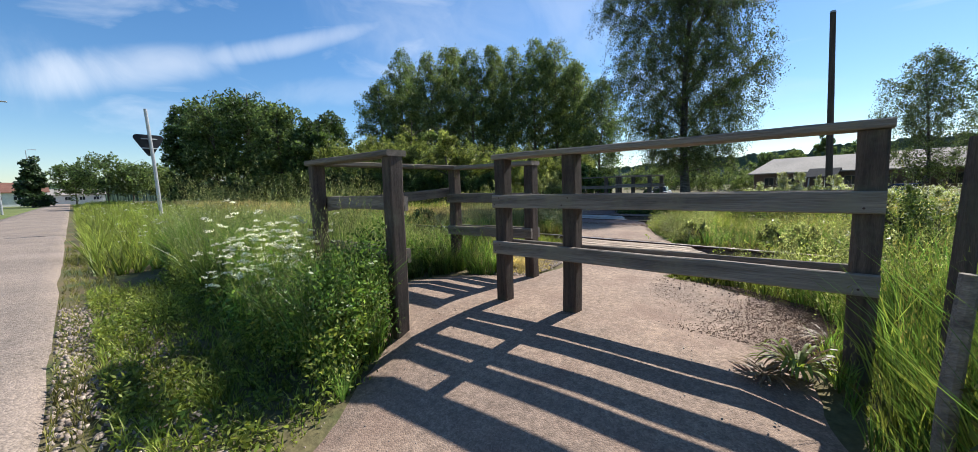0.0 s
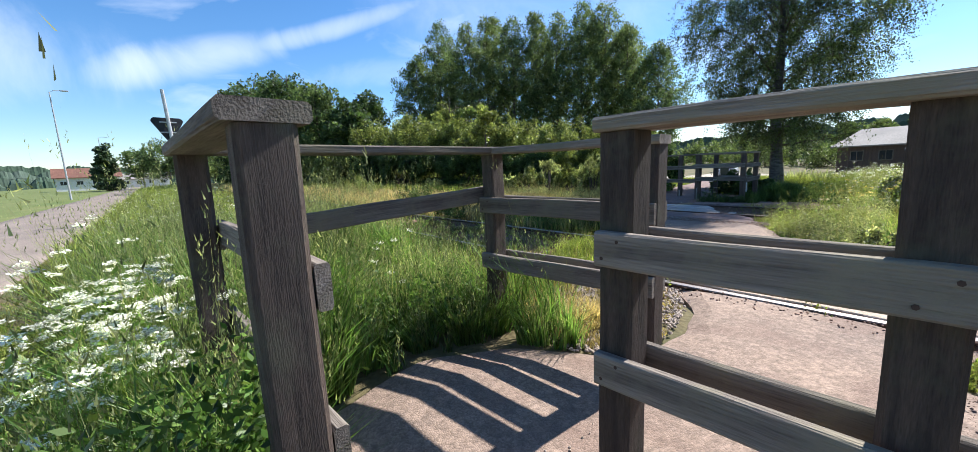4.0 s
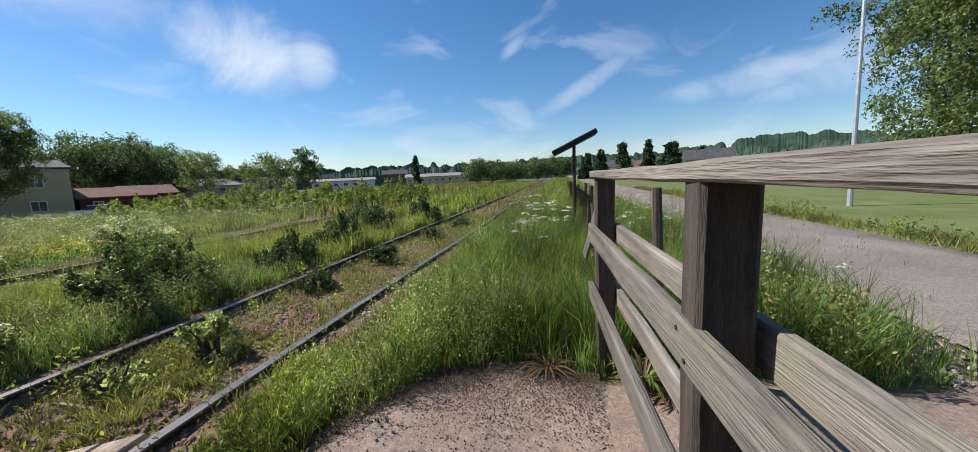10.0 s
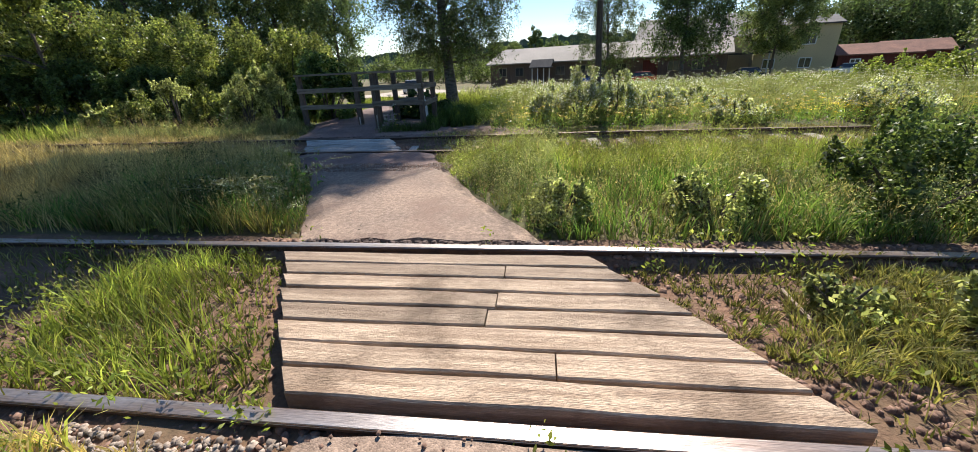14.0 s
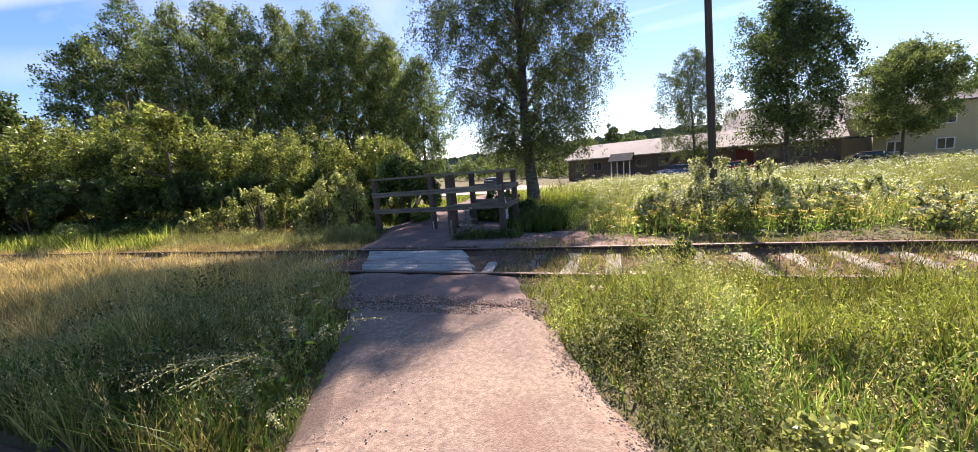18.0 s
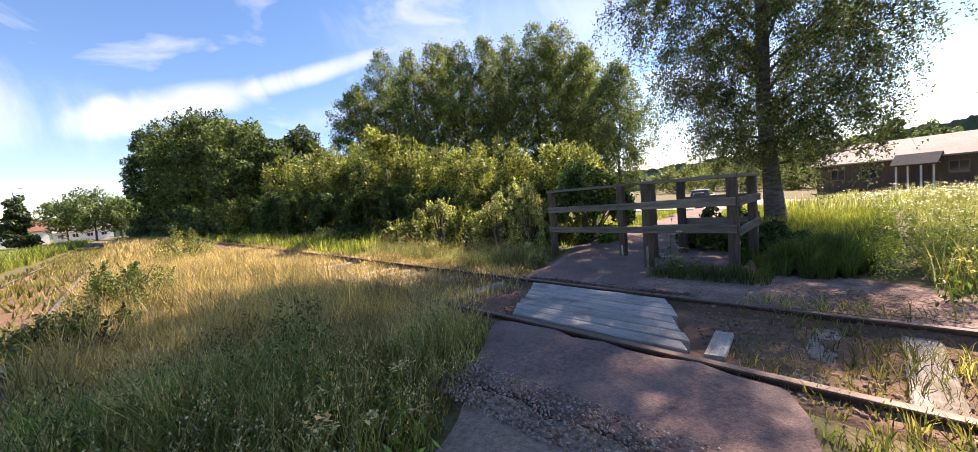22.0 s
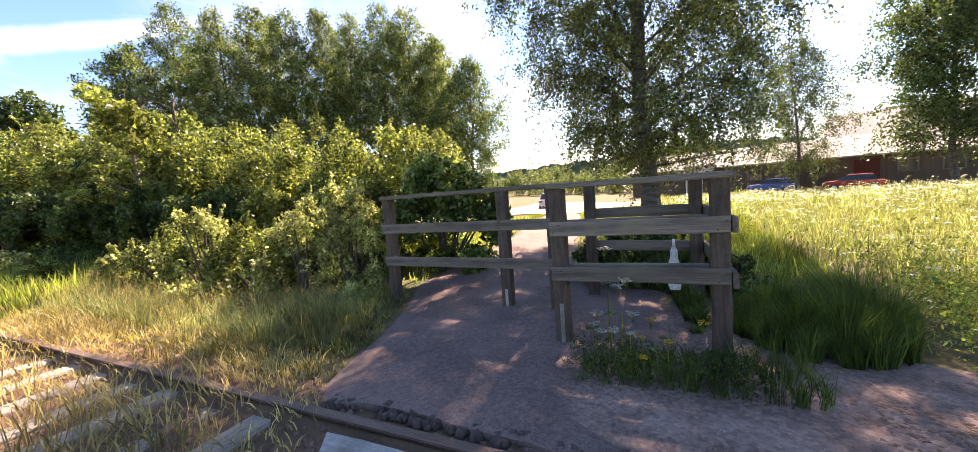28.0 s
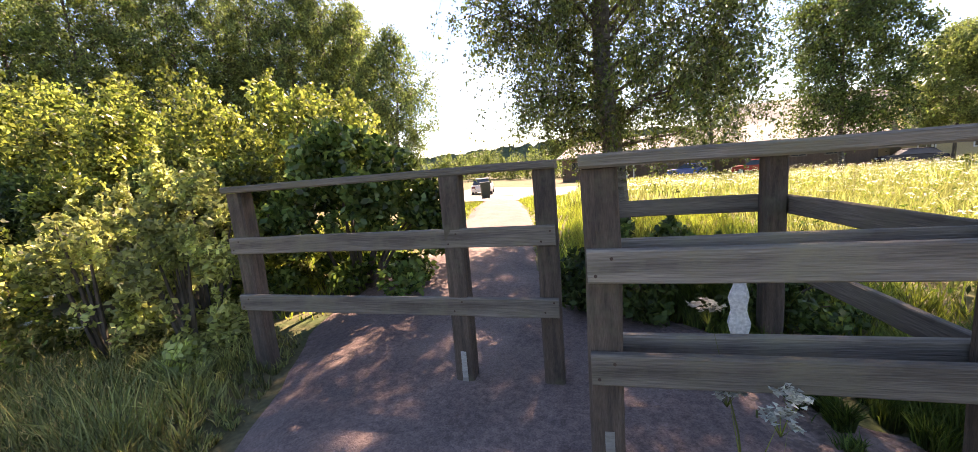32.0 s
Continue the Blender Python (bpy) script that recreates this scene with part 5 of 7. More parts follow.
for i, (az, d, L, h, rdg, wm, rm, lbl) in enumerate([(-46, 105, 26, 2.2, 3.6, YELLOWWALL, ROOFMETAL, "distant low building with pale metal roof"), (-59, 110, 16, 2.0, 2.6, WHITEPAINT, ROOFMETAL, "distant white low workshop building"), (-72, 140, 22, 2.4, 3.4, YELLOWWALL, ROOFMETAL, "distant long pale industrial hall"), (-66, 150, 9, 4.0, 5.4, BROWNWALL, DARKROOF, "distant tall brown building"), (-109.3, 110, 10, 3.2, 5.6, YELLOWWALL, DARKROOF, "distant yellow house with dark roof"), (-98, 120, 9, 2.6, 4.4, WHITEPAINT, DARKROOF, "distant small white wooden house"), (-101, 130, 9, 2.4, 4.2, REDWALL, TILEROOF, "distant small red wooden house"), (-122.6, 80, 7, 2.0, 3.6, REDWALL, DARKROOF, "dark red barn beyond the lawn"), (91.0, 135, 10, 1.9, 3.2, WHITEPAINT, ROOFMETAL, "distant pale house by the road"), (95.5, 120, 10, 2.6, 4.4, WHITEPAINT, TILEROOF, "distant white house by the road")]):
    x, y = around(-1.2, 4.8, az, d)
    hs = gable_house("distant_house", lbl, x, y, 180 + az, L, 7, h, rdg, wm, rm, tuple(k * 2.4 + 1.2 for k in range(int(L / 2.4))), over=0.4, wz=h * 0.55, ww=1.1, wh=0.9)
    hs.matrix_basis = pose(x, y, 0, 0, 0, az) @ pose(-L / 2, 0, 0)
ch = gable_house("hidden_house", "house roof with brick chimney showing above the hedge", -33, 24.5, 30, 9, 7, 3.0, 4.6, REDWALL, DARKROOF, (2, 6))
bm = bmesh.new()
box(bm, 4.0, 3.1, 4.0, 4.8, 3.9, 5.7, 0.02)
chim = part("chimney", bm, BRICKRED, ch, "red brick chimney")
bm = bmesh.new()
box(bm, 3.92, 3.02, 5.7, 4.88, 3.98, 5.8, 0.01)
part("chimney_cap", bm, STEEL, chim)


def make_car(label, x, y, turn, paint):
    """A parked car: body shell, cabin glass, roof, four wheels with tyre and rim, lamps."""
    c = thing("parked_car", label, "car", pose(x, y, gz(x, y), 0, 0, turn) @ Matrix.Scale(0.88, 4), "parked cars")
    bm = bmesh.new()
    prof = [(-2.1, 0.35), (-2.15, 0.62), (-2.05, 0.86), (-1.2, 0.95), (1.1, 0.95), (2.0, 0.84), (2.12, 0.6), (2.08, 0.35)]
    rings = []
    for yy, k in ((-0.86, 0.94), (-0.80, 1.0), (0.80, 1.0), (0.86, 0.94)):
        rings.append([bm.verts.new((px * (0.985 if k < 1 else 1), yy, 0.3 + (pz - 0.3) * k)) for px, pz in prof])
    for r0, r1 in zip(rings, rings[1:]):
        for k in range(8):
            bm.faces.new((r0[k], r0[(k + 1) % 8], r1[(k + 1) % 8], r1[k]))
    bm.faces.new(rings[0])
    bm.faces.new(rings[-1])
    bmesh.ops.recalc_face_normals(bm, faces=bm.faces)
    part("body", bm, paint, c)
    bm = bmesh.new()
    a = [bm.verts.new(p) for p in ((-1.75, -0.76, 0.94), (1.15, -0.76, 0.94), (1.15, 0.76, 0.94), (-1.75, 0.76, 0.94))]
    b = [bm.verts.new(p) for p in ((-1.25, -0.6, 1.40), (0.35, -0.6, 1.40), (0.35, 0.6, 1.40), (-1.25, 0.6, 1.40))]
    for k in range(4):
        bm.faces.new((a[k], a[(k + 1) % 4], b[(k + 1) % 4], b[k]))
    bm.faces.new(b)
    part("cabin_glass", bm, GLASS, c)
    bm = bmesh.new()
    box(bm, -1.3, -0.62, 1.39, 0.4, 0.62, 1.45, 0.03)
    part("roof", bm, paint, c)
    for px in (-1.3, 1.3):
        for py in (-0.80, 0.80):
            bm = bmesh.new()
            tube(bm, [(px, py - 0.1, 0.32), (px, py + 0.1, 0.32)], [0.32, 0.32], 14)
            wh = part("wheel", bm, BLACKPAINT, c)
            bm = bmesh.new()
            tube(bm, [(px, py - 0.11, 0.32), (px, py + 0.11, 0.32)], [0.19, 0.19], 12)
            part("rim", bm, STEEL, wh)
    for py in (-0.62, 0.62):
        bm = bmesh.new()
        box(bm, 2.0, py - 0.16, 0.62, 2.125, py + 0.16, 0.76, 0.01)
        part("headlight", bm, WHITEPAINT, c)
        bm = bmesh.new()
        box(bm, -2.16, py - 0.14, 0.66, -2.05, py + 0.14, 0.8, 0.01)
        part("tail_light", bm, REDWALL, c)
    return c


BLUEPAINT = mat("blue_car_paint", (0.03, 0.10, 0.42), (0.03, 0.09, 0.36), 2, 0.25, 0.0, spec=0.6)
REDPAINT = mat("red_car_paint", (0.42, 0.03, 0.03), (0.36, 0.03, 0.03), 2, 0.25, 0.0, spec=0.6)
GREYPAINT = mat("silver_car_paint", (0.5, 0.5, 0.5), (0.45, 0.45, 0.46), 2, 0.3, 0.0, spec=0.6)
DARKPAINT = mat("dark_car_paint", (0.02, 0.025, 0.05), (0.02, 0.02, 0.04), 2, 0.25, 0.0, spec=0.6)
for lab, x, y, turn, pt in (("blue parked car on the yard by the long building", 4.6, 55.3, 160, BLUEPAINT), ("red parked car on the yard by the long building", 9.4, 52.4, 162, REDPAINT), ("dark parked car under the tree", 19.5, 51.0, 170, DARKPAINT), ("white parked car by the red outbuildings", 30.0, 52.5, 150, WHITEPAINT), ("grey parked car at the end of the path", -13.2, 43.0, 100, GREYPAINT)):
    make_car(lab, x, y, turn, pt)


# ---- hills on the horizon ----
HILL = mat("far_forest", (0.06, 0.095, 0.06), (0.038, 0.066, 0.042), 0.05, 0.95, 0.0, fine=0.4, dirt=(0.10, 0.13, 0.10), dirt_scale=0.02)
hr = np.random.default_rng(8)
vs, fs = [], []
for ring, (rad, base, amp) in enumerate(((300, 5.5, 4.0), (430, 10, 8.0), (620, 17, 12.0))):
    m = 2600
    ang = np.linspace(0, 2 * np.pi, m, endpoint=False)
    deg = np.degrees(np.arctan2(-np.cos(ang), np.sin(ang)))
    swell = 1.0 + 1.1 * np.exp(-((deg + 122) / 12) ** 2) + 1.2 * np.exp(-((deg + 6) / 24) ** 2) + 0.3 * np.exp(-((deg + 60) / 30) ** 2)
    prof = 0.8 * base * swell + 0.35 * amp * (np.sin(ang * 3 + ring) + 0.6 * np.sin(ang * 7 + 2 * ring) + 0.4 * np.sin(ang * 17 + ring))
    crowns = np.zeros(m)
    for cc, cw, chh in zip(hr.uniform(0, 2 * np.pi, 900), hr.uniform(0.5, 1.15, 900), hr.uniform(2.0, 6.0, 900)):
        off = np.degrees(np.abs((ang - cc + np.pi) % (2 * np.pi) - np.pi)) / cw
        crowns = np.maximum(crowns, chh * np.sqrt(np.clip(1 - off * off, 0, 1)))
    crowns = crowns + hr.uniform(0, 0.9, m)
    prof = np.maximum(prof, 2.0) + crowns * (1 + 0.4 * ring) - 2
    k0 = len(vs)
    for q in range(3):
        rr = rad + (2 - q) * -4.0 + hr.uniform(-0.3, 0.3, m)
        vs += [(np.cos(a) * r, np.sin(a) * r, -6.0 if q == 0 else z * (0.6 if q == 1 else 1.0) + 0.0) for a, r, z in zip(ang, rr, prof)]
    for q in range(2):
        fs += [(k0 + q * m + i, k0 + q * m + (i + 1) % m, k0 + (q + 1) * m + (i + 1) % m, k0 + (q + 1) * m + i) for i in range(m)]
me = bpy.data.meshes.new("backdrop")
me.from_pydata(vs, [], fs)
me.materials.append(HILL)
hill = new("backdrop", me)
tagged(hill, "far wooded hills along the horizon", "hills", kind="structure")
lawn = sheet("lawn", graded(-400, 400, -10, 16, 1.0, 1.3), np.concatenate([[-1.78, -1.95], np.arange(-2.6, -40, -1.5)])[::-1], lambda X, Y: gza(X, Y) + 0.008 + 0.02 * np.sin(X * 0.5) * np.sin(Y * 0.4) - 0.03 * (Y > -1.8), LAWN)
tagged(lawn, "mown green lawn beyond the road", "lawn", kind="structure")
gravel = sheet("gravel_yard", np.arange(-16, -3, 1.0), np.arange(31, 52, 1.0), lambda X, Y: gza(X, Y) + 0.03 + 0.01 * np.sin(X + Y), mat("pale_gravel", (0.46, 0.40, 0.33), (0.38, 0.33, 0.27), 1, 0.95, 0.5))
tagged(gravel, "pale gravel yard before the buildings", "yard", kind="structure")


# ---- grass and flowers ----
def edge_lookup(rows):
    r = np.array(rows)
    return r[:, 1], r[:, 0], r[:, 3], r[:, 2]


EDGES = [edge_lookup(ENTRY), edge_lookup(MIDDLE), edge_lookup(LEAVING)]


def on_path(x, y, grow=0.0):
    hit = np.zeros(len(x), bool)
    for yl, xl, yr, xr in EDGES:
        inside = (y > min(yl[0], yr[0])) & (y < max(yl[-1], yr[-1]))
        hit |= inside & (x > np.interp(y, yl, xl) - grow) & (x < np.interp(y, yr, xr) + grow)
    hit |= (y > R1N) & (y < R1F) & (x > -3.4 + 0.6 * (R1F - y) - grow) & (x < -1.0 + 0.55 * (R1F - y) + grow)
    hit |= (y > R2N) & (y < R2F) & (x > -6.3 + 0.6 * (R2F - y) - grow) & (x < -4.3 + 0.55 * (R2F - y) + grow)
    hit |= (y < 1.36) & (y > -1.78)
    return hit


def patchy(x, y, s):
    return 0.5 + 0.25 * (np.sin(x * 1.7 * s + 1.3 * np.sin(y * 1.1 * s)) + np.sin(y * 2.1 * s + 1.7 * np.sin(x * 0.9 * s + 2)))


def scatter(rng, n, x0, x1, y0, y1, clump=0.4, scale=1.0, grow=0.02):
    """Places in a rectangle off the path, gathered in patches."""
    m = n * 4
    x, y = rng.uniform(x0, x1, m), rng.uniform(y0, y1, m)
    keep = ~on_path(x, y, grow) & (rng.uniform(0, 1, m) < 1 - clump + clump * patchy(x, y, scale))
    x, y = x[keep][:n], y[keep][:n]
    return x, y


def tufted(rng, x, y, size, pull=0.38):
    """Draws places together into tufts; gives the places, the way out of each tuft and its vigour."""
    i, j = np.floor(x / size), np.floor(y / size)

    def own(k):
        q = np.sin(i * 127.1 + j * 311.7 + k * 74.7) * 43758.5453
        return q - np.floor(q)
    cx, cy = (i + own(1)) * size, (j + own(2)) * size
    px, py = x + (cx - x) * pull, y + (cy - y) * pull
    return px, py, np.arctan2(py - cy, px - cx) + rng.normal(0, 1.0, len(x)), 0.68 + 0.55 * own(3)


def blades(rng, x, y, h, w, lean=0.35, out=None):
    n = len(x)
    z = gza(x, y) - 0.02
    a = rng.uniform(0, 2 * np.pi, n)
    hh = h * rng.uniform(0.55, 1.15, n)
    ld = rng.uniform(0, 2 * np.pi, n) if out is None else out
    l = hh * lean * rng.uniform(0.2, 1.3, n)
    ww = w * rng.uniform(0.6, 1.3, n)
    dx, dy = np.cos(a) * ww / 2, np.sin(a) * ww / 2
    ox, oy = np.cos(ld) * l, np.sin(ld) * l
    co = np.empty((n, 5, 3))
    for k, (f, fl, fw) in enumerate(((0, 0, 1), (0, 0, -1), (0.55, 0.35, 0.8), (0.55, 0.35, -0.8), (1, 1, 0))):
        co[:, k, 0] = x + ox * fl + dx * fw
        co[:, k, 1] = y + oy * fl + dy * fw
        co[:, k, 2] = z + hh * f * (1 - 0.25 * lean * fl)
    return co


BLADE = ((0, 1, 3, 2), (2, 3, 4))


def grass_mesh(name, co, w, material):
    """Blades bent in two pieces near the path, single ones further off."""
    if w < 0.0125:
        return raw_mesh(name, co, BLADE, material)
    return raw_mesh(name, co[:, [0, 1, 4]], ((0, 1, 2),), material)


def grass(name, label, n, area, h, w, material, seed, clump=0.5, scale=1.0, lean=0.35, heads=0.0, head_mat=None, grow=0.02, cat="grass", disc=False):
    rng = np.random.default_rng(seed)
    x, y = scatter(rng, n, *area, clump, scale, grow)
    x, y, out, vigour = tufted(rng, x, y, max(0.13, 9 * w, 0.38 * h))
    keep = ~on_path(x, y, grow)
    x, y, out, vigour = x[keep], y[keep], out[keep], vigour[keep]
    mound = 1.0
    if disc:
        r2 = ((x - (area[0] + area[1]) / 2) / ((area[1] - area[0]) / 2)) ** 2 + ((y - (area[2] + area[3]) / 2) / ((area[3] - area[2]) / 2)) ** 2
        x, y, out, vigour, r2 = x[r2 < 1], y[r2 < 1], out[r2 < 1], vigour[r2 < 1], r2[r2 < 1]
        mound = 1.25 - 0.75 * r2
    hv = mound * vigour * h * (0.55 + 0.75 * patchy(x, y, scale * 1.3))
    for g, f in ((0.45, 0.8), (0.25, 0.7), (0.12, 0.6)):
        hv = np.where(on_path(x, y, g) & (y > 1.9), hv * f, hv)
    ob = new(name, grass_mesh(name, blades(rng, x, y, hv, w if w < 0.0125 else w * 1.3, lean, out), w, material))
    tagged(ob, label, cat, kind="stuff")
    if heads:
        k = int(len(x) * heads)
        i = rng.choice(len(x), k, replace=False)
        sx, sy, sh = x[i], y[i], hv[i] * rng.uniform(1.1, 1.5, k)
        st = blades(rng, sx, sy, sh, w * 0.45, lean * 0.5)
        tips = st[:, 4]
        hd = []
        for q in range(5):
            p = tips + rng.normal(0, 0.008, (k, 3)) - np.array([0, 0, 0.018 * q])
            d = rng.normal(0, 0.35, (k, 3)) + np.array([0, 0, 1.0])
            d /= np.linalg.norm(d, axis=1)[:, None]
            b = np.cross(d, rng.normal(size=(k, 3)))
            b /= np.linalg.norm(b, axis=1)[:, None]
            hd.append(np.stack([p + b * 0.003, p + d * 0.026, p - b * 0.003], 1))
        o2 = new("seed_head", raw_mesh("seed_head", np.concatenate(hd), ((0, 1, 2),), head_mat or DRYGRASS))
        o2.parent = ob
        o3 = new("stem", raw_mesh("stem", st[:, [0, 1, 4]], ((0, 1, 2),), head_mat or DRYGRASS))
        o3.parent = ob
    return ob


def weeds(name, label, n, area, h, material, seed, leaf=0.05, per=16, clump=0.7, scale=1.2, cat="weeds", three=0.088):
    """Low leafy plants: each one a stem's worth of leaves."""
    rng = np.random.default_rng(seed)
    x, y = scatter(rng, n, *area, clump, scale, 0.03)
    n = len(x)
    hv = h * (0.4 + 0.9 * patchy(x, y, scale)) * rng.uniform(0.6, 1.2, n)
    k = np.repeat(np.arange(n), per)
    f = rng.uniform(0.1, 1.0, n * per)
    P = np.stack([x[k] + rng.normal(0, 0.05, n * per) * (1.3 - f), y[k] + rng.normal(0, 0.05, n * per) * (1.3 - f), gza(x[k], y[k]) + hv[k] * f], 1)
    ob = new(name, leaves_mesh(name, P, leaf, material, rng, aspect=0.42, three=three))
    return tagged(ob, label, cat, kind="stuff")


def umbels(label, n, area, h, seed, per=34, size=0.055, spots=None, clump=0.85, scale=0.9, flower=None, name="cow_parsley", leafy=14, heads=1):
    """Cow parsley: thin stems with flat heads of many small white flowers."""
    rng = np.random.default_rng(seed)
    if spots is None:
        x, y = scatter(rng, n, *area, clump, scale, 0.03)
    else:
        x, y = np.array([q[0] for q in spots]), np.array([q[1] for q in spots])
    tall = rng.uniform(0.7, 1.15, len(x))
    k = np.repeat(np.arange(len(x)), heads)
    n = len(k)
    x, y = x[k] + rng.normal(0, 0.03, n), y[k] + rng.normal(0, 0.03, n)
    st = blades(rng, x, y, h * tall[k] * rng.uniform(0.78, 1.08, n), 0.007, 0.3)
    top = st[:, 4]
    t = thing(name, label, "flowers", kind="stuff")
    rays, fl = [], []
    for q in range(7):
        an, rd = q * 0.9 + rng.uniform(0, 0.5, n), size * (0.25 + 1.1 * rng.uniform(0, 1, n))
        off = np.stack([np.cos(an) * rd, np.sin(an) * rd, 0.012 - rd * 0.25 + rng.uniform(-0.008, 0.008, n)], 1)
        tip = top + off
        b = np.tile(np.array([[0.0022, 0.0, 0.0]]), (n, 1))
        root = top - np.array([0, 0, 0.06])
        rays.append(np.stack([root - b, root + b, tip], 1))
        m = max(1, per // 7)
        c = np.repeat(tip, m, axis=0) + np.stack([rng.normal(0, size * 0.3, n * m), rng.normal(0, size * 0.3, n * m), rng.normal(0, 0.004, n * m)], 1)
        s = size * 0.18 * rng.uniform(0.7, 1.4, n * m)[:, None]
        an = rng.uniform(0, 6.28, n * m)
        u = np.stack([np.cos(an), np.sin(an), rng.normal(0, 0.3, n * m)], 1) * s
        v = np.stack([-np.sin(an), np.cos(an), rng.normal(0, 0.3, n * m)], 1) * s
        fl.append(np.stack([c - u * 1.2 - v * 0.7, c + u * 1.2 - v * 0.7, c + v * 1.4], 1))
    o = new("stem", raw_mesh("stem", st, BLADE, GRASS))
    o.parent = t
    o = new("ray", raw_mesh("ray", np.concatenate(rays), ((0, 1, 2),), GRASS))
    o.parent = t
    o = new("blossom", raw_mesh("blossom", np.concatenate(fl), ((0, 1, 2),), flower or UMBEL))
    o.parent = t
    k = np.repeat(np.arange(n), leafy)
    f = rng.uniform(0.1, 0.75, n * leafy)
    base = st[k, 0] * (1 - f)[:, None] + st[k, 4] * f[:, None] + rng.normal(0, 0.07, (n * leafy, 3)) * np.array([1, 1, 0.4])
    base[:, 2] = np.maximum(base[:, 2], gza(base[:, 0], base[:, 1]) + 0.02)
    o = new("leaf", leaves_mesh("leaf", base, 0.06, DEEPGRASS, rng, aspect=0.35))
    o.parent = t
    return t


# meadow between road and track, west of the path
grass("meadow_grass", "tall lush green meadow grass beside the road", 48000, (-8, -1.25, 2.55, 5.0), 0.72, 0.009, DEEPGRASS, 201, lean=0.55, heads=0.3, head_mat=PALEGRASS)
grass("verge_grass", "short trodden grass at the corner of the road", 11000, (-7, -0.55, 1.6, 2.8), 0.15, 0.008, GRASS, 267, lean=0.8, clump=0.85, scale=2.2)
weeds("clover", "low clover and plantain at the corner of the road", 700, (-6, -0.6, 1.6, 2.75), 0.10, GRASS, 268, leaf=0.04, per=12, clump=0.85, scale=2.2)
grass("meadow_grass", "shorter half-dry grass beside the rails", 9000, (-9, -3.1, 4.9, 6.4), 0.24, 0.009, GRASS, 251, lean=0.6, clump=0.7, heads=0.08, head_mat=DRYGRASS)
grass("meadow_grass", "tall green meadow grass along the track", 30000, (-30, -8, 1.7, 5.6), 0.62, 0.022, GRASS, 202, lean=0.55)
grass("meadow_grass", "tall distant meadow grass along the track", 16000, (-80, -30, 1.7, 5.8), 0.6, 0.06, GRASS, 203, lean=0.45)
umbels("white cow parsley flowering in the tall grass", 54, (-4.2, -2.8, 2.5, 3.05), 0.98, 204, per=77, size=0.026, clump=0.4, heads=4)
umbels("white cow parsley flowering in the tall grass", 90, (-11, -3.4, 2.5, 4.6), 0.80, 205, size=0.022, per=42, leafy=6, heads=4, clump=0.95)
umbels("white cow parsley along the meadow", 130, (-40, -9, 1.8, 5.0), 0.8, 206, size=0.045, per=24, clump=0.6)
weeds("nettles", "dark green leafy weeds among the grass", 1400, (-4.4, -1.6, 2.5, 3.3), 0.62, DEEPGRASS, 207, leaf=0.034, per=24)
weeds("nettles", "leafy weeds at the roadside", 600, (-7, -1.2, 2.4, 2.9), 0.4, GRASS, 208, leaf=0.034, per=20)
weeds("weeds", "leafy green weeds by the barrier post", 90, (-4.2, -2.95, 3.8, 5.2), 0.6, DEEPGRASS, 209, leaf=0.04, per=40, clump=0.5)
# east of the path, along the wire fence
grass("meadow_grass", "tall lush green grass beside the crossing", 38000, (0.0, 8, 1.75, 5.65), 0.70, 0.0075, DEEPGRASS, 210, lean=0.5, heads=0.08, head_mat=MIXGRASS)
grass("meadow_grass", "bright yellow-green grass beside the crossing", 20000, (0.0, 8, 2.6, 5.75), 0.62, 0.008, GRASS, 272, lean=0.5, heads=0.12, head_mat=MIXGRASS)
grass("meadow_grass", "low grass along the near rail", 6500, (-0.3, 9, 5.6, 6.35), 0.22, 0.010, MIXGRASS, 273, lean=0.7, clump=0.8, scale=1.8)
weeds("weeds", "flowering leafy weeds in the grass by the rails", 850, (-0.1, 5, 4.75, 5.8), 0.50, SHRUBLEAF, 252, leaf=0.017, per=80, three=0.01)
grass("meadow_grass", "tall green grass along the wire fence", 24000, (8, 30, 1.75, 5.7), 0.60, 0.026, GRASS, 211, lean=0.5)
grass("meadow_grass", "distant tall grass along the track", 14000, (30, 90, 1.75, 5.8), 0.6, 0.07, GRASS, 212, lean=0.4)
umbels("white cow parsley along the road verge", 120, (2.2, 14, 1.8, 3.7), 0.72, 213, per=48)
umbels("white cow parsley in the grass by the track", 14, (3.0, 6.5, 4.4, 5.4), 0.95, 214, per=77, size=0.045, heads=4)
weeds("weeds", "leafy green weeds at the edge of the asphalt", 80, (-0.8, 0.6, 5.85, 6.3), 0.22, GRASS, 253, leaf=0.025, per=34, clump=0.3)
grass("meadow_grass", "tall grass at the edge of the asphalt by the rail", 4500, (-0.75, 0.5, 5.82, 6.3), 0.22, 0.010, GRASS, 269, lean=0.6, clump=0.3, heads=0.1, head_mat=MIXGRASS)
weeds("thistles", "tall leafy thistles and weeds at the road edge", 150, (0.95, 2.3, 2.3, 3.4), 0.55, MIXGRASS, 281, leaf=0.04, per=44, clump=0.4)
grass("dry_grass", "long pale dry grass at the road edge", 3500, (0.9, 3.2, 2.2, 3.5), 0.5, 0.006, DEEPGRASS, 282, lean=0.5, heads=0.2, head_mat=DRYGRASS)
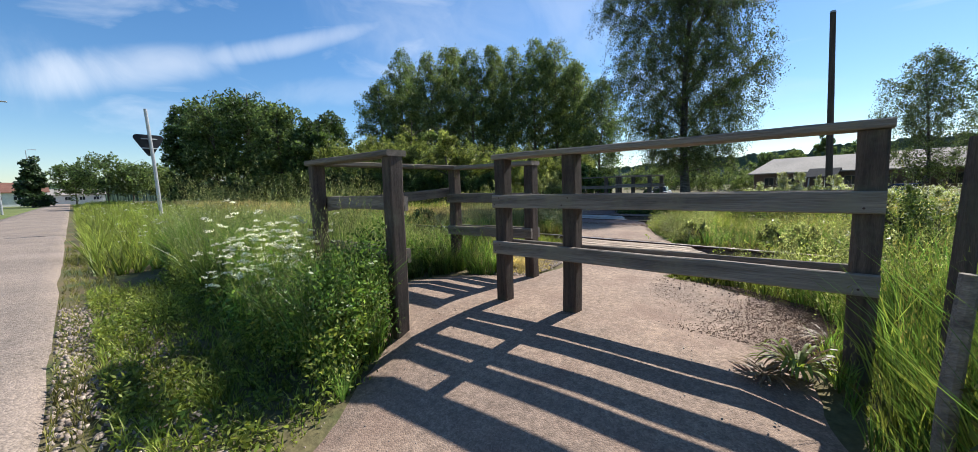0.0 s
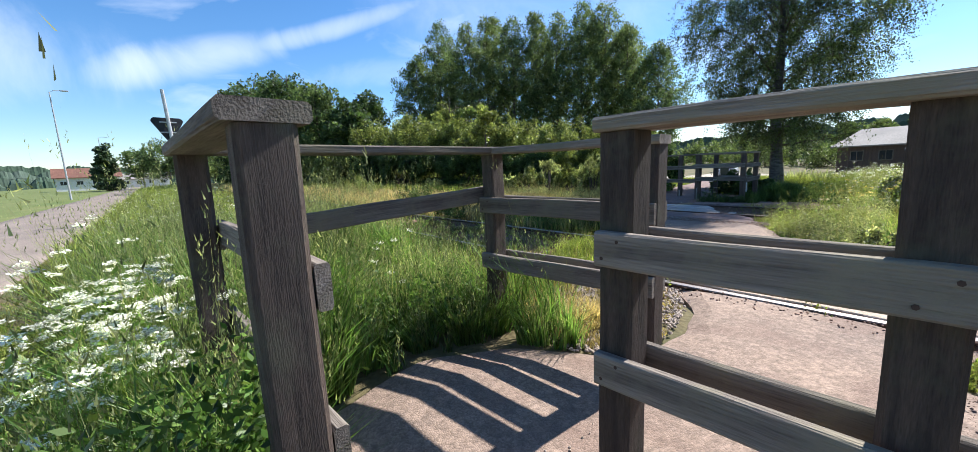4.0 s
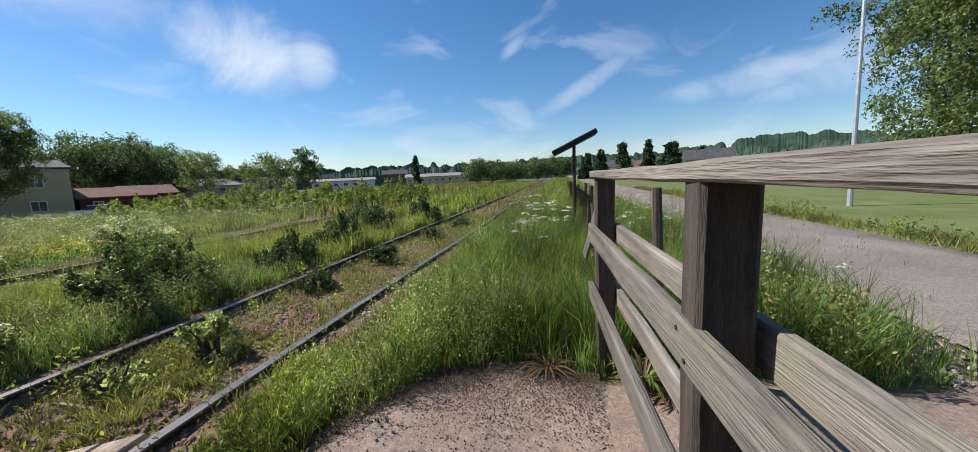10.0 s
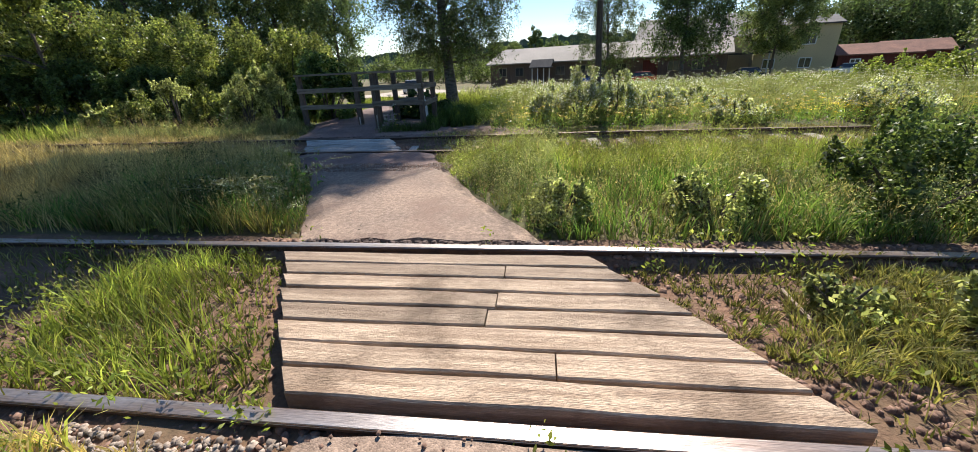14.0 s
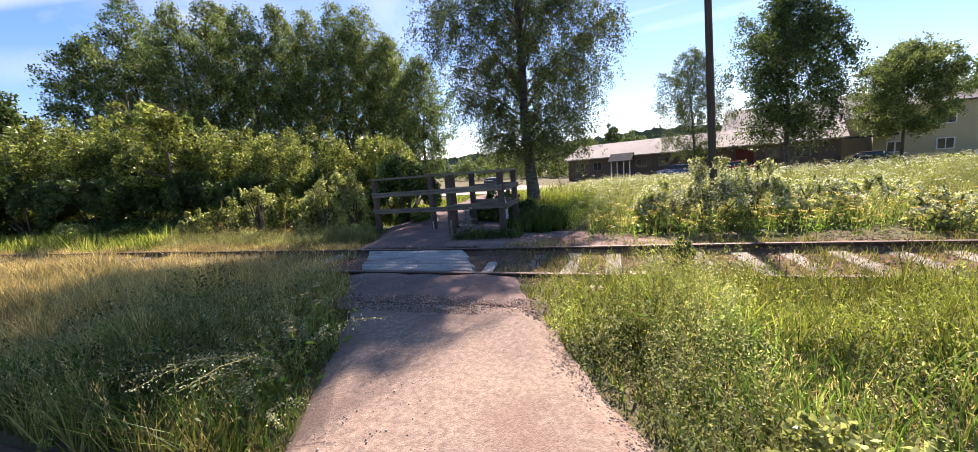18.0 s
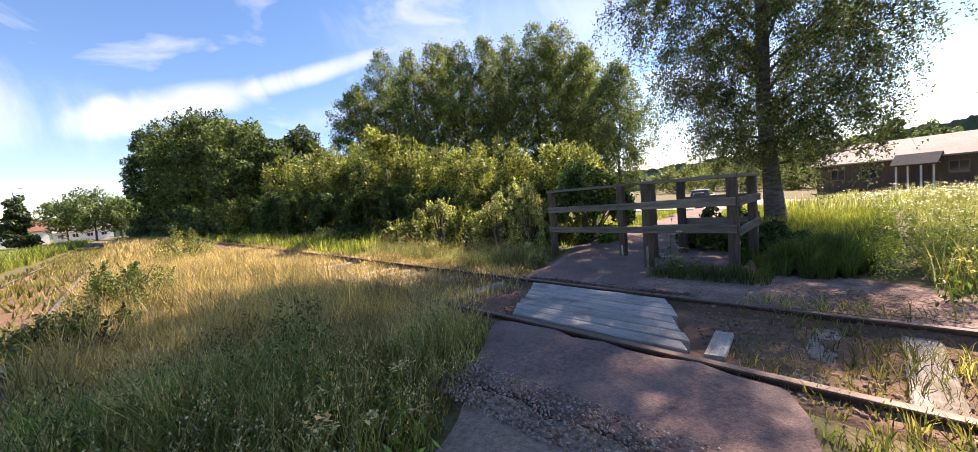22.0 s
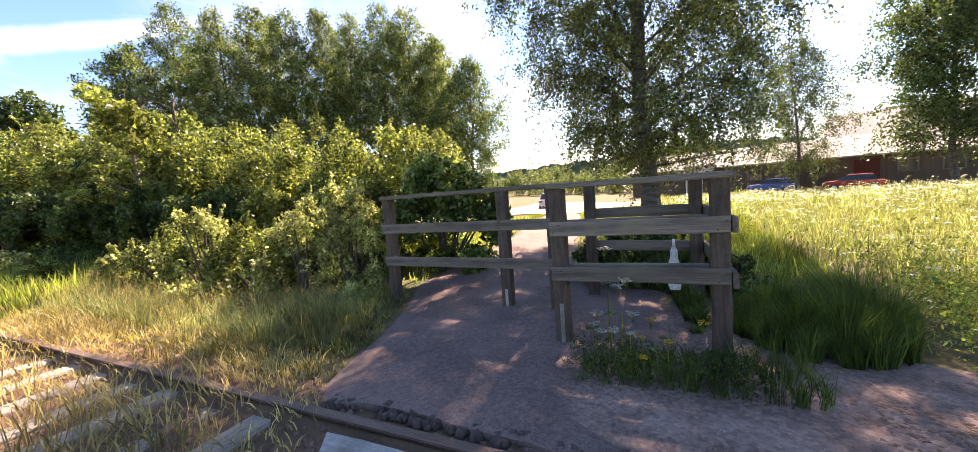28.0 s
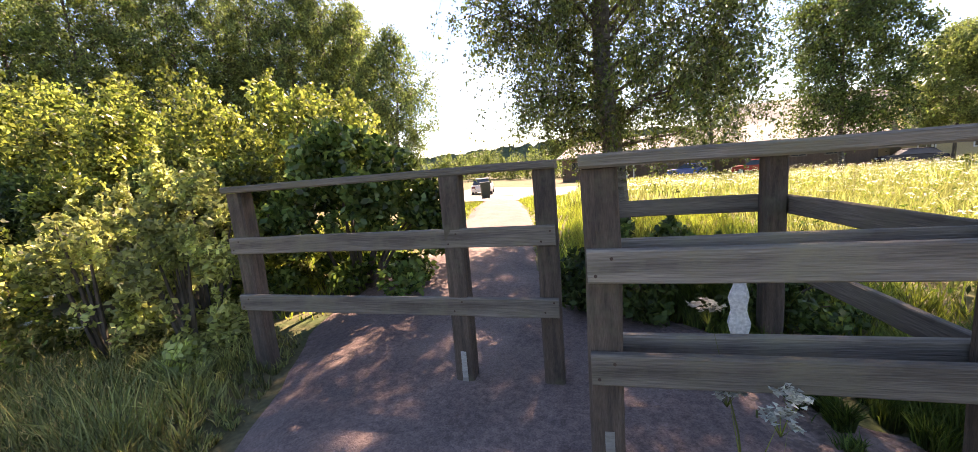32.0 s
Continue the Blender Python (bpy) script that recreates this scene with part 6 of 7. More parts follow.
grass("verge_grass", "rough uncut grass along the far side of the road", 14000, (0, 34, -2.5, -1.8), 0.26, 0.016, MIXGRASS, 283, lean=0.6, clump=0.8)
weeds("weeds", "leafy green weeds along the far side of the road", 260, (3, 24, -2.4, -1.85), 0.3, GRASS, 284, leaf=0.06, per=24, clump=0.9)
# beside the rails
grass("dry_grass", "sparse green and dry tufts between the rails", 24000, (-9, 12, 6.62, 8.1), 0.12, 0.007, MIXGRASS, 215, clump=0.95, scale=2.0, lean=0.7)
weeds("weeds", "low leafy weeds between the rails", 520, (-9, 12, 6.5, 8.3), 0.16, GRASS, 216, leaf=0.035, clump=1.0, scale=2.2)
grass("dry_grass", "low green grass between the rails by the deck", 9000, (-1.2, 1.2, 7.05, 8.05), 0.10, 0.007, MIXGRASS, 280, clump=0.9, scale=1.3, lean=0.8)
grass("meadow_grass", "green tufts beside the plank deck", 2600, (-4.2, -2.5, 6.7, 8.05), 0.26, 0.008, GRASS, 286, clump=0.9, scale=1.6, lean=0.6, heads=0.1, head_mat=MIXGRASS)
grass("dry_grass", "sparse dry grass between far rails", 5000, (12, 60, 6.3, 8.4), 0.2, 0.03, MIXGRASS, 217, clump=0.8, lean=0.5)
grass("dry_grass", "sparse dry grass between the western rails", 8000, (-50, -9, 6.3, 8.4), 0.22, 0.03, MIXGRASS, 218, clump=0.8, lean=0.5)
grass("verge_grass", "short dry grass patch by the barrier", 6500, (-3.4, -1.9, 5.0, 6.4), 0.15, 0.007, DRYGRASS, 219, lean=0.7, clump=0.8, scale=1.5)
# between the tracks
grass("dry_grass", "short dry matted grass between the tracks", 14000, (-2.8, 4.2, 8.35, 10.2), 0.15, 0.009, MIXGRASS, 220, lean=0.9, clump=0.6, scale=1.6)
grass("meadow_grass", "half-dry grass between the tracks", 11000, (-2.8, 4.2, 8.35, 10.3), 0.27, 0.010, DEEPGRASS, 258, lean=0.6, heads=0.12, head_mat=DRYGRASS, clump=0.95, scale=1.9)
grass("meadow_grass", "lush green grass in front of the second track", 14000, (-3.3, 5, 10.0, 11.3), 0.36, 0.010, GRASS, 261, lean=0.55, heads=0.25, head_mat=MIXGRASS, clump=0.8, scale=1.4)
weeds("weeds", "lush leafy green weeds in front of the second track", 420, (-3.2, 4.5, 9.9, 11.2), 0.42, GRASS, 262, leaf=0.02, per=60, clump=0.9, scale=1.4, three=0.02)
weeds("weeds", "tall leafy weeds along the edge of the path", 300, (-2.75, -1.2, 8.5, 10.9), 0.44, PALEGRASS, 263, leaf=0.018, per=66, clump=0.8, scale=1.5, three=0.02)
grass("meadow_grass", "yellow-green grass between the tracks to the east", 20000, (4, 12, 8.3, 11.0), 0.38, 0.014, GRASS, 264, lean=0.55, heads=0.1, head_mat=DRYGRASS, scale=1.5, clump=0.7)
grass("meadow_grass", "brownish grass between the tracks to the east", 16000, (4, 12, 8.3, 11.6), 0.34, 0.014, MIXGRASS, 265, lean=0.6, scale=1.3, clump=0.7)
grass("meadow_grass", "short half-dry grass beside the second track", 8000, (-3.4, 9, 11.0, 11.75), 0.16, 0.009, MIXGRASS, 221, lean=0.6)
grass("meadow_grass", "dark lush grass in the shade beside the path", 6500, (-6.5, -3.2, 8.45, 10.2), 0.34, 0.009, DEEPGRASS, 266, lean=0.6, clump=0.7, scale=1.3)
grass("meadow_grass", "straw-coloured grass between the tracks by the path", 8000, (-8.5, -5.4, 8.4, 11.55), 0.36, 0.008, DRYGRASS, 222, lean=0.55, heads=0.15, head_mat=DRYGRASS)
grass("meadow_grass", "half-dry brownish grass between the tracks by the path", 8500, (-5.6, -3.2, 8.4, 11.55), 0.36, 0.008, MIXGRASS, 289, lean=0.55, heads=0.15, head_mat=DRYGRASS)
grass("meadow_grass", "straw-coloured grass between the tracks", 24000, (-20, -7, 8.3, 11.6), 0.44, 0.014, DRYGRASS, 223, lean=0.55, heads=0.12, head_mat=DRYGRASS)
grass("meadow_grass", "distant grass between the tracks", 22000, (9, 60, 8.4, 11.6), 0.5, 0.05, GRASS, 224)
grass("meadow_grass", "distant dry grass between the tracks", 20000, (-70, -20, 8.2, 11.6), 0.5, 0.05, DRYGRASS, 225)
weeds("weeds", "low leafy weeds beside the path", 700, (-2.6, 3, 8.3, 10.3), 0.34, PALEGRASS, 226, leaf=0.02, per=44, clump=0.9, three=0.02)
weeds("weeds", "leafy weeds beside the path, coloured dark for shade", 260, (-7, -3.4, 8.5, 10.2), 0.42, SHADEDGRASS, 227, leaf=0.03, per=26, clump=0.5)
grass("dry_grass", "dry straw-coloured grass on the second track", 20000, (-24, -6.4, 11.5, 13.9), 0.20, 0.010, DRYGRASS, 228, clump=0.7, lean=0.7)
grass("dry_grass", "sparse dry grass among grey sleepers", 14000, (-3.8, 12, 11.9, 13.7), 0.15, 0.007, MIXGRASS, 229, clump=1.0, scale=2.2, lean=0.7)
# north of the second track
grass("meadow_grass", "sunlit flowering meadow north of the track", 30000, (-2.5, 12, 14.55, 24), 0.44, 0.011, PALEGRASS, 230, lean=0.5, heads=0.12, head_mat=MIXGRASS)
grass("meadow_grass", "distant sunlit meadow towards the buildings", 42000, (-6, 45, 24, 56), 0.5, 0.05, PALEGRASS, 231)
grass("meadow_grass", "distant sunlit meadow east of the yard", 30000, (12, 90, 13.5, 40), 0.5, 0.08, MIXGRASS, 232)
grass("meadow_grass", "yellowing flowering meadow north of the track", 26000, (-2.3, 12, 14.6, 24), 0.46, 0.011, PALEGRASS, 255, lean=0.5, heads=0.2, head_mat=MIXGRASS)
grass("meadow_grass", "grass round the foot of the birch", 14000, (-5.6, -2.7, 16.2, 24), 0.32, 0.014, GRASS, 256, lean=0.5, heads=0.08, head_mat=MIXGRASS)
grass("shade_grass", "half-dry grass at the foot of the hedge", 10000, (-13, -6.5, 13.6, 16.0), 0.15, 0.008, MIXGRASS, 233, lean=0.8, heads=0.12, head_mat=DRYGRASS, clump=0.9, scale=1.6)
grass("dry_grass", "short dry grass between track and hedge", 9000, (-13, -6.5, 13.4, 15.0), 0.11, 0.009, DRYGRASS, 270, lean=0.8, clump=0.7, scale=1.8)
grass("meadow_grass", "tall pale grass in front of the hedge shrubs", 4500, (-13.5, -7.5, 13.9, 14.8), 0.34, 0.007, PALEGRASS, 285, lean=0.55, heads=0.22, head_mat=DRYGRASS, clump=0.7)
grass("shade_grass", "fresh green grass under the hedge edge", 8000, (-9.5, -6.9, 14.0, 15.8), 0.22, 0.009, PALEGRASS, 271, lean=0.6, clump=0.6)
grass("shade_grass", "distant grass along the hedge", 16000, (-45, -13, 13.5, 16.5), 0.4, 0.03, GRASS, 234)
grass("verge_grass", "grass along the outgoing path", 20000, (-10, -4.6, 16.3, 32), 0.25, 0.016, GRASS, 235)
# tussocks and weeds by the barrier: birch shade is painted into their dark green
grass("tussock", "dense green grass tussock beside the barrier, darkened for shade", 32000, (-4.04, -2.88, 14.7, 16.1), 0.52, 0.006, SHADEDGRASS, 236, clump=0.1, lean=0.42, disc=True)
grass("tussock", "green grass under the barrier, darkened for shade", 8000, (-5.1, -4.2, 15.1, 16.6), 0.42, 0.009, SHADEDGRASS, 237, clump=0.2, lean=0.5)
weeds("weeds", "leafy weeds at the foot of the barrier", 110, (-5.15, -3.95, 14.05, 14.55), 0.3, SHADEDGRASS, 254, leaf=0.02, per=36, clump=0.3)
grass("tussock", "grass blades at the foot of the barrier, darkened for shade", 1600, (-5.1, -3.7, 14.1, 14.7), 0.26, 0.006, SHADEDGRASS, 287, clump=0.5, lean=0.5)
weeds("weeds", "bright leafy weeds at the edge of the meadow", 220, (-2.9, -1.0, 14.75, 16.2), 0.5, GRASS, 288, leaf=0.03, per=46, clump=0.6, three=0.03)
umbels("white flowers scattered in the sunny meadow", 5200, (-3.0, 16, 14.8, 34), 0.70, 238, size=0.05, per=12, clump=0.6, leafy=4)
umbels("white flowers scattered in the far meadow", 2200, (-4, 28, 27, 52), 0.55, 239, size=0.13, per=6, clump=0.5, leafy=2)
umbels("white meadow flowers at the edge of the hedge", 12, (-10.8, -8.2, 14.4, 15.2), 0.7, 259, size=0.022, per=50, clump=0.3)
umbels("small yellow flowers beside the second track", 520, (-2.4, 7, 13.75, 15.0), 0.52, 260, size=0.034, per=21, flower=BUTTERCUP, name="yellow_flowers", leafy=8)
umbels("yellow flowers scattered in the meadow", 300, (-2.5, 12, 14, 22), 0.42, 240, size=0.03, per=10, flower=BUTTERCUP, name="yellow_flowers")
umbels("white cow parsley growing at the foot of the barrier", 5, None, 0.76, 241, spots=((-4.90, 14.5), (-4.87, 14.53), (-4.80, 14.48), (-4.77, 14.52), (-4.83, 14.46)), per=112, size=0.036, leafy=3)
umbels("shorter white cow parsley at the foot of the barrier", 5, None, 0.55, 290, spots=((-4.74, 14.33), (-4.72, 14.36), (-4.95, 14.42), (-4.92, 14.40), (-4.84, 14.37)), per=98, size=0.031, leafy=4)
umbels("yellow flowers at the foot of the barrier", 6, None, 0.52, 242, spots=((-4.57, 14.2), (-4.54, 14.22), (-4.5, 14.18), (-4.52, 14.26), (-4.46, 14.23), (-4.59, 14.25)), size=0.024, per=70, flower=BUTTERCUP, name="yellow_flowers", leafy=5)
grass("verge_grass", "short dry grass on the road verge", 15000, (-14, 16, 1.38, 1.95), 0.09, 0.007, MIXGRASS, 243, clump=0.9, lean=0.7, grow=0.0)
grass("lawn_grass", "mown lawn grass along the road edge", 16000, (2, 26, -5.5, -1.8), 0.06, 0.02, GRASS, 244, clump=0.3)


umbels("tall dry branching stalks beside the path", 12, None, 0.55, 257, spots=((-3.85, 9.1), (-3.95, 9.25), (-4.1, 9.4), (-4.2, 9.6), (-4.35, 9.7), (-4.45, 9.9), (-4.05, 9.75), (-4.5, 10.1), (-4.6, 9.6), (-3.8, 8.9), (-2.1, 10.2), (-1.9, 9.9)), flower=DRYGRASS, name="dry_stalks", size=0.04, per=28)
BAREEARTH = mat("bare_reddish_earth", (0.27, 0.18, 0.145), (0.17, 0.11, 0.09), 3.0, 0.95, 0.9, fine=30, dirt=(0.33, 0.23, 0.19), dirt_scale=2.5, grit=45)
bare = strip("bare_earth", [(-5.6, 13.42, -0.6, 13.42), (-5.6, 13.8, -1.0, 13.8), (-5.7, 14.3, -1.7, 14.3), (-5.7, 14.75, -2.5, 14.75), (-5.9, 15.3, -4.0, 15.3), (-6.1, 16.4, -4.3, 16.4)], BAREEARTH, 0.004, "bare reddish earth beside the track", "earth", 9, wear=0.12)


def rosette(name, label, x, y, n, length, width, material, seed, lift=0.6):
    """Long arching leaves spreading from one root."""
    rnd = random.Random(seed)
    t = thing(name, label, "plant", pose(x, y, gz(x, y)))
    for i in range(n):
        bm = bmesh.new()
        an, ln, up = i * 2.4 + rnd.uniform(-0.4, 0.4), length * rnd.uniform(0.6, 1.15), lift * rnd.uniform(0.5, 1.3)
        c, s = math.cos(an), math.sin(an)
        prev = None
        for k in range(7):
            f = k / 6
            d, z = ln * f * (1 - 0.2 * f * up), 0.02 + ln * (up * f - up * 0.85 * f * f)
            w = width * (0.25 + 1.5 * f * (1 - f) * 1.6) * (1 if k < 6 else 0.1)
            row = [bm.verts.new((c * d - s * w * q, s * d + c * w * q, z + 0.2 * w * abs(q))) for q in (-0.5, 0, 0.5)]
            if prev:
                bm.faces.new((prev[0], prev[1], row[1], row[0]))
                bm.faces.new((prev[1], prev[2], row[2], row[1]))
            prev = row
        part("leaf", bm, material if i % 3 else WITHERED, t, "" if i % 3 else "withered brown leaf")
    return t


rosette("dock_plant", "bushy dock with green and withered leaves beside the post", 0.5, 4.05, 84, 0.27, 0.019, GRASS, 61, 1.3)
rosette("dock_plant", "low spreading dock with green and dry leaves on the asphalt", 0.38, 3.93, 44, 0.2, 0.016, WITHERED, 62, 0.45)
stick = thing("wood_stick", "short pale weathered stick lying between the rails", "stick")
board("stick_wood", (-0.00, 7.75, -0.06), (-0.02, 7.45, -0.06), 0.02, 0.03, PLANKWOOD, stick, 0.004, 0.002)


rosette("withered_plant", "withered tangled brown stalks at the foot of the end post", 0.62, 4.62, 46, 0.26, 0.012, WITHERED, 63, 0.7)


def sorrel(x, y, n, length, seed, label):
    """Long arching stalks with small tufts of seed along them, from one root."""
    rnd, rng = random.Random(seed), np.random.default_rng(seed)
    t = thing("arching_plant", label, "plant", pose(x, y, gz(x, y)), "arching stalks")
    for i in range(n):
        an, ln, up = (rnd.gauss(3.3, 0.8) if i % 3 else rnd.uniform(0, 6.28)), length * rnd.uniform(0.6, 1.15), rnd.uniform(0.8, 1.4)
        c, sn = math.cos(an), math.sin(an)
        pts = [Vector((c * ln * f * (0.35 + 0.65 * f), sn * ln * f * (0.35 + 0.65 * f), ln * (up * f - 0.5 * up * f * f))) for f in (0, 0.2, 0.4, 0.6, 0.8, 1.0)]
        bm = bmesh.new()
        tube(bm, pts, [0.0032, 0.0028, 0.0023, 0.002, 0.0017, 0.001], 5)
        stalk = part("stalk", bm, MIXGRASS, t)
        A = np.array(pts)
        k = rng.integers(1, 5, 84)
        knot = (np.round(rng.uniform(0, 1, 84) * 3) / 3)[:, None]
        P = A[k] * (1 - knot) + A[k + 1] * knot + rng.normal(0, 0.011, (84, 3)) * (0.6 + 0.25 * k[:, None])
        tagged(part("seed_tuft", leaves_mesh("seed_tuft", P, 0.012, STALKSEED, rng, aspect=0.7), None, stalk), kind="stuff")
    return t


for i, (x, y, n, ln) in enumerate([(-4.0, 9.15, 18, 0.72), (-4.3, 9.0, 11, 0.8), (-4.15, 9.6, 12, 0.62), (-4.75, 10.2, 9, 0.65), (-3.85, 8.8, 8, 0.45)]):
    sorrel(x, y, n, ln, 500 + i, "arching pale seed stalks of a dock beside the path")
scrap = thing("plank_piece", "short grey plank end lying beside the deck", "plank")
board("plank_wood", (-3.71, 12.56, -0.055), (-3.64, 12.04, -0.055), 0.135, 0.04, OLDPLANK, scrap, 0.006, 0.003)
bin_ = thing("litter_bin", "dark green plastic wheeled bin beside the path", "bin", pose(-11.0, 35.2, gz(-11.0, 35.2), 0, 0, 20))
BINGREEN = mat("bin_plastic", (0.02, 0.035, 0.028), (0.03, 0.045, 0.036), 3, 0.55, 0.1)
bm = bmesh.new()
lo = [bm.verts.new(q) for q in ((-0.22, -0.24, 0.06), (0.22, -0.24, 0.06), (0.22, 0.24, 0.06), (-0.22, 0.24, 0.06))]
hi = [bm.verts.new(q) for q in ((-0.28, -0.31, 0.94), (0.28, -0.31, 0.94), (0.28, 0.31, 0.94), (-0.28, 0.31, 0.94))]
for k in range(4):
    bm.faces.new((lo[k], lo[(k + 1) % 4], hi[(k + 1) % 4], hi[k]))
bm.faces.new(lo[::-1])
bm.faces.new(hi)
part("body", bm, BINGREEN, bin_)
bm = bmesh.new()
box(bm, -0.30, -0.33, 0.945, 0.30, 0.33, 1.0, 0.02)
part("lid", bm, BINGREEN, bin_)
for sx in (-0.2, 0.2):
    bm = bmesh.new()
    tube(bm, [(sx - 0.03, 0.24, 0.1), (sx + 0.03, 0.24, 0.1)], [0.1, 0.1], 12)
    part("wheel", bm, BLACKPAINT, bin_)


# ---- stones and crumbs ----
def stones(name, label, n, area, size, material, seed, clump=0.5, z=0.0, off_path=True, fade=0.0):
    """Loose angular stones, each a small uneven eight-cornered lump; fade: how far they stray from the right edge of the first path."""
    rng = np.random.default_rng(seed)
    if off_path:
        x, y = scatter(rng, n, *area, clump, 2.0, 0.0)
    else:
        x, y = rng.uniform(area[0], area[1], n), rng.uniform(area[2], area[3], n)
    if fade:
        yl, xl, yr, xr = EDGES[0]
        d = np.interp(y, yr, xr) - x
        keep = (d > -0.1) & (rng.uniform(0, 1, n) < np.exp(-np.abs(d) / (fade * (0.3 + 1.4 * patchy(x * 3, y * 3, 1.0)))))
        x, y = x[keep], y[keep]
    n = len(x)
    s = size * rng.uniform(0.5, 1.5, n)
    base = np.array([(-1, -1, -1), (1, -1, -1), (1, 1, -1), (-1, 1, -1), (-.7, -.7, .8), (.7, -.7, .8), (.7, .7, .8), (-.7, .7, .8)]) * 0.5
    co = base[None] * s[:, None, None] * (1 + rng.normal(0, 0.22, (n, 8, 3)))
    an = rng.uniform(0, 6.28, n)
    c, q = np.cos(an)[:, None], np.sin(an)[:, None]
    px, py = co[:, :, 0] * c - co[:, :, 1] * q, co[:, :, 0] * q + co[:, :, 1] * c
    co = np.stack([px + x[:, None], py + y[:, None], co[:, :, 2] * 0.7 + (gza(x, y) + z)[:, None]], 2)
    ob = new(name, raw_mesh(name, co, ((4, 5, 6, 7), (0, 1, 5, 4), (1, 2, 6, 5), (2, 3, 7, 6), (3, 0, 4, 7)), material))
    return tagged(ob, label, "gravel", kind="stuff")


stones("ballast_stones", "reddish brown ballast stones between the rails", 7000, (-5, 6, 6.3, 8.35), 0.027, STONE, 401, clump=0.3, z=-0.02)
stones("ballast_stones", "pale ballast stones between the rails of the second track", 5000, (-8, 2, 11.6, 13.7), 0.026, STONE, 402, clump=0.3, z=-0.02)
stones("loose_gravel", "loose gravel beside the path and barrier", 3600, (-3.3, -1.7, 4.9, 6.5), 0.016, PALESTONE, 403, clump=0.3, z=-0.005)
stones("loose_gravel", "pale crushed stone where the asphalt has crumbled", 1700, (-4.9, -2.6, 10.40, 10.86), 0.011, PALESTONE, 404, z=0.034, off_path=False)
stones("loose_gravel", "reddish crushed stone strewn over the crumbled asphalt", 900, (-4.9, -2.6, 10.4, 10.85), 0.013, STONE, 421, z=0.036, off_path=False)
stones("loose_gravel", "loose crumbs along the asphalt edge", 110, (-2.3, -0.45, 6.30, 6.55), 0.011, STONE, 405, z=0.03, off_path=False)
stones("loose_gravel", "pale gravel verge beside the cycle road", 5200, (-6, 8, 1.30, 2.0), 0.02, PALESTONE, 406, clump=0.3, z=-0.005)
stones("loose_gravel", "fine pale grit strewn over the asphalt", 700, (-1.9, 0.5, 2.2, 5.6), 0.006, PALESTONE, 410, z=0.021, off_path=False)
stones("loose_gravel", "fine pale grit strewn over the asphalt", 500, (-3.6, -1.8, 8.4, 10.5), 0.007, PALESTONE, 411, z=0.03, off_path=False)
stones("asphalt_crumbs", "dark crumbs and soil along the ragged edge of the asphalt", 110, (-0.75, 0.45, 5.35, 5.75), 0.009, CRUMB, 412, z=0.024, off_path=False)
stones("soil_crumbs", "dark crumbs of soil and litter strewn over the asphalt", 60000, (-1.0, 0.7, 4.3, 5.75), 0.0044, DARKSOIL, 420, z=0.0212, off_path=False, fade=0.3)
stones("asphalt_crumbs", "dark broken lumps along the asphalt edge", 190, (-3.3, -1.2, 8.18, 8.25), 0.032, CRUMB, 408, z=0.005, off_path=False)
stones("asphalt_crumbs", "dark broken lumps along the asphalt edge", 120, (-6.5, -4.2, 13.36, 13.46), 0.045, CRUMB, 409, z=0.005, off_path=False)
stones("loose_gravel", "dark gravel beside the second crossing", 3500, (-4.3, -1.5, 13.5, 14.3), 0.025, STONE, 407, clump=0.3, z=-0.005)

# ---- bushes in the yard ----
for i, (x, y, a, b, h, mt, n) in enumerate([(0.05, 8.85, 0.36, 0.3, 0.5, SHRUBLEAF, 1900), (1.55, 8.95, 0.62, 0.5, 1.0, BROADLEAF, 4600), (-1.25, 8.8, 0.26, 0.24, 0.4, SHRUBLEAF, 1300), (0.18, 7.55, 0.18, 0.18, 0.24, SHRUBLEAF, 500), (0.72, 7.3, 0.22, 0.2, 0.42, SHRUBLEAF, 800), (3.6, 8.85, 0.5, 0.4, 0.6, DARKLEAF, 2600), (5.1, 8.9, 0.6, 0.45, 0.7, DARKLEAF, 3000), (2.5, 9.9, 0.6, 0.5, 0.7, BROADLEAF, 4500), (7.2, 9.4, 0.8, 0.6, 0.9, DARKLEAF, 4500), (9.5, 8.7, 0.7, 0.5, 0.8, DARKLEAF, 4000), (4.2, 7.5, 0.3, 0.25, 0.35, DARKLEAF, 1500), (-1.25, 12.3, 0.14, 0.13, 0.42, DARKLEAF, 500), (2.6, 7.65, 0.25, 0.2, 0.28, DARKLEAF, 700), (6.5, 7.4, 0.35, 0.25, 0.3, DARKLEAF, 900), (8.6, 7.2, 0.4, 0.3, 0.35, DARKLEAF, 1000), (-8.5, 8.6, 0.6, 0.5, 0.6, DARKLEAF, 3000), (-11, 9.0, 0.8, 0.6, 0.8, BROADLEAF, 3500), (-19, 10.5, 1.0, 0.8, 1.2, HEDGELEAF, 3500)]):
    make_bush("yard_bush", "small leafy self-sown bush beside the rails", x, y, a, b, h, mt, int(n * 2.2), 0.037, 300 + i, clumps=18, group="yard bushes")
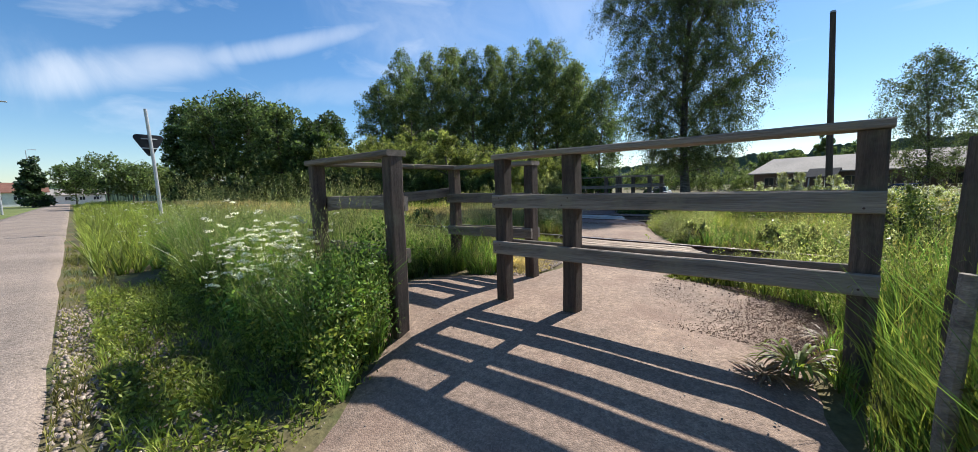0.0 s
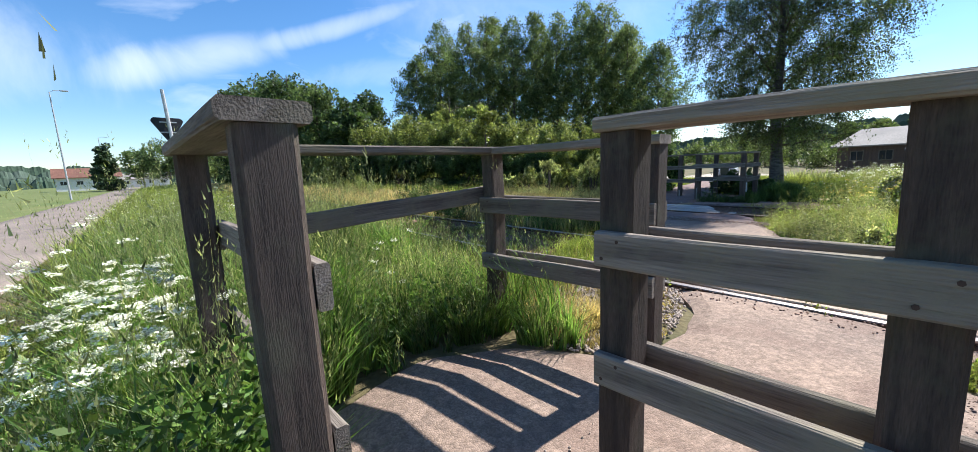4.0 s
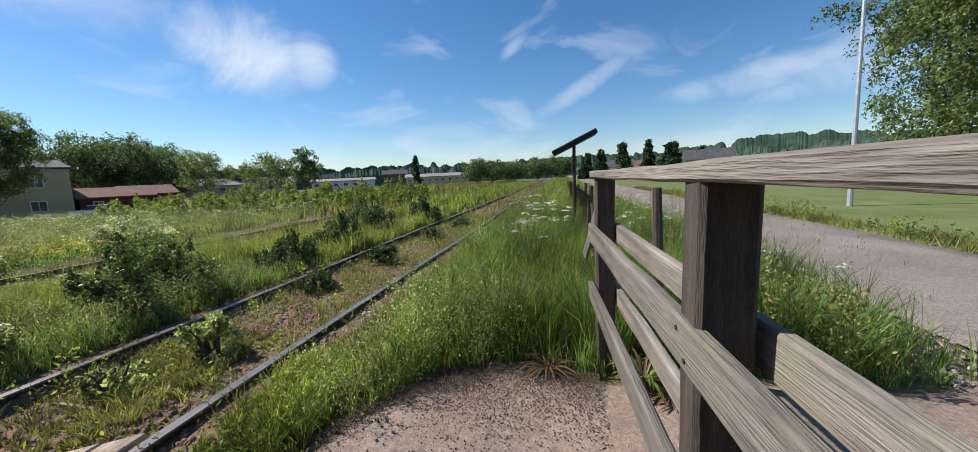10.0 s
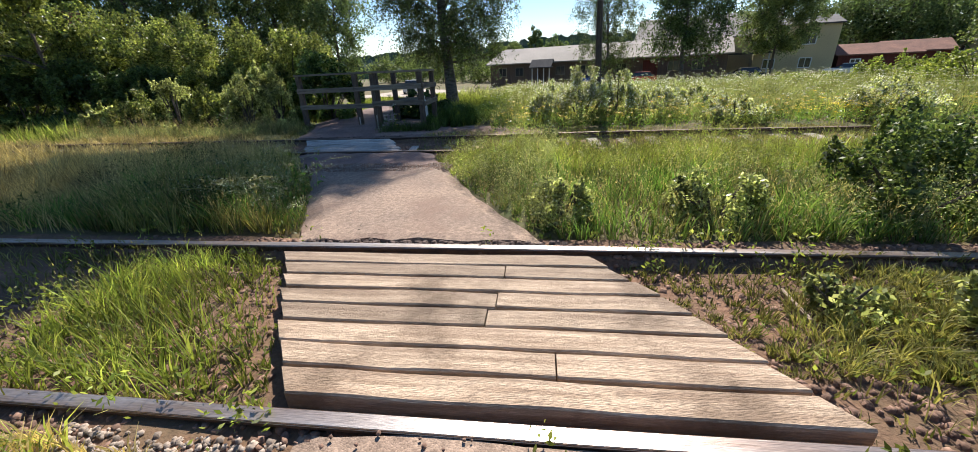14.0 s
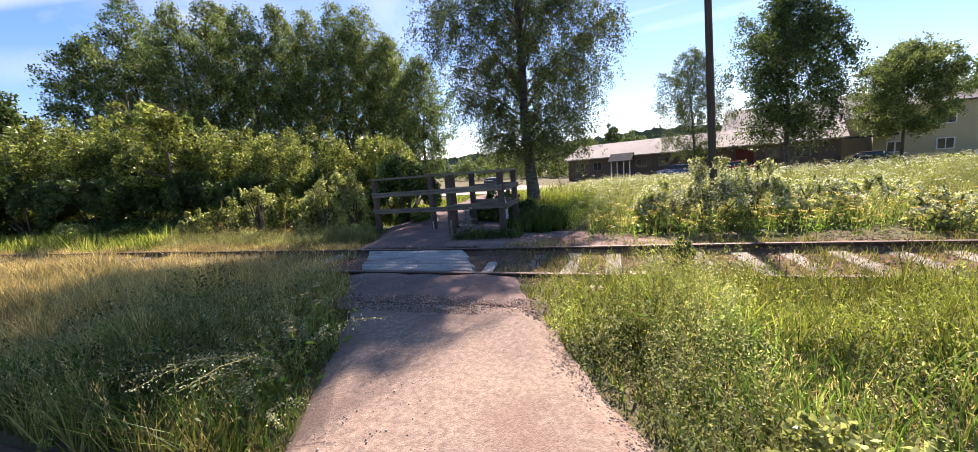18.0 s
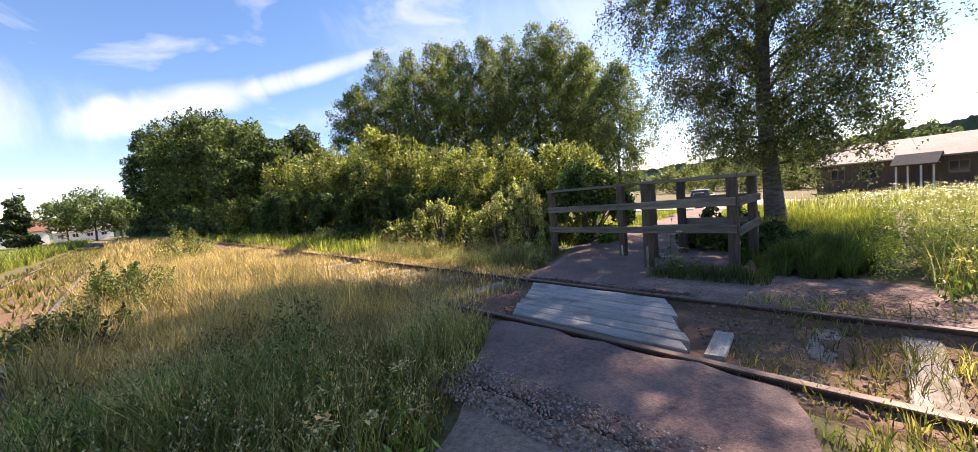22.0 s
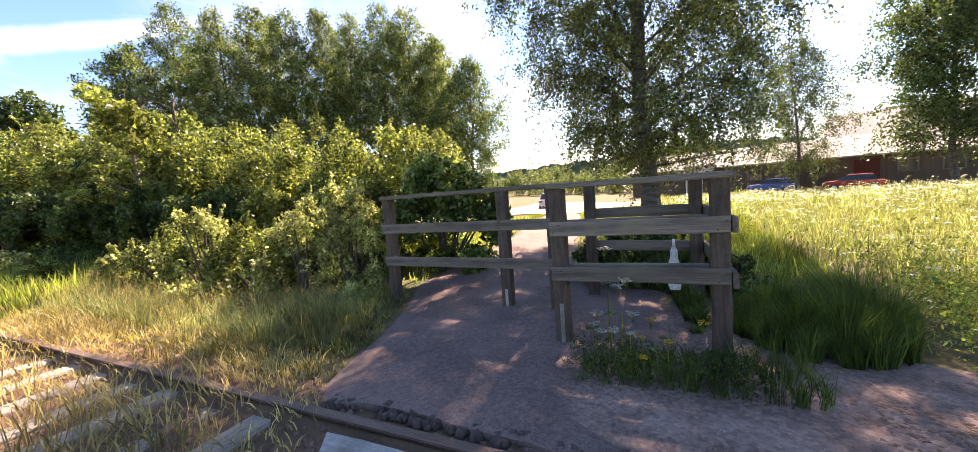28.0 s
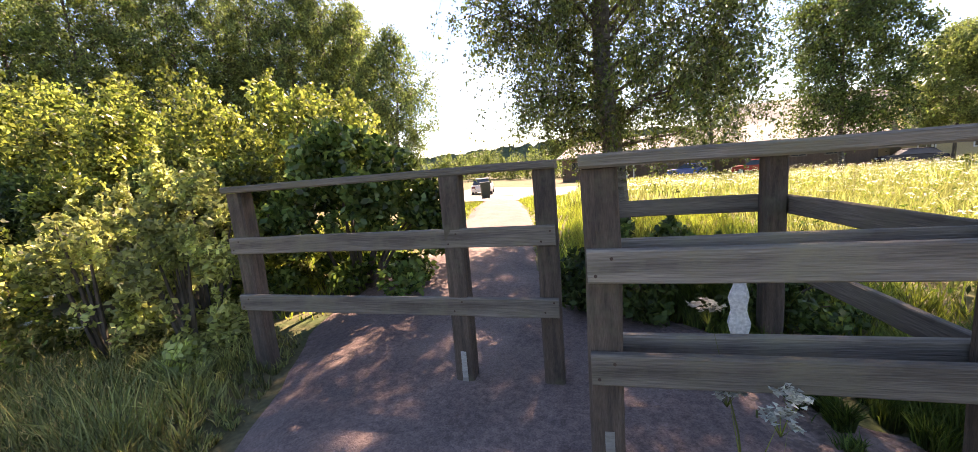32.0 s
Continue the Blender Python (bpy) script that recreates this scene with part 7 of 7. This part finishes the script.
for i, (x, y, a, b, h) in enumerate([(-1.2, 15.1, 0.5, 0.5, 0.95), (-0.45, 14.9, 0.7, 0.6, 1.25), (0.35, 15.1, 0.6, 0.5, 1.1), (1.3, 15.3, 0.6, 0.5, 0.85), (2.3, 15.8, 0.7, 0.5, 0.8), (2.6, 14.3, 0.6, 0.5, 0.6), (5.5, 14.5, 0.9, 0.7, 0.9)]):
    make_bush("flowering_bush", "leafy bush dotted with white blossom in the meadow", x, y, a, b, h, SHRUBLEAF, 7500, 0.045, 330 + i, clumps=36, flowers=UMBEL, flower_n=3600, group="flowering bushes", lump=(0.1, 0.24), dome=0.6)
for i in range(20):
    x, y = around(-1.2, 4.8, -36 - i * 1.75, 27 + 5 * math.sin(i * 1.7))
    make_bush("field_shrub", "low rounded green shrub in the field", x, y, 1.6, 1.1, 1.3 + 0.3 * math.sin(i * 2.3), GRASS, 3600, 0.1, 350 + i, clumps=16, group="field shrubs")
for i in range(4):
    x, y = around(-1.2, 4.8, -24 - i * 4, 34 + 3 * i)
    make_bush("field_shrub", "low rounded green shrub in the field", x, y, 1.3, 1.0, 1.0, GRASS, 2200, 0.13, 370 + i, clumps=14, group="field shrubs")

for i, (az, d, h) in enumerate([(4, 62, 4.2), (8, 66, 5.0), (11.5, 60, 4.0), (15, 64, 5.2), (19, 58, 4.6), (0, 70, 4.5)]):
    x, y = around(-4.5, 11.7, az, d)
    make_bush("willow_bush", "pale green willow bush beyond the yard", x, y, 4.0, 2.6, h, GROVELEAF, 6000, 0.2, 380 + i, clumps=34, group="willow bushes")

# ---- white cloth on the barrier ----
cloth = thing("white_cloth", "limp white cloth hanging from the barrier board", "cloth", pose(-4.41, 15.91, -0.555) @ Matrix.Scale(1.22, 4))
bm = bmesh.new()
rows_c = []
for i in range(12):
    f = i / 11
    w = 0.014 + 0.030 * math.sin(min(1, f * 1.5) * 1.57) + 0.006 * math.sin(f * 17)
    rows_c.append([bm.verts.new((w * math.cos(k * 6.283 / 12) * (1 + 0.18 * math.sin(3 * k + f * 7)), 0.5 * w * math.sin(k * 6.283 / 12) * (1 + 0.3 * math.cos(5 * k + f * 3)), 0.93 - 0.36 * f)) for k in range(12)])
for r0, r1 in zip(rows_c, rows_c[1:]):
    for k in range(12):
        bm.faces.new((r0[k], r1[k], r1[(k + 1) % 12], r0[(k + 1) % 12]))
bm.faces.new(rows_c[0])
bmesh.ops.recalc_face_normals(bm, faces=bm.faces)
part("drape", bm, WHITEPAINT, cloth)
bm = bmesh.new()
tube(bm, [(0, 0, 0.92), (0, -0.03, 0.965), (0, 0.02, 0.985)], [0.012, 0.014, 0.01], 6)
part("knot", bm, WHITEPAINT, cloth)
